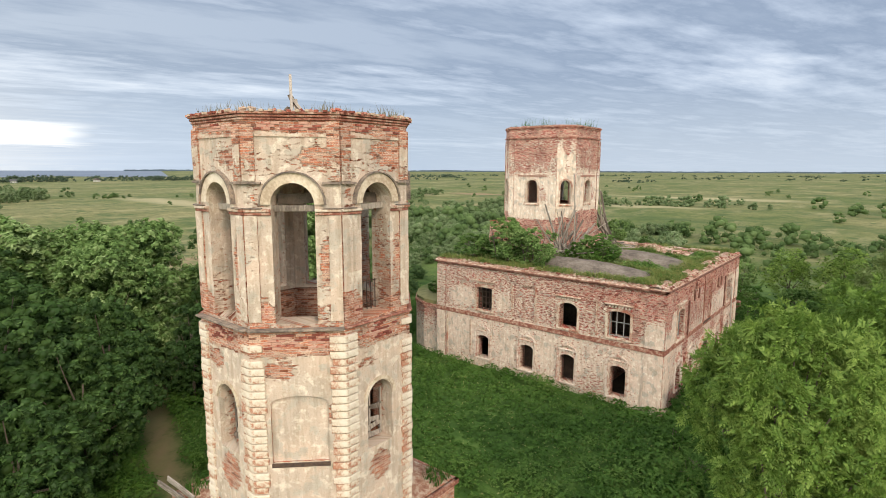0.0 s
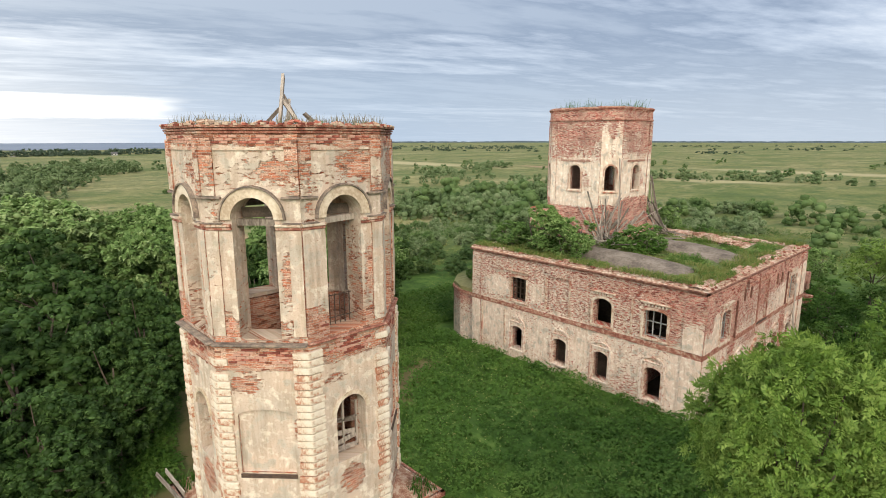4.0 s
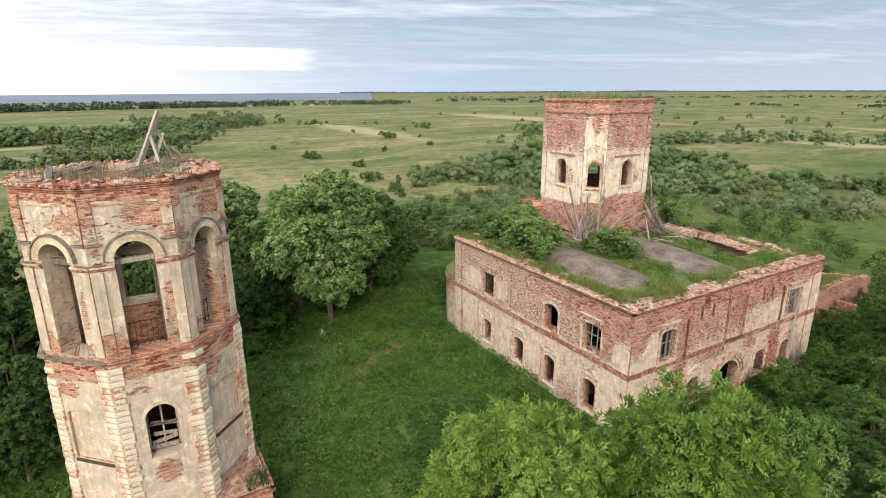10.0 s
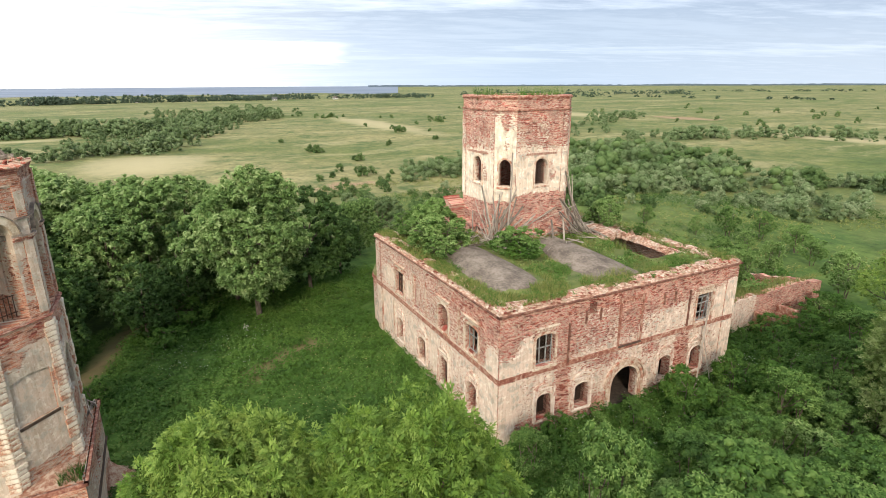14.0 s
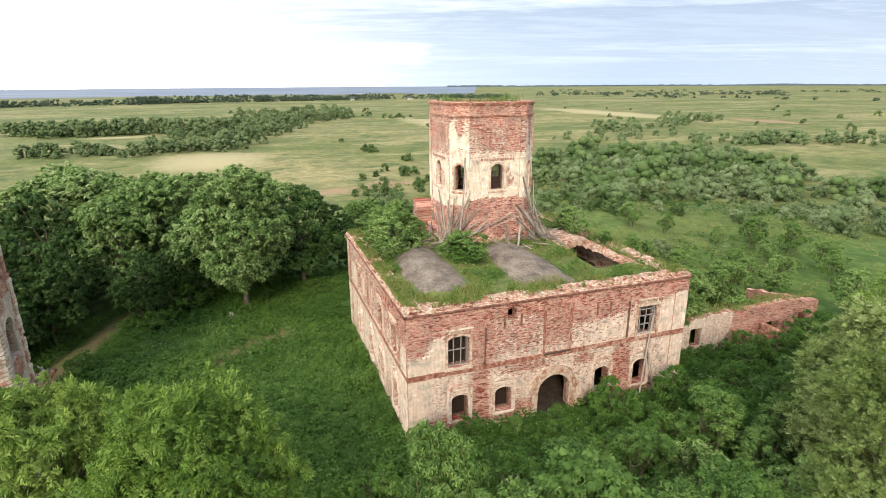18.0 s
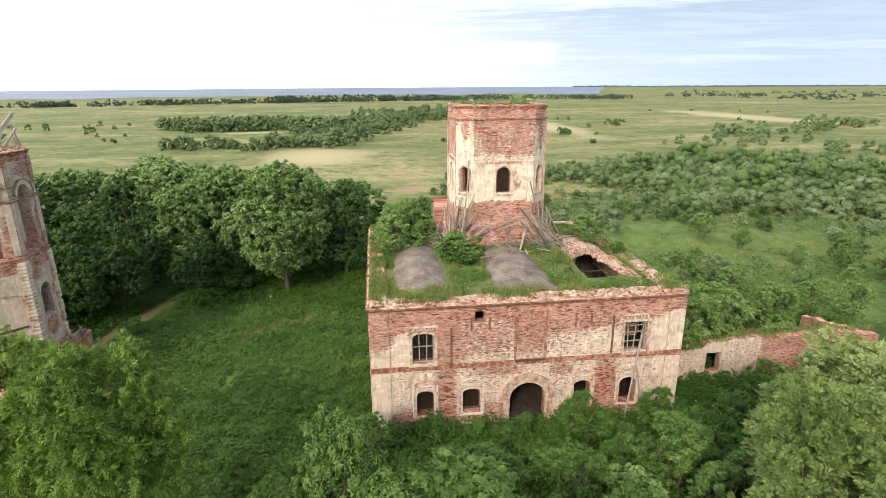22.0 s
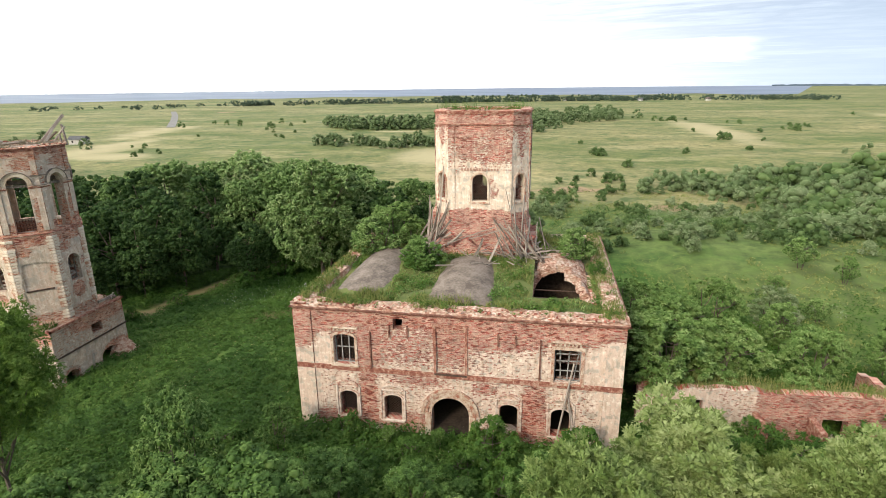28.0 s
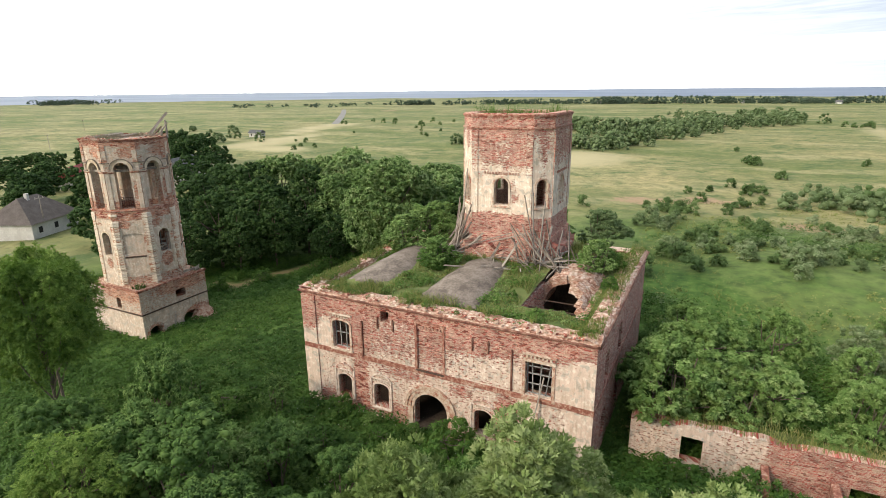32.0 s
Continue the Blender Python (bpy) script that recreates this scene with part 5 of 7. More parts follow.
BALL_TRI = np.array([(0, 11, 5), (0, 5, 1), (0, 1, 7), (0, 7, 10), (0, 10, 11), (1, 5, 9), (5, 11, 4), (11, 10, 2), (10, 7, 6), (7, 1, 8), (3, 9, 4), (3, 4, 2), (3, 2, 6), (3, 6, 8), (3, 8, 9), (4, 9, 5), (2, 4, 11), (6, 2, 10), (8, 6, 7), (9, 8, 1)])


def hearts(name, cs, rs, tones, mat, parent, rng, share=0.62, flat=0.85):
    """A dense, uneven heart of foliage inside each leaf clump; its lowered tone paints inner shade."""
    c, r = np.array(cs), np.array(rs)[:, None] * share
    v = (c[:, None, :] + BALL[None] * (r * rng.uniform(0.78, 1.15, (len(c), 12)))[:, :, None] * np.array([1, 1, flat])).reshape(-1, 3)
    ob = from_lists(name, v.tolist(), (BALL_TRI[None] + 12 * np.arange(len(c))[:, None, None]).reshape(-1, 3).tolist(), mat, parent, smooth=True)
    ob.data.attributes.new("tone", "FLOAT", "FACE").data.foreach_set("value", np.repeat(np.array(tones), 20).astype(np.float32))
    return ob


def tube(bm, pts, r0, r1, sides=6):
    rings = []
    for i, p in enumerate(pts):
        d = (Vector(pts[min(i + 1, len(pts) - 1)]) - Vector(pts[max(i - 1, 0)])).normalized()
        q = d.to_track_quat("Z", "Y")
        r = r0 + (r1 - r0) * i / (len(pts) - 1)
        rings.append([bm.verts.new(Vector(p) + q @ Vector((r * math.cos(2 * math.pi * k / sides), r * math.sin(2 * math.pi * k / sides), 0))) for k in range(sides)])
    for a, b in zip(rings, rings[1:]):
        for k in range(sides):
            bm.faces.new((a[k], a[(k + 1) % sides], b[(k + 1) % sides], b[k]))


def tree_kind(name, seed, high, wide, mat, leaf_size, n_clumps, per, label, category="tree", bole=0.22, trunk_r=0.28, stems=1, base_gap=0.18, lump_r=(0.03, 0.05), slim=0.42, lobes=26, heart=0.0, kite=False, frond=0.0, limbs=6, lift=0.18):
    """A tree with trunk, limbs and a crown of many leaves, standing at the origin."""
    rng = np.random.default_rng(seed)
    root = thing(name, label, category)
    cz, rz, rx = high * (1 + base_gap) / 2, high * (1 - base_gap) / 2, wide / 2
    # lobes of the crown first, then many leaf clumps on the outside of each lobe
    d = unit(rng.normal(size=(lobes, 3)) + np.array([0, 0, 0.12]))
    f = rng.uniform(0.3, 1.0, lobes) ** 0.4
    lump = np.array([1 + 0.4 * noise.noise(Vector(q * 1.7) + Vector((seed, 0, 0))) for q in d])
    lc = d * np.array([rx, rx, rz]) * 0.72 * (f * lump)[:, None]
    lc[:, :2] *= (1 - 0.34 * np.clip(lc[:, 2] / rz, 0, 1) - 0.22 * np.clip(-lc[:, 2] / rz, 0, 1))[:, None]
    lr = rng.uniform(0.15, 0.26, lobes) * wide
    k = rng.integers(0, lobes, n_clumps)
    e = unit(rng.normal(size=(n_clumps, 3)) + d[k] * 0.8 + np.array([0, 0, 0.35]))
    cc = lc[k] + e * (lr[k] * rng.uniform(0.75, 1.05, n_clumps))[:, None] * np.array([1, 1, 0.8])
    cc[:, 2] += cz
    rad = rng.uniform(*lump_r, n_clumps) * wide
    p, nr, s, way = clumps(rng, cc, rad, per, leaf_size)
    p[:, 2] = np.maximum(p[:, 2], 0.1)
    shade = rng.uniform(0, 1, n_clumps)
    tone = np.clip(np.repeat(shade, per) * 0.7 + rng.uniform(0, 0.3, n_clumps * per), 0, 1)
    if frond:
        crown = new("crown", frond_mesh("crown", p, way, 6, frond, mat, rng, tone, lift))
    else:
        crown = new("crown", leaf_mesh("crown", p, nr, s, mat, rng, way, slim, slim < 0.36, tone, kite))
    crown.parent = root
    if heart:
        # Halved tone: shade between the leaves painted into the hearts.
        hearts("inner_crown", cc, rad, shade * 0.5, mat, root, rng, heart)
    for q in range(stems):
        bm = bmesh.new()
        a0 = 2 * math.pi * q / stems
        off = 0.0 if stems == 1 else 0.35
        lean = rng.uniform(-0.05, 0.05, 2) if stems == 1 else np.array([math.cos(a0), math.sin(a0)]) * 0.18
        pts = [(off * math.cos(a0) + lean[0] * z, off * math.sin(a0) + lean[1] * z, z) for z in np.linspace(-0.4, high * 0.72, 7)]
        tube(bm, pts, trunk_r, trunk_r * 0.25)
        trunk = part("trunk", bm, M_BARK, root)
        for j in range(limbs if stems == 1 else 3):
            bm = bmesh.new()
            z = high * rng.uniform(bole, 0.6)
            tgt = cc[rng.integers(n_clumps)]
            st = Vector((off * math.cos(a0) + lean[0] * z, off * math.sin(a0) + lean[1] * z, z))
            en = Vector(tgt)
            if en.z < st.z:
                en.z = st.z + 0.5
            mid_ = st.lerp(en, 0.5) + Vector((0, 0, -0.25))
            tube(bm, [st, mid_, en], trunk_r * 0.4, 0.03, 5)
            part("limb", bm, M_BARK, trunk)
    return root


def grow(kind, x, y, high, turn, ref, z=None, wide=1.0, label=""):
    s = high / ref
    ob = copy_thing(kind, pose(x, y, (ground_z(x, y) if z is None else z) - 0.05, 0, 0, turn))
    ob.scale = (s * wide, s * wide, s)
    if label:
        ob["label"] = label
    return ob


def raise_trees():
    lime = tree_kind("lime_tree", 3, 14.0, 12.5, M_LEAF["lime"], 0.17, 2100, 20, "broad leafy deciduous tree with a full rounded crown", trunk_r=0.32, base_gap=0.16, lump_r=(0.020, 0.036), lobes=40, heart=0.6, slim=0.5)
    grove = tree_kind("lime_tree", 33, 14.0, 12.0, M_LEAF["lime"], 0.21, 1100, 16, "tall leafy tree in a dense grove", trunk_r=0.3, base_gap=0.06, lump_r=(0.024, 0.042), lobes=34, heart=0.62, slim=0.5)
    dark = tree_kind("maple_tree", 5, 14.0, 11.5, M_LEAF["dark"], 0.20, 620, 15, "tall dark green tree in a dense row", trunk_r=0.30, base_gap=0.05, lump_r=(0.032, 0.052), heart=0.7, slim=0.5)
    small = tree_kind("village_tree", 6, 10.0, 9.0, M_LEAF["dark"], 0.34, 220, 12, "leafy tree near the village houses", trunk_r=0.22, base_gap=0.05, lump_r=(0.045, 0.075), heart=0.8)
    ash = tree_kind("ash_tree", 8, 12.0, 10.0, M_LEAF["ash"], 0.2, 620, 4, "light green ash tree with feathery open crown", trunk_r=0.2, base_gap=0.36, lump_r=(0.030, 0.05), lobes=26, frond=0.46, heart=0.28, limbs=18)
    ash2 = tree_kind("ash_tree", 18, 12.0, 9.0, M_LEAF["ash"], 0.2, 260, 3, "light green ash tree with feathery open crown", trunk_r=0.2, base_gap=0.15, lump_r=(0.036, 0.06), frond=0.46, heart=0.32, limbs=10)
    bush = tree_kind("elder_bush", 11, 4.0, 4.6, M_LEAF["weed"], 0.115, 200, 20, "dense green elder bush", "bush", stems=3, trunk_r=0.06, base_gap=0.0, lump_r=(0.04, 0.07), lobes=16, kite=True, heart=0.55)
    sap = tree_kind("young_tree", 14, 6.0, 4.6, M_LEAF["young"], 0.09, 260, 30, "young green tree among the weeds", stems=3, trunk_r=0.08, base_gap=0.02, lump_r=(0.04, 0.07), slim=0.42, lobes=18, heart=0.62)
    wil = tree_kind("willow_bush", 16, 6.0, 7.0, M_LEAF["willow"], 0.15, 240, 30, "grey-green willow bush in the meadow", "bush", stems=3, trunk_r=0.1, base_gap=0.0, lump_r=(0.04, 0.07), slim=0.28, lobes=18, heart=0.7)
    sap2 = tree_kind("young_ash", 24, 6.0, 4.6, M_LEAF["pale"], 0.115, 330, 22, "light green young ash beside the church", stems=3, trunk_r=0.08, base_gap=0.05, lump_r=(0.034, 0.06), slim=0.42, lobes=22, heart=0.66)
    pale = tree_kind("ash_tree", 9, 12.0, 10.0, M_LEAF["spray"], 0.2, 640, 4, "yellow-green ash tree with upright feathery sprays", trunk_r=0.2, base_gap=0.12, lump_r=(0.032, 0.052), lobes=28, frond=0.44, heart=0.32, limbs=12, lift=0.8)
    ref = {"small": (small, 10.0), "ash_pale": (pale, 12.0), "grove": (grove, 14.0), "sap2": (sap2, 6.0), "lime": (lime, 14.0), "dark": (dark, 14.0), "ash": (ash, 12.0), "ash2": (ash2, 12.0), "bush": (bush, 4.0), "sap": (sap, 6.0), "wil": (wil, 6.0)}
    rng = random.Random(4)
    spots = [
        # round tree and the grove behind
        ("lime", -41.0, 29.3, 15.6, 0.9), ("dark", -46.5, 36.0, 12.5, 1.0), ("grove", -52, 30, 13.5, 0.95), ("grove", -53, 20, 14.5, 1.0), ("grove", -59, 9, 15.8, 1.05), ("grove", -60, 17, 14.2, 1.0),
        ("dark", -50, 9, 13.5, 0.95), ("dark", -47, 0, 14.0, 1.0), ("grove", -56, -3, 14.5, 1.0), ("dark", -44, -8, 12.0, 1.0), ("grove", -66, 24, 13.0, 1.0), ("grove", -64, 36, 11.0, 1.0), ("grove", -66, -4, 13.0, 1.0),
        ("grove", -58, 46, 8.5, 1.0), ("wil", -64, 52, 7.0, 1.2), ("grove", -72, 10, 13.0, 1.0), ("dark", -40, 2, 11.5, 1.0), ("dark", -38, -14, 11.0, 1.0),
        # beside and past the tower
        ("dark", -33, -4, 12.0, 0.95), ("dark", -28, -8, 11.0, 0.9), ("small", -36, -26, 9.0, 1.0), ("small", -60, -30, 9.5, 1.0), ("small", -70, -32, 10.0, 1.0), ("small", -78, -44, 9.0, 1.0), ("grove", -64, -18, 11, 1.0),
        ("small", -50, -42, 7.5, 1.0), ("small", -58, -62, 9.0, 1.0), ("small", -88, -58, 10.0, 1.0), ("small", -100, -70, 11.0, 1.0), ("small", -46, -66, 10.0, 1.0), ("small", -70, -78, 11.0, 1.0), ("small", -110, -100, 11.0, 1.0),
        ("dark", -34.0, 5.0, 11.5, 1.0), ("dark", -33.5, 9.2, 9.5, 0.9), ("dark", -37.5, 12.0, 10.5, 0.8), ("bush", -31.0, 15.5, 2.4, 1.1), ("dark", -41.0, 19.0, 8.0, 0.95), ("dark", -44.5, 12.0, 9.5, 1.0), ("bush", -42.5, 22.5, 3.6, 1.3), ("bush", -46.5, 25.0, 3.6, 1.3), ("bush", -48.0, 32.0, 3.4, 1.3), ("dark", -43.5, 6.0, 9.0, 1.0), ("bush", -38.5, 20.5, 2.6, 1.2), ("bush", -26.6, 12.6, 2.2, 1.0), ("dark", -28.6, 5.2, 8.5, 0.95), ("dark", -39.5, 7.0, 12.5, 1.0), ("dark", -28.5, 0.5, 10.0, 1.0), ("grove", -48.0, 16.0, 13.0, 0.9), ("dark", -45, 23, 10.5, 0.8), ("dark", -51, 41, 9.0, 0.9), ("grove", -47, 28, 13.5, 0.9),
        ("small", -51, -52, 11.5, 1.0), ("small", -72, -106, 10, 1.0), ("small", -83, -103, 10, 1.0), ("small", -66, -116, 9, 1.1), ("small", -57, -82, 8, 1.1), ("small", -64, -94, 9, 1.0), ("small", -92, -122, 9, 1.1), ("small", -116, -100, 12, 1.0), ("small", -125, -106, 12, 1.0), ("small", -121, -116, 13, 1.0),
        ("small", -107, -98, 8.5, 1.0), ("small", -46, -42, 5.5, 1.2), ("small", -54, -60, 7, 1.0), ("small", -100, -110, 10, 1.0), ("small", -78, -60, 8, 1.0), ("small", -90, -70, 9, 1.0), ("small", -62, -70, 8.5, 1.0), ("small", -42, -62, 8, 1.0), ("small", -80, -130, 8, 1.2), ("small", -58, -100, 8, 1.2),
        # trees under the camera's path
        ("ash", -2.2, 22.6, 13.3, 0.60), ("ash", 0.7, 28.0, 13.9, 0.60), ("ash_pale", 5.2, 58.4, 12.2, 0.75), ("ash_pale", 2.0, 62.6, 12.6, 0.85), ("ash_pale", 2.6, 68.5, 12.2, 0.8), ("ash2", -3.2, 70.5, 8.0, 0.9), ("ash2", 9.0, 66.0, 10.5, 0.9),
        ("sap", 3.0, 39.7, 8.2, 0.9), ("sap", -0.6, 37.8, 9.5, 0.62), ("sap", 4.6, 35.6, 8.4, 0.9), ("sap", 2.6, 43.4, 8.4, 1.1), ("sap", -2.0, 45.6, 5.4, 1.1), ("sap", 4.5, 47.5, 7.0, 1.1), ("sap", 3.0, 51.5, 6.4, 1.1), ("ash2", 6.5, 40.0, 9.0, 0.9),
        ("sap", -1.9, 50.6, 5.5, 1.0), ("sap", -4.0, 57.5, 5.2, 1.2), ("bush", -9.2, 54.0, 3.8, 1.0), ("bush", -9.2, 59.7, 3.7, 1.0), ("bush", -8.2, 48.5, 2.6, 1.0),
        ("bush", -7.0, 61.5, 3.6, 1.2), ("bush", -9.0, 65.5, 3.2, 1.1), ("bush", -11.5, 69.0, 3.0, 1.1), ("sap", -7.5, 74.0, 5.5, 1.2), ("sap", -5.0, 66.0, 5.4, 1.1), ("bush", -12.0, 74.0, 3.2, 1.1), ("bush", -14.0, 71.4, 3.2, 1.0), ("bush", -13.6, 76.6, 3.0, 1.0), ("sap2", -14.2, 80.2, 3.6, 1.1), ("bush", -14.3, 68.0, 1.8, 1.0), ("ash2", 0.0, 74.5, 9.0, 0.9),
        ("bush", -10.5, 43.5, 2.2, 1.0), ("sap", -8.3, 39.4, 3.9, 0.9), ("bush", -6.5, 36.0, 3.0, 1.1), ("bush", -7.5, 31.5, 2.4, 1.0),
        # north-east side of the church
        ("sap2", -19.0, 66.0, 8.6, 1.15), ("sap2", -24.5, 66.0, 7.5, 1.0), ("sap2", -23.0, 72.0, 6.6, 1.1), ("sap2", -29.0, 69.0, 6.6, 1.1), ("sap2", -31.5, 73.0, 7.4, 0.9), ("sap2", -30.5, 79.0, 5.6, 1.0), ("sap2", -20.5, 70.0, 6.4, 1.1), ("sap2", -27.0, 66.5, 8.0, 1.1), ("sap2", -22.0, 67.8, 7.6, 1.1), ("sap2", -22.2, 78.0, 6.5, 0.9),
        ("sap2", -24.0, 79.0, 6.2, 1.0), ("sap2", -35.0, 66.0, 5.4, 1.1), ("wil", -36.0, 80.0, 4.8, 1.0), ("sap2", -19.0, 76.0, 4.2, 1.0), ("bush", -13.2, 79.5, 4.2, 1.0), ("bush", -21.0, 83.5, 3.6, 1.1), ("sap2", -49.7, 93.3, 4.0, 0.9), ("sap2", -43.3, 97.9, 3.6, 0.8), ("sap2", -40.7, 102.4, 5.6, 0.9), ("sap2", -37.2, 105.4, 5.2, 0.9), ("sap2", -30.2, 103.0, 5.0, 1.0), ("sap2", -34.5, 98.1, 3.4, 1.0), ("sap2", -25.1, 88.7, 5.6, 0.9), ("sap2", -25.6, 98.8, 4.4, 1.0), ("sap2", -53.7, 89.9, 4.8, 1.1), ("sap2", -33.0, 90.0, 4.0, 1.1), ("sap2", -39.0, 86.0, 3.0, 1.1), ("sap2", -46.0, 84.0, 2.6, 1.1), ("sap2", -27.0, 86.0, 5.0, 1.0),
        ("ash2", -10.0, 84.0, 9.0, 0.9), ("sap2", -17.0, 90.0, 6.5, 1.0), ("ash2", -4.0, 82.0, 10.0, 0.9), ("ash2", 4.0, 72.0, 9.5, 0.9),
    ]
    taken = [(x, y) for _, x, y, _, _ in spots]
    tries = 0
    while tries < 900 and len(taken) < len(spots) + 62:
        tries += 1
        x, y = rng.uniform(-10.5, 8.5), rng.uniform(33, 80)
        if min(math.hypot(x - a, y - b) for a, b in taken) < 2.3:
            continue
        taken.append((x, y))
        high = 1.6 + 3.6 * min(1, max(0, (x + 10) / 12)) * rng.uniform(0.6, 1.2)
        spots.append((rng.choice(("bush", "bush", "sap")) if x < -3 else rng.choice(("sap", "sap2", "bush", "sap2")), x, y, high, 1.15))
    for kind, x, y, high, w in spots:
        k, r = ref[kind]
        grow(k, x, y, high, rng.uniform(0, 360), r, wide=w)
    # bushes on the church roof
    for kind, x, y, high, w, z in (("sap2", -24.4, 41.9, 4.8, 1.35, 8.7), ("sap2", -28.0, 42.6, 5.4, 1.25, 8.8), ("sap2", -31.0, 42.0, 3.4, 1.3, 8.9), ("sap2", -26.4, 44.6, 2.6, 1.4, 9.6), ("sap2", -20.6, 47.2, 3.8, 1.3, 8.9), ("bush", -20.2, 46.9, 2.0, 1.4, 9.5), ("bush", -22.4, 46.6, 2.0, 1.1, 9.6), ("sap2", -24.2, 59.4, 4.0, 1.1, 9.0), ("sap", -26.0, 59.8, 2.0, 1.1, 9.4),
                                   ("bush", -30.6, 44.5, 1.8, 1.1, 9.6), ("bush", -26.4, 60.6, 1.5, 1.0, 9.5), ("bush", -21.2, 61.0, 1.4, 0.9, 9.4), ("bush", -16.7, 55.0, 0.9, 0.8, 9.4), ("bush", -36.5, 42.8, 1.7, 1.0, 5.0)):
        k, r = ref[kind]
        grow(k, x, y, high, rng.uniform(0, 360), r, z, w, "green bush rooted in the earth of the church roof")
    for k, _ in ref.values():
        for o in (*k.children_recursive, k):
            bpy.data.objects.remove(o)


raise_trees()


def scatter(name, label, category, mat, seed, areas, leaf_size, ground=ground_z, tall=0.6, clear=None, droop=0.4):
    """Low plants that nobody could count, as one mesh: areas of (x, y, rx, ry, how many)."""
    rng = np.random.default_rng(seed)
    pts = []
    for x, y, rx, ry, k in areas:
        a, r = rng.uniform(0, 2 * math.pi, k), np.sqrt(rng.uniform(0, 1, k))
        pts.append(np.c_[x + rx * r * np.cos(a), y + ry * r * np.sin(a)])
    p = np.concatenate(pts)
    if clear:
        p = p[[not clear(x, y) for x, y in p]]
    h = np.array([max(0.0, 0.55 + 0.9 * noise.noise(Vector((x * 0.25, y * 0.25, seed)))) for x, y in p])
    z = np.array([ground(x, y) for x, y in p]) + h * tall * rng.uniform(0.1, 1.0, len(p))
    c = np.c_[p, z]
    nrm = unit(rng.normal(size=c.shape) * droop + np.array([0, 0, 1]))
    ob = new(name, leaf_mesh(name, c, nrm, leaf_size * rng.uniform(0.6, 1.4, len(c)), mat, rng))
    return tagged(ob, label, category, kind="stuff")


def in_buildings(x, y):
    return (X0 - 6 < x < X1 + 0.1 and Y0 - 0.1 < y < Y1 + 0.1) or (abs(x - TX) < BH and abs(y - TY) < BH)


def on_path(x, y):
    return in_buildings(x, y) or near_line(x, y, PATHS[0]) < 1.15 or near_line(x, y, PATHS[1]) < 0.4


def weed_carpet(seed, k):
    """Nettles and tall weeds as one mesh of many small leafy heads."""
    rng = np.random.default_rng(seed)
    cs, rs = [], []
    while len(cs) < k:
        x, y = rng.uniform(-52, 6), rng.uniform(2, 88)
        if math.hypot((x + 17) / 34, (y - 42) / 46) > 1 or on_path(x, y):
            continue
        lawn = math.exp(-((x + 22) / 9) ** 2 - ((y - 30) / 8) ** 2)
        h = (0.75 + 0.8 * noise.noise(Vector((x * 0.16, y * 0.16, 3))) + 0.35 * noise.noise(Vector((x * 0.7, y * 0.7, 8)))) * (1 - 0.75 * lawn)
        h = max(0.05, h) * (0.45 if math.hypot(x + 14, y - 18) < 7 else 1.0)
        cs.append((x, y, ground_z(x, y) + h * rng.uniform(0.35, 0.8)))
        rs.append(0.22 + 0.32 * h)
    per = 15
    p, n, s, way = clumps(rng, np.array(cs), np.array(rs), per, 0.135, 0.7)
    s *= np.repeat(0.7 + np.array(rs) * 0.8, per)
    patch = np.array([0.5 + 0.9 * noise.noise(Vector((x * 0.11, y * 0.11, 1))) + 0.4 * noise.noise(Vector((x * 0.6, y * 0.6, 4))) for x, y, _ in cs])
    tone = np.clip(np.repeat(patch * 0.6 + rng.uniform(0, 0.25, k), per) + rng.uniform(0, 0.25, k * per), 0, 1)
    return tagged(new("weeds", leaf_mesh("weeds", p, n, s, M_LEAF["weed"], rng, way, 0.5, tone=tone)), "dense carpet of nettles and tall weeds", "weeds", kind="stuff")


weed_carpet(21, 22000)
scatter("cow_parsley", "white flowering cow parsley among the weeds", "wildflowers", M_FLOWER, 23, [(-36, 25, 6, 6, 500), (-7, 56, 5, 16, 700), (-8, 66, 5, 7, 700), (-30, 66, 16, 12, 600)], 0.05, tall=2.0, clear=on_path)
scatter("yard_grass", "pale grass and flowering weeds in the churchyard", "grass", M_LEAF["grass"], 22, [(-30, 30, 18, 16, 4000), (-2, 50, 14, 30, 6000), (-36, 66, 22, 24, 16000)], 0.09, tall=0.9, clear=on_path)


def roof_rise(x, y):
    """How high the roof's grass grows: short at the front, tall in patches and along the west edge."""
    k = 0.75 + 1.1 * noise.noise(Vector((x * 0.33, y * 0.33, 6)))
    return max(0.3, k) * (0.5 if x > -15.4 and y > 52 else 1.0) * (0.75 if y < Y0 + 2 else 1.0)


def tufts(name, label, mat, seed, spots, high, parent=None, rise=None):
    """Grass and weed blades standing upright at the given places, as one mesh."""
    rng = np.random.default_rng(seed)
    p = np.array(spots)
    k = len(p)
    lean = rng.normal(size=(k, 2)) * 0.3
    hh = high * rng.uniform(0.4, 1.3, k) * (np.array([rise(x, y) for x, y, _ in spots]) if rise else 1.0)
    a = rng.uniform(0, math.pi, k)
    side = np.c_[np.cos(a), np.sin(a), np.zeros(k)] * (0.014 + 0.02 * rng.uniform(0, 1, k))[:, None]
    tip = p + np.c_[lean * hh[:, None], hh]
    v = np.stack([p - side, p + side, tip], 1).reshape(-1, 3)
    ob = from_lists(name, [tuple(q) for q in v], [(3 * i, 3 * i + 1, 3 * i + 2) for i in range(k)], mat, parent)
    ob.data.attributes.new("tone", "FLOAT", "FACE").data.foreach_set("value", rng.uniform(0, 1, k).astype(np.float32))
    return ob if parent else tagged(ob, label, "grass", kind="stuff")


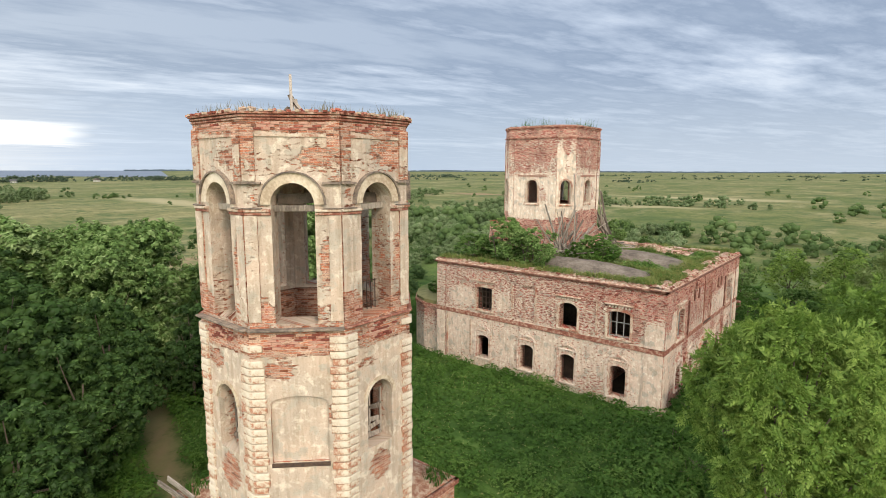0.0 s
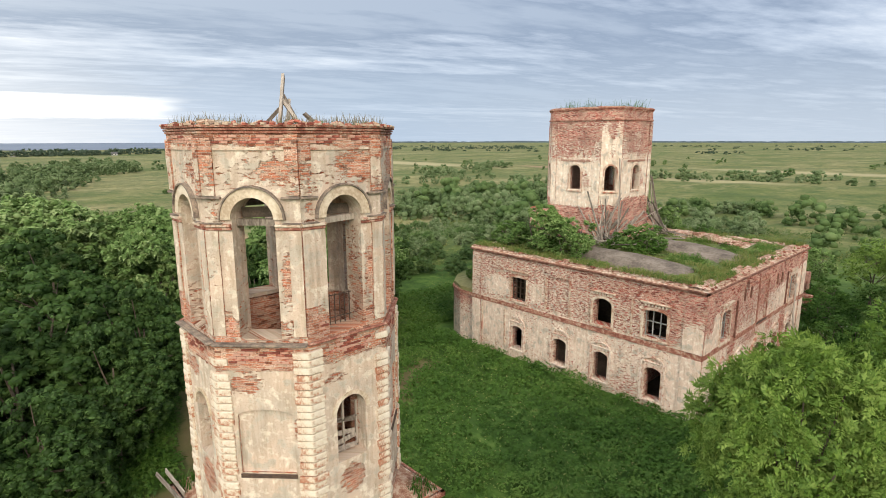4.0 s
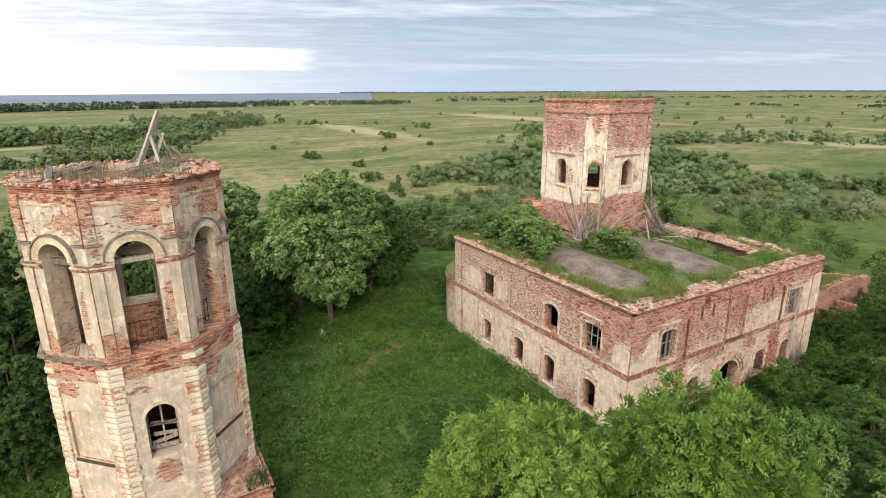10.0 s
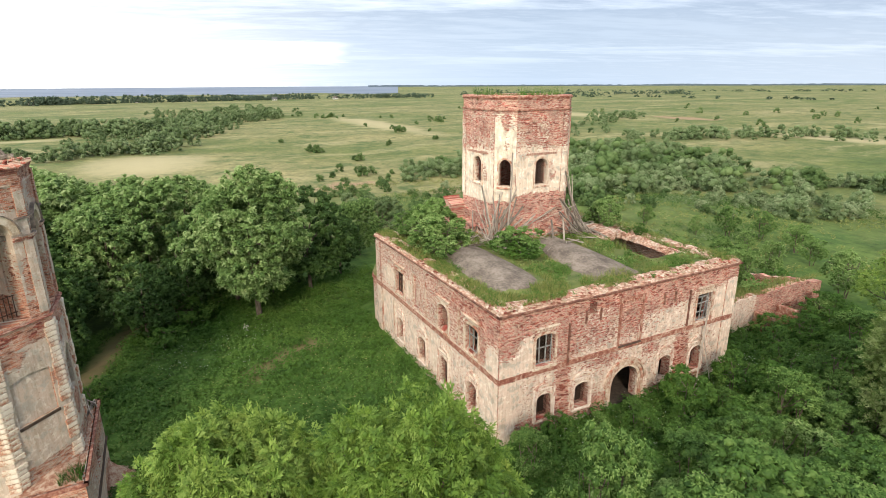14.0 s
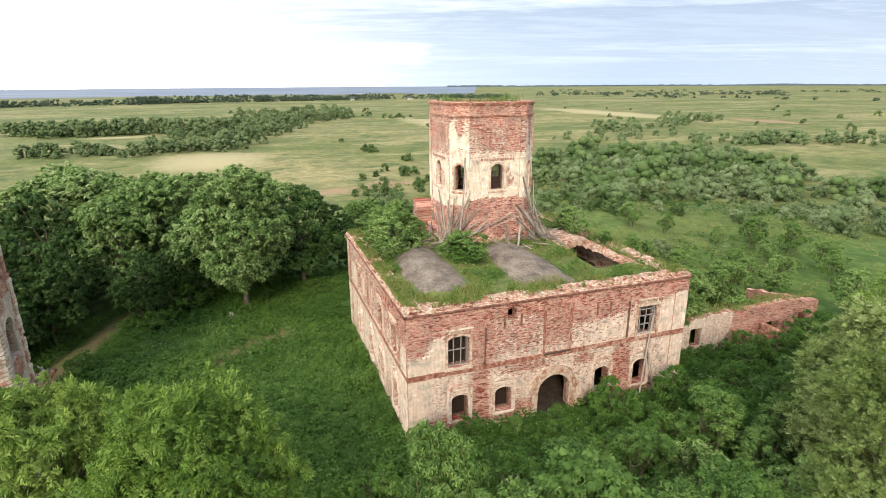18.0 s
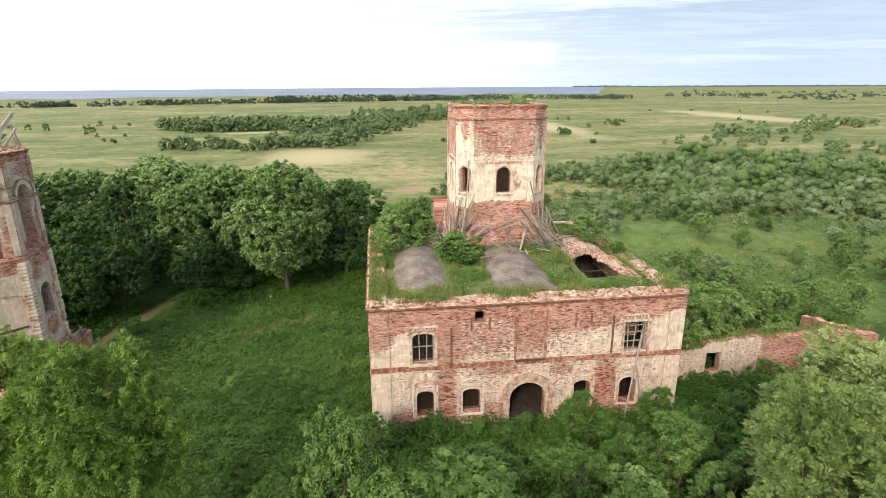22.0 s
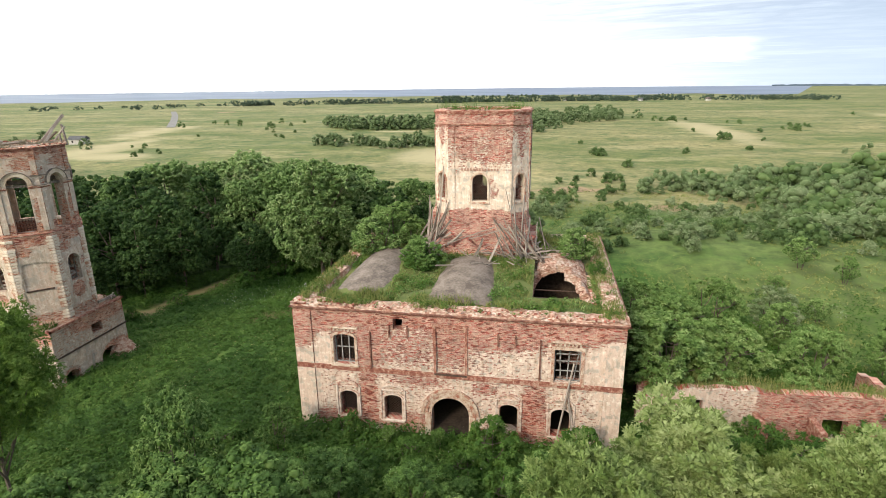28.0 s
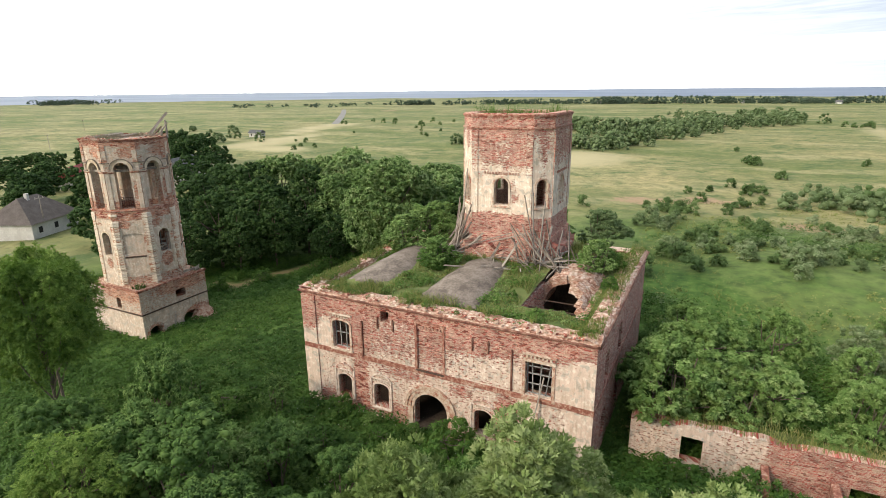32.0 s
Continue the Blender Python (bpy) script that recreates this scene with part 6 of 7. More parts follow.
def roof_spots(seed, k):
    rng = random.Random(seed)
    out = []
    while len(out) < k:
        x, y = rng.uniform(X0 + 0.4, X1 - 0.35), rng.uniform(Y0 + 0.3, Y1 - 0.35)
        if PIT[0] - 0.2 < x < PIT[1] + 0.2 and PIT[2] - 0.2 < y < PIT[3] + 0.2 or abs(x - DX) < 5 and abs(y - DY) < 5:
            continue
        if -23.3 < x < -14.8 and 41.6 < y < 45.5 or -22.0 < x < -14.2 and 48.7 < y < 53.1:
            continue
        if noise.noise(Vector((x * 0.5, y * 0.5, 3))) < -0.28:
            continue
        out.append((x, y, roof_z(x, y) - 0.05))
    return out


tufts("roof_grass", "tall grass growing on the church roof", M_LEAF["grass"], 31, roof_spots(1, 30000), 0.5, rise=roof_rise)
tufts("roof_weeds", "green weeds growing on the church roof", M_LEAF["weed"], 32, roof_spots(2, 5000), 0.45, rise=roof_rise)


def leafy_heads(name, label, mat, seed, spots, radius, per, leaf_size):
    """Small leafy plants, one clump of leaves at each place, as one mesh."""
    rng = np.random.default_rng(seed)
    c = np.array(spots)
    r = radius * rng.uniform(0.5, 1.3, len(c))
    c[:, 2] += r * 0.6
    p, n, s, way = clumps(rng, c, r, per, leaf_size, 0.9)
    tone = np.repeat(rng.uniform(0, 1, len(c)), per) * 0.7 + rng.uniform(0, 0.3, len(p))
    return tagged(new(name, leaf_mesh(name, p, n, s, mat, rng, way, 0.4, tone=tone)), label, "weeds", kind="stuff")


leafy_heads("roof_herbs", "leafy herbs and nettles among the roof's grass", M_LEAF["weed"], 37, [q for q in roof_spots(3, 1800) if noise.noise(Vector((q[0] * 0.4, q[1] * 0.4, 9))) > -0.05], 0.32, 24, 0.09)
leafy_heads("roof_blossom", "pale flowering weeds on the church roof", M_LEAF["pale"], 38, roof_spots(4, 800), 0.22, 22, 0.08)


def crest_spots(seed, k):
    rng = random.Random(seed)
    out = []
    while len(out) < k:
        side = rng.random()
        if side < 0.45:
            x, y = X1 - rng.uniform(0.1, 1.35), rng.uniform(Y0, Y1)
        elif side < 0.85:
            x, y = rng.uniform(X0, X1), Y0 + rng.uniform(0.0, 1.3)
        else:
            x, y = rng.uniform(X0, X1), Y1 - rng.uniform(0.1, 1.3)
        if noise.noise(Vector((x * 0.45, y * 0.45, 13))) + 0.4 * noise.noise(Vector((x * 2, y * 2, 3))) < (0.02 if side < 0.45 else -0.2):
            continue
        out.append((x, y, 9.70))
    return out


tufts("crest_grass", "grass growing over the crumbling wall top", M_LEAF["grass"], 39, crest_spots(1, 8000), 0.34)
leafy_heads("crest_weeds", "green weeds rooted in the wall top", M_LEAF["weed"], 40, crest_spots(2, 260), 0.22, 20, 0.08)


def ring_spots(cx, cy, r0, r1, z, k, seed):
    rng = random.Random(seed)
    return [(cx + r * math.cos(a), cy + r * math.sin(a), z) for r, a in ((rng.uniform(r0, r1), rng.choice((0.3, 0.7, 1.9, 2.3, 3.6, 4.4, 5.0, 5.9)) + rng.gauss(0, 0.14)) for _ in range(k))]


tufts("drum_grass", "grass and weeds on top of the drum", M_LEAF["weed"], 33, ring_spots(DX, DY, 2.6, 4.1, 21.75, 420, 5), 1.05)
tufts("tower_weeds", "dry weeds on top of the bell tower", M_LEAF["dead"], 34, ring_spots(TX, TY, 1.6, 3.75, 19.6, 900, 6), 0.5)
leafy_heads("drum_herbs", "leafy weeds on top of the drum", M_LEAF["weed"], 61, ring_spots(DX, DY, 0.3, 3.4, 21.6, 80, 8), 0.42, 30, 0.09)
leafy_heads("tower_herbs", "grey-green weeds on top of the bell tower", M_LEAF["willow"], 62, ring_spots(TX, TY, 2.2, 3.7, 19.6, 46, 9), 0.20, 26, 0.05)
tufts("wall_grass", "grass along the ruined wall's top", M_LEAF["grass"], 35, [(-16.35 + random.uniform(-0.3, 0.3), 63.9 + u, 2.85 + 0.03 * u) for u in np.linspace(0, 18.5, 900)], 0.5)
tufts("ruin_grass", "grass on the earth behind the ruined wall", M_LEAF["grass"], 47, [(random.uniform(-19.8, -16.7), random.uniform(64.3, 82), 2.15) for _ in range(2600)], 0.6)
tufts("base_weeds", "weeds on the ledge of the tower base", M_LEAF["weed"], 36, [(TX + random.choice((-1, 1)) * random.uniform(2.9, 3.9), TY + random.choice((-1, 1)) * random.uniform(2.9, 3.9), 5.05) for _ in range(700)], 0.5)


def far_bushes(name, label, mat, seed, belts, leaf_size, per, heads=22, spread=0.42):
    """Bushes and trees far out in the meadow, as one mesh: belts of (x0, y0, x1, y1, half width, how many, height)."""
    rng = np.random.default_rng(seed)
    cs, rs, tones = [], [], []
    for x0, y0, x1, y1, w, k, high in belts:
        for _ in range(k):
            t = rng.uniform(0, 1)
            dx, dy = x1 - x0, y1 - y0
            q = rng.normal() * w * 0.5
            L = math.hypot(dx, dy) + 1e-6
            x, y = x0 + dx * t - dy / L * q, y0 + dy * t + dx / L * q
            h = high * rng.uniform(0.5, 1.15)
            shade = rng.uniform(0, 1)
            for q_ in range(heads):
                r = h * rng.uniform(0.65, 1.05) * 0.92 / math.sqrt(heads)
                a, e = rng.uniform(0, 2 * math.pi), rng.uniform(0.0, 1.0)
                o = h * spread * math.sqrt(1 - e * e * 0.9)
                cs.append((x + o * math.cos(a), y + o * math.sin(a), ground_z(x, y) + (0.06 + 0.70 * e) * h))
                rs.append(r)
                tones.append(shade)
    p, n, s, way = clumps(rng, np.array(cs), np.array(rs), per, leaf_size, 0.85)
    tone = np.repeat(np.array(tones), per) * 0.75 + rng.uniform(0, 0.25, len(p))
    ob = new(name, leaf_mesh(name, p, n, s, mat, rng, way, tone=tone))
    # Lower tone than the leaves outside, as painted inner shade.
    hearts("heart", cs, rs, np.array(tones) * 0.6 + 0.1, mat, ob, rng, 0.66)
    return tagged(ob, label, "bushes", kind="stuff")


far_bushes("willow_thicket", "grey-green willow thickets in the meadow", M_LEAF["willow"], 41, [
    (-80, 96, -76, 158, 8, 46, 5), (-97, 102, -92, 178, 10, 50, 6), (-116, 108, -112, 182, 12, 46, 6.5), (-134, 114, -142, 180, 14, 40, 6.5), (-100, 96, -142, 112, 8, 24, 5.5), (-118, 82, -134, 97, 8, 16, 5),
    (-85, 50, -90, 62, 5, 7, 3), (-69, 58, -80, 78, 5, 12, 2.8), (-60, 74, -66, 84, 4, 7, 3), (-52, 136, -46, 150, 7, 12, 5),
    (-172, 210, -150, 285, 12, 50, 6), (-232, 217, -303, 352, 18, 44, 6), (-185, 185, -240, 230, 30, 24, 4.5), (-150, 290, -60, 340, 26, 44, 7), (-74, 160, -54, 178, 5, 24, 4.5), (-62, 136, -46, 134, 4, 12, 3.5), (-48, 126, -40, 140, 5, 10, 4), (-62, 84, -104, 96, 16, 30, 2.6), (-50, 110, -80, 150, 16, 24, 2.6)], 0.22, 40, 12, 0.38)
far_bushes("meadow_bushes", "scattered dark green bushes in the meadow", M_LEAF["alder"], 42, [
    (-86, 100, -84, 165, 14, 26, 6), (-106, 104, -102, 182, 14, 32, 7), (-126, 112, -128, 184, 14, 26, 7.5), (-88, 75, -88, 75, 0.5, 1, 5), (-100, 110, -140, 150, 22, 16, 8), (-118, 86, -136, 100, 8, 6, 6), (-62, 92, -68, 96, 4, 4, 4),
    (-56, 54, -66, 66, 6, 8, 3), (-76, 62, -84, 70, 6, 6, 3), (-20, 112, 20, 150, 24, 26, 6), (-40, 150, 30, 200, 30, 26, 7), (0, 250, 60, 500, 60, 40, 8), (-166, 82, -170, 86, 3, 3, 3.5), (-193, 80, -203, 76, 3, 6, 3.4), (-262, 138, -290, 148, 6, 9, 3.5), (-395, 138, -430, 150, 8, 12, 4),
    (-320, 190, -360, 215, 8, 12, 3.5), (-200, 100, -500, 400, 120, 18, 3.5), (-300, 300, -100, 600, 160, 30, 5), (-240, -120, -420, -20, 60, 14, 3.5), (-170, -110, -230, -140, 20, 5, 3), (-360, -210, -420, -60, 40, 16, 5), (-72, 163, -50, 180, 5, 14, 5), (-66, 70, -110, 118, 22, 46, 2.6), (-58, 100, -92, 132, 18, 34, 2.2), (-95, 56, -145, 78, 14, 24, 3.0)], 0.23, 34, 12, 0.38)
far_bushes("far_willows", "belt of grey-green willows along the old river", M_LEAF["willow"], 43, [
    (-345, -95, -327, -54, 12, 34, 9), (-327, -54, -334, -24, 12, 26, 10), (-334, -24, -315, 14, 14, 32, 10), (-315, 14, -400, 60, 18, 50, 9), (-220, -46, -218, -18, 8, 20, 6), (-218, -18, -229, 20, 8, 26, 7), (-229, 20, -290, 34, 10, 34, 8), (-290, 34, -395, 64, 14, 50, 8),
    (-395, 64, -460, 112, 26, 60, 8), (-460, 112, -560, 90, 26, 34, 8), (-270, -10, -310, 20, 14, 14, 6), (-420, 60, -550, 30, 20, 24, 7), (-180, -160, -250, -260, 30, 14, 6)], 0.5, 9)
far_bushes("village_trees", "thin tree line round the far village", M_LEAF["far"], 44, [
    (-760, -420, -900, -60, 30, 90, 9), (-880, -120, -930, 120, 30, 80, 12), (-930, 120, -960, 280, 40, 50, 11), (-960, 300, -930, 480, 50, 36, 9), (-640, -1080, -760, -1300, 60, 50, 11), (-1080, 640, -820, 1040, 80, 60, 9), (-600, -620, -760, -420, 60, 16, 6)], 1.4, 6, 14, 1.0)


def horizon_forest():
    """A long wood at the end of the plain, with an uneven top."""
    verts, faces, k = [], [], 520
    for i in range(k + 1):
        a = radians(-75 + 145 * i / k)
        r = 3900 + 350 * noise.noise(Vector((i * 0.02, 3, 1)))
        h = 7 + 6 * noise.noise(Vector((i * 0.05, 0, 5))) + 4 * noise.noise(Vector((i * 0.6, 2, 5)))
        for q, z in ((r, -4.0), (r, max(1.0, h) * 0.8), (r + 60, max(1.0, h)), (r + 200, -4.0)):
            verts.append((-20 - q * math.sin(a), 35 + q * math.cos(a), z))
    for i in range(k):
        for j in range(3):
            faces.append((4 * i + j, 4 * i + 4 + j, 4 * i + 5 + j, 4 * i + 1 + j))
    tagged(from_lists("backdrop", verts, faces, M_FAR), "forest along the horizon, tinted blue for haze", "forest", kind="structure")


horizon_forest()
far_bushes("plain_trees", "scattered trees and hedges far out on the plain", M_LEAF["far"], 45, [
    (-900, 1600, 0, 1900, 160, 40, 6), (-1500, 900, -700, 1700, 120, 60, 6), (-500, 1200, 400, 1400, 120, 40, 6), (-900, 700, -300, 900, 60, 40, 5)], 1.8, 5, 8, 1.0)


def rough_meadow():
    """Tall grass and small bushes on the rough ground north-east of the church."""
    rng = random.Random(51)
    grass, herb, low = [], [], []
    while len(grass) < 5200:
        x, y = rng.uniform(-120, -18), rng.uniform(56, 150)
        k = noise.noise(Vector((x * 0.06, y * 0.03, 2))) + 0.5 * noise.noise(Vector((x * 0.3, y * 0.3, 5)))
        if in_buildings(x, y) or (x > -36 and y < 63) or k < -0.12:
            continue
        (grass if k < 0.22 else herb if k < 0.45 else low).append((x, y, ground_z(x, y) - 0.05))
    leafy_heads("rough_grass", "tall tussocky grass in the meadow", M_LEAF["grass"], 52, grass, 0.45, 9, 0.17)
    leafy_heads("meadow_herbs", "nettles and tall herbs in the meadow", M_LEAF["weed"], 53, herb, 0.65, 14, 0.17)
    leafy_heads("willow_scrub", "low grey-green willow scrub in the meadow", M_LEAF["willow"], 54, low[::2], 0.9, 26, 0.17)


rough_meadow()

# ---- loose things on the church roof ----


def plank(p0, p1, wide, thick, turn, label, name="wooden_plank", group="planks round the drum"):
    """A weathered board from p0 to p1, its ends broken askew."""
    p0, p1 = Vector(p0), Vector(p1)
    d = p1 - p0
    bm = bmesh.new()
    k = 5
    rings = []
    bend = random.uniform(-0.02, 0.02) * d.length
    for i in range(k + 1):
        t = i / k
        o = bend * math.sin(math.pi * t)
        sk = random.uniform(-0.06, 0.06) if i in (0, k) else 0
        rings.append([bm.verts.new((x * wide / 2 + o, y * thick / 2, t * d.length + sk * x)) for x, y in ((-1, -1), (1, -1), (1, 1), (-1, 1))])
    for a, b in zip(rings, rings[1:]):
        for j in range(4):
            bm.faces.new((a[j], a[(j + 1) % 4], b[(j + 1) % 4], b[j]))
    bm.faces.new(rings[0][::-1]), bm.faces.new(rings[-1])
    ob = part(name, bm, M_WOOD)
    ob.matrix_basis = Matrix.Translation(p0) @ d.to_track_quat("Z", "Y").to_matrix().to_4x4() @ pose(0, 0, 0, 0, 0, turn)
    return tagged(ob, label, "plank", group)


def drum_planks():
    rng = random.Random(12)
    random.seed(12)

    def lean(az, spread, k, r0, r1, z1lo, z1hi):
        for _ in range(k):
            a = radians(az + rng.uniform(-spread, spread))
            b = a + rng.uniform(-0.5, 0.5)
            rf, rt = rng.uniform(r0, r1) + 0.4, 4.85 + rng.uniform(0, 0.5)
            fx, fy = DX + rf * math.cos(a), DY + rf * math.sin(a)
            plank((fx, fy, roof_z(fx, fy) - 0.1), (DX + rt * math.cos(b), DY + rt * math.sin(b), rng.uniform(z1lo, z1hi)), rng.uniform(0.09, 0.19), 0.06, rng.uniform(0, 90), "grey weathered board leaning against the drum")

    lean(-50, 11, 13, 5.2, 6.4, 12.0, 14.8)
    lean(-52, 7, 10, 5.3, 6.0, 11.2, 13.4)
    lean(-54, 22, 7, 5.6, 7.6, 10.6, 12.4)
    lean(-46, 6, 1, 5.3, 6.0, 16.0, 18.2)
    lean(40, 13, 11, 5.2, 7.0, 11.6, 14.8)
    lean(50, 20, 11, 5.4, 7.8, 10.4, 12.8)
    lean(37, 8, 3, 5.3, 6.1, 15.0, 17.4)
    lean(8, 18, 4, 5.4, 6.6, 11.0, 12.6)
    for _ in range(90):
        a = radians(rng.choice((rng.uniform(-78, -28), rng.uniform(15, 75), rng.uniform(-80, 75))))
        r = rng.uniform(5.0, 7.4)
        x, y = DX + r * math.cos(a), DY + r * math.sin(a)
        b, L = rng.uniform(0, math.pi * 2), rng.uniform(0.9, 3.2)
        x2, y2 = x + L * math.cos(b), y + L * math.sin(b)
        if abs(x2 - DX) < 4.9 and abs(y2 - DY) < 4.9:
            continue
        plank((x, y, roof_z(x, y) + rng.uniform(0.05, 0.35)), (x2, y2, roof_z(x2, y2) + rng.uniform(0.1, 0.9)), rng.uniform(0.07, 0.16), 0.05, rng.uniform(0, 90), "grey fallen board lying in the roof's grass")
    plank((-22.9, 48.3, 11.0), (-23.4, 52.6, 12.6), 0.16, 0.05, 0, "grey board propped across the drum's foot")
    plank((-22.4, 54.0, 12.9), (-23.2, 50.4, 11.5), 0.14, 0.05, 20, "grey board propped across the drum's foot")
    # beams on the bell tower
    for p, q, w in (((-19.2, 13.6, 19.45), (-21.1, 14.9, 22.0), 0.24), ((-20.4, 15.4, 19.45), (-20.9, 14.7, 21.2), 0.18), ((-18.6, 14.6, 19.4), (-20.3, 14.4, 20.9), 0.16), ((-20.2, 13.0, 19.45), (-20.6, 14.4, 20.6), 0.14),
                    ((-18.4, 13.2, 19.6), (-19.3, 16.0, 19.9), 0.2), ((-19.4, 15.9, 19.5), (-20.0, 15.2, 20.4), 0.14), ((-15.5, 10.6, 19.7), (-18.9, 10.4, 19.9), 0.22), ((-17.4, 10.2, 19.65), (-19.6, 11.8, 19.8), 0.2), ((-15.0, 13.0, 19.6), (-17.4, 15.8, 19.75), 0.2), ((-19.9, 14.3, 19.5), (-20.9, 15.0, 21.0), 0.12)):
        plank(p, q, w, 0.12, random.uniform(0, 90), "broken grey roof beam on top of the bell tower", "broken_beam", "beams on the bell tower")


drum_planks()
for p, q in (((-19.4, 8.75, 5.25), (-22.0, 8.5, 5.4)), ((-19.9, 8.95, 5.32), (-21.9, 8.85, 5.45)), ((-20.8, 16.9, 5.3), (-19.0, 16.6, 5.35)), ((-21.2, 16.4, 5.3), (-18.8, 16.9, 5.42)), ((-21.4, 16.1, 5.25), (-20.2, 17.0, 5.3))):
    plank(p, q, 0.24, 0.05, 90, "grey board lying on the tower's ledge", "wooden_plank", "boards at the tower")
plank((-11.2, 57.9, 0.0), (-11.75, 58.95, 6.6), 0.11, 0.07, 0, "thin pole leaning on the church front", "wooden_pole", "poles at the front")
plank((-11.0, 59.2, 0.2), (-11.75, 58.7, 4.0), 0.09, 0.06, 0, "thin pole leaning on the church front", "wooden_pole", "poles at the front")
plank((-16.4, 17.3, -0.8), (-17.0, 17.05, 1.2), 0.18, 0.06, 0, "grey board leaning at the tower's foot", "wooden_plank", "boards at the tower")


# ---- houses and things in the distance ----
def house(x, y, turn, lx, ly, wall_h, roof_h, label, wall_mat, roof_mat, hip=0.0, windows=3):
    h = thing("house", label, "house", at=(x, y, ground_z(x, y) - 0.1))
    h.rotation_euler = (0, 0, radians(turn))
    bm = bmesh.new()
    box_bm(bm, pose(0, 0, wall_h / 2), lx, ly, wall_h)
    part("wall", bm, wall_mat, h)
    bm = bmesh.new()
    e = 0.5
    a = [bm.verts.new(p) for p in ((-lx / 2 - e, -ly / 2 - e, wall_h - 0.1), (lx / 2 + e, -ly / 2 - e, wall_h - 0.1), (lx / 2 + e, ly / 2 + e, wall_h - 0.1), (-lx / 2 - e, ly / 2 + e, wall_h - 0.1))]
    r = [bm.verts.new((-lx / 2 - e + hip, 0, wall_h + roof_h)), bm.verts.new((lx / 2 + e - hip, 0, wall_h + roof_h))]
    for q in ((a[0], a[1], r[1], r[0]), (a[2], a[3], r[0], r[1]), (a[1], a[2], r[1]), (a[3], a[0], r[0]), (a[3], a[2], a[1], a[0])):
        bm.faces.new(q)
    part("roof", bm, roof_mat, h)
    for s in (-1, 1):
        for i in range(windows):
            bm = bmesh.new()
            box_bm(bm, pose((i + 0.5) * lx / windows - lx / 2, s * (ly / 2 + 0.01), wall_h * 0.55), 0.9, 0.06, 1.1)
            part("window", bm, M_DARK, h)
    return h


home = house(-36.5, -48, 25, 12, 9, 3.2, 4.0, "house with a brown hipped roof and pale walls", M_WHITEWALL, M_BROWNROOF, 4.0)
bm = bmesh.new()
box_bm(bm, pose(0.8, 0.5, 7.0), 0.6, 0.6, 1.6, 0.03)
part("chimney", bm, M_WHITEWALL, home, "pale chimney stack")
house(-74, -98, 40, 9, 7, 2.8, 3.4, "village house with a dull red roof among trees", M_WHITEWALL, M_REDROOF)
house(-100, -86, 20, 12, 8, 3.0, 3.4, "old house with a grey gable roof", M_WHITEWALL, M_SLATE)
house(-84, -68, 20, 4, 3, 2.6, 0.5, "small pale shed with a flat roof", M_WHITEWALL, M_WHITEWALL, windows=1)
house(-222, -176, -80, 7.5, 5, 2.6, 1.6, "abandoned pale hut standing alone in the field", M_WHITEWALL, M_SLATE, windows=2)
rng_v = random.Random(9)
for i in range(7):
    t = i / 6
    house(-850 - 80 * t + rng_v.uniform(-30, 30), -330 + 640 * t + rng_v.uniform(-20, 20), rng_v.uniform(0, 90), 7, 6, 2.6, 2.4, "small far village house among trees", M_WHITEWALL, rng_v.choice((M_SLATE, M_BROWNROOF)), windows=2)

road = []
for i in range(30):
    t = i / 29
    x, y = -330 - 250 * t, -203 - 178 * t + 3 * math.sin(t * 3)
    road += [(x - 1.6, y + 2.4, ground_z(x, y) + 0.25), (x + 1.6, y - 2.4, ground_z(x, y) + 0.25)]
tagged(from_lists("road", road, [(2 * i, 2 * i + 1, 2 * i + 3, 2 * i + 2) for i in range(29)], M_ROAD), "pale asphalt road across the meadow", "road", kind="structure")

def utility_pole(x, y, high):
    p = thing("utility_pole", "weathered wooden utility pole with a crossarm", "pole", "utility poles", at=(x, y, ground_z(x, y)))
    bm = bmesh.new()
    tube(bm, [(0, 0, -0.3), (0, 0, high * 0.5), (0.05, 0, high)], 0.13, 0.09, 8)
    part("post", bm, M_WOOD, p)
    bm = bmesh.new()
    box_bm(bm, pose(0.05, 0, high - 0.5), 1.6, 0.1, 0.12)
    part("crossarm", bm, M_WOOD, p)
    for u in (-0.65, 0.0, 0.65):
        bm = bmesh.new()
        tube(bm, [(0.05 + u, 0, high - 0.44), (0.05 + u, 0, high - 0.2)], 0.05, 0.03, 6)
        part("insulator", bm, M_WHITEWALL, p)


for x, y in ((-36.0, -43.0), (-92.0, -72.0), (-130.0, -215.0), (-215.0, -330.0)):
    utility_pole(x, y, 7.5)

stone = bmesh.new()
box_bm(stone, pose(0, 0, 0.3, 0, 8, 20), 0.7, 0.35, 0.7, 0.08)
tagged(part("stone_block", stone, M_WHITEWALL), "small pale stone block in the grass", "stone").location = (-39.0, 29.6 - 2.0, ground_z(-39, 27.6))

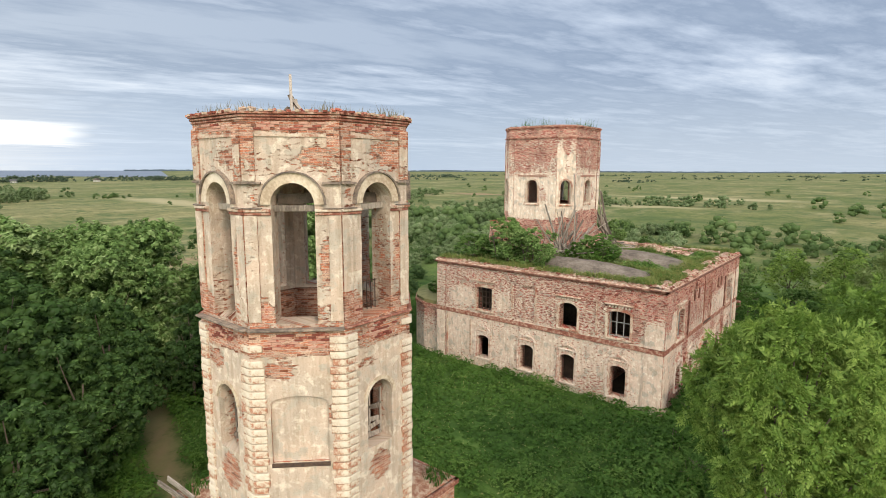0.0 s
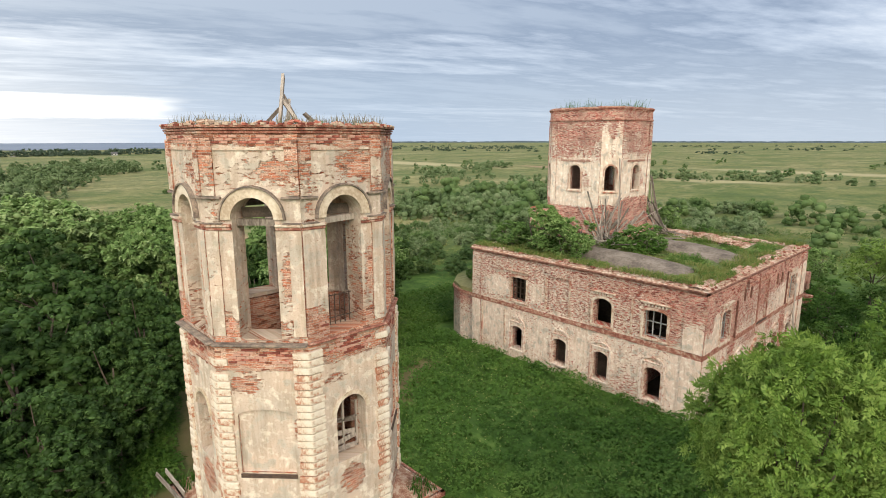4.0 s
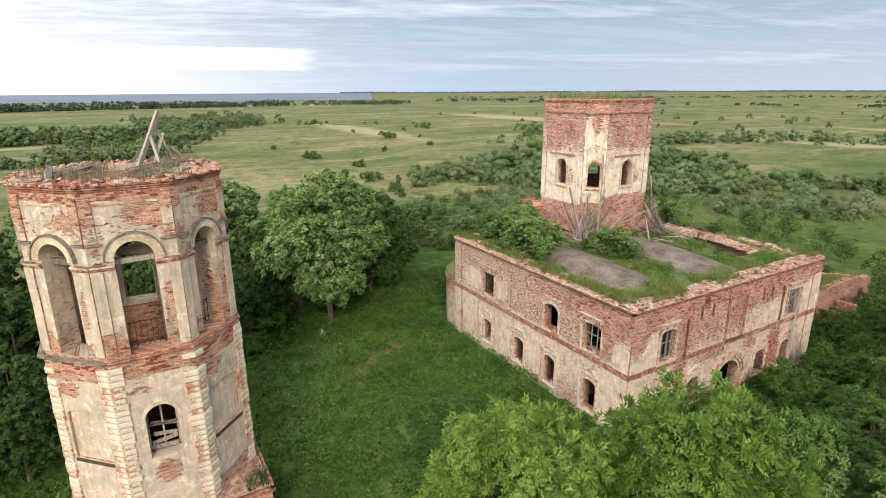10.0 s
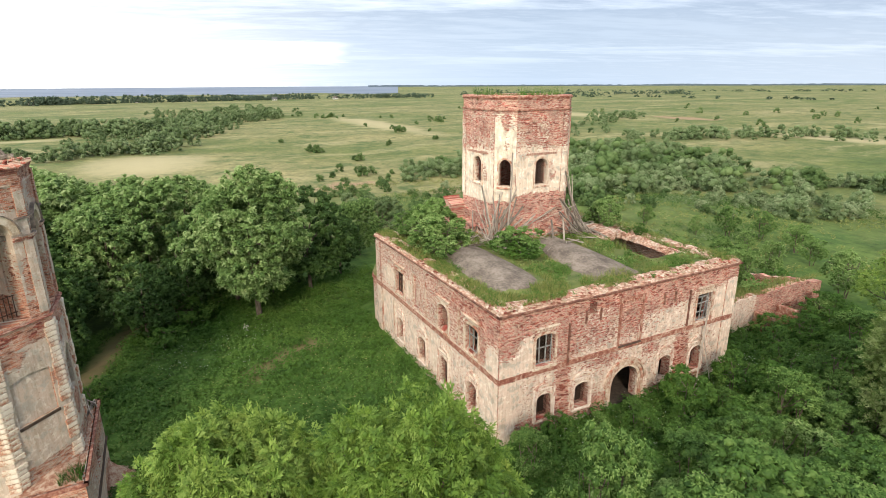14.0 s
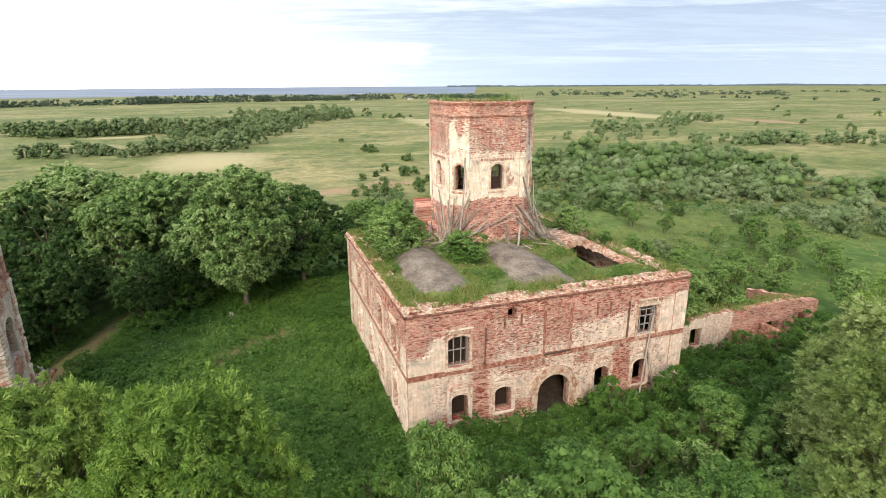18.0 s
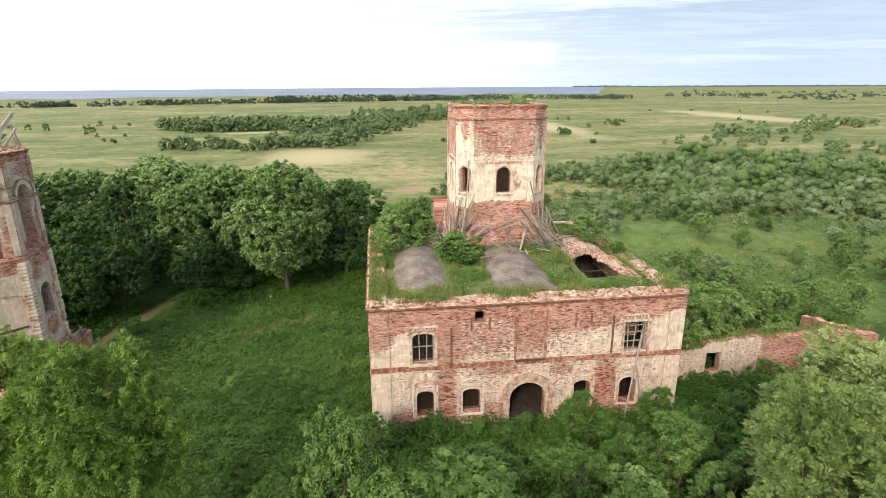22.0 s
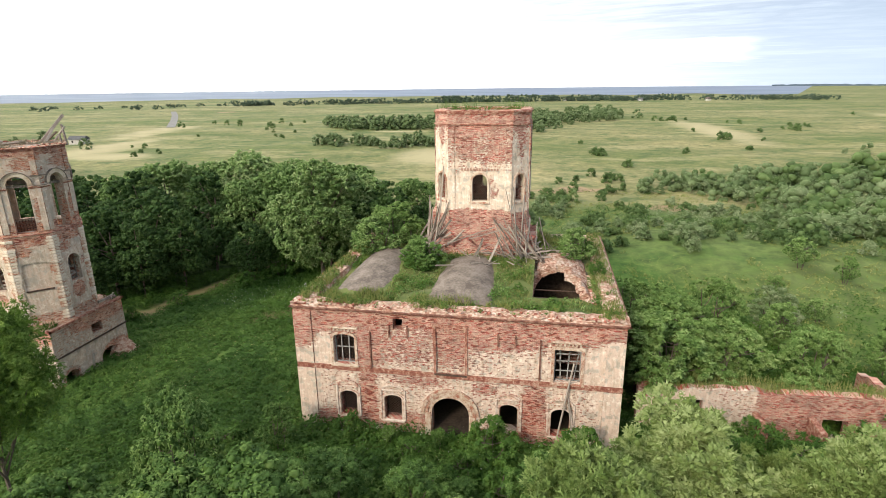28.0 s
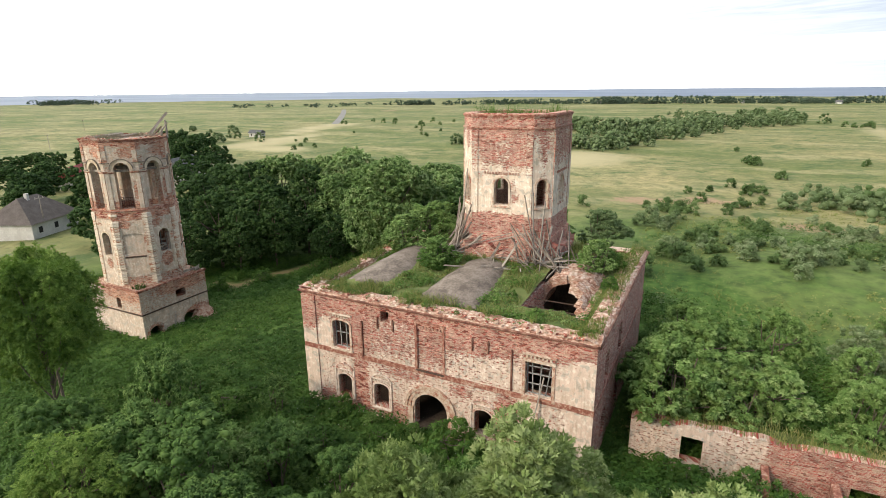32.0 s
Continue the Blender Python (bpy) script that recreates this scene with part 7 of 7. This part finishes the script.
# ---- pieces of masonry, last ----


def brick_pieces():
    rng = random.Random(7)
    meshes = []
    for i in range(4):
        bm = bmesh.new()
        box_bm(bm, Matrix(), 0.27 * rng.uniform(0.7, 1.0), 0.13, 0.075, 0.008)
        me = bpy.data.meshes.new("brick")
        bm.to_mesh(me), bm.free()
        me.materials.append(M_BRICK if i < 2 else M_RUBBLE)
        meshes.append(me)

    def lay(parent, m):
        ob = new("brick", rng.choice(meshes))
        ob.parent, ob.matrix_basis = parent, m

    for fc, k in ((F, 170), (W, 120)):
        for i in range(k):
            u = rng.uniform(0, fc.length)
            o = rng.uniform(-0.7, 0.15)
            lay(church, fc.matrix(u, 9.62 + rng.choice((0, 0.02, 0.08)), o) @ pose(0, 0, 0, rng.uniform(-14, 14), rng.uniform(-14, 14), rng.choice((0, 90)) + rng.uniform(-30, 30)))
    for fc in octagon(TX, TY, TA, TC):
        k = 11
        for i in range(k):
            if rng.random() < 0.8:
                lay(tower, fc.matrix((i + 0.5) * fc.length / k, 19.755 + rng.choice((0, 0.01)), 0.12 + rng.uniform(-0.06, 0.02)) @ pose(0, 0, 0, rng.uniform(-3, 3), rng.uniform(-3, 3), 90 + rng.uniform(-8, 8)))
        for i in range(10):
            lay(tower, fc.matrix(rng.uniform(0, fc.length), 19.79 + rng.uniform(0, 0.06), rng.uniform(-0.9, -0.1)) @ pose(0, 0, 0, rng.uniform(-25, 25), rng.uniform(-25, 25), rng.uniform(0, 180)))


def proud_bricks():
    """Bricks that stand out of the bare masonry."""
    rng = random.Random(17)
    meshes = []
    for i in range(4):
        bm = bmesh.new()
        box_bm(bm, Matrix(), 0.268, 0.10, 0.074, 0.006)
        me = bpy.data.meshes.new("brick")
        bm.to_mesh(me), bm.free()
        me.materials.append(M_BRICK)
        meshes.append(me)

    def course(parent, fc, u0, u1, v0, v1, share):
        row = 0
        v = math.ceil(v0 / 0.086) * 0.086 + 0.043
        while v < v1:
            u = u0 + (0.14 if row % 2 else 0.0)
            while u < u1:
                if rng.random() < share * max(0.0, 0.5 + 1.6 * noise.noise(Vector((u * 0.9 + fc.o.y, v * 1.5, fc.o.x)))):
                    ob = new("brick", rng.choice(meshes))
                    ob.parent = parent
                    ob.matrix_basis = fc.matrix(u, v, -0.03 + rng.uniform(0.0, 0.018)) @ pose(0, 0, 0, rng.uniform(-2, 2), rng.uniform(-1.5, 1.5), rng.uniform(-3, 3))
                u += 0.285
            v += 0.086
            row += 1

    fs = octagon(TX, TY, TA, TC)
    for i in (6, 7, 0, 1):
        course(tower, fs[i], 0.5, 2.5, 19.12, 19.46, 0.75)
        course(tower, fs[i], 0.1, 0.8, 13.0, 13.5, 0.6)
    fs = octagon(TX, TY, TA2, TA2 * math.tan(radians(22.5)))
    for i in (6, 7, 0, 1):
        course(tower, fs[i], 0.6, 2.5, 12.1, 12.7, 0.7)
    course(church, F, 0.3, 22.3, 8.2, 9.1, 0.42)
    course(church, F, 4.8, 5.9, 0.6, 4.5, 0.6)
    course(church, F, 16.3, 17.6, 0.6, 4.5, 0.6)
    course(church, W, 10.8, 21.0, 7.8, 9.1, 0.3)


def quoin_mesh(width, out, high):
    """A block wrapped round an octagon's corner."""
    bm = bmesh.new()
    a = radians(22.5)
    prof = []
    for r in (out, -0.06):
        row = []
        for s in (-1, 0, 1):
            # corner at the origin, its bisector along +x
            d = Vector((-math.sin(a) * width * abs(s), s * math.cos(a) * width, 0))
            nn = Vector((math.cos(a * s), math.sin(a * s), 0)) if s else Vector((1 / math.cos(a), 0, 0))
            row.append(d + nn * r)
        prof.append(row)
    line = prof[0] + prof[1][::-1]
    lo = [bm.verts.new(p + Vector((0, 0, -high / 2))) for p in line]
    hi = [bm.verts.new(p + Vector((0, 0, high / 2))) for p in line]
    bm.faces.new(lo[::-1]), bm.faces.new(hi)
    for i in range(6):
        j = (i + 1) % 6
        bm.faces.new((lo[i], lo[j], hi[j], hi[i]))
    bmesh.ops.recalc_face_normals(bm, faces=bm.faces)
    bmesh.ops.bevel(bm, geom=bm.edges[:], offset=0.018, segments=1, affect="EDGES")
    me = bpy.data.meshes.new("quoin")
    bm.to_mesh(me), bm.free()
    me.materials.append(M_STONE)
    return me


def quoins():
    rng = random.Random(3)
    kinds = [quoin_mesh(0.50, 0.10, 0.235), quoin_mesh(0.47, 0.085, 0.225), quoin_mesh(0.42, 0.07, 0.215)]
    r = TA2 / math.cos(radians(22.5))
    for c in range(8):
        a = 22.5 + 45 * c
        z = 5.35
        while z < 12.6:
            if rng.random() < 0.9:
                ob = new("quoin", rng.choice(kinds))
                ob.parent = tower
                ob.matrix_basis = pose(TX + r * math.cos(radians(a)), TY + r * math.sin(radians(a)), z, rng.uniform(-1, 1), 0, a + rng.uniform(-2, 2))
            z += 0.262


brick_pieces()
proud_bricks()
quoins()
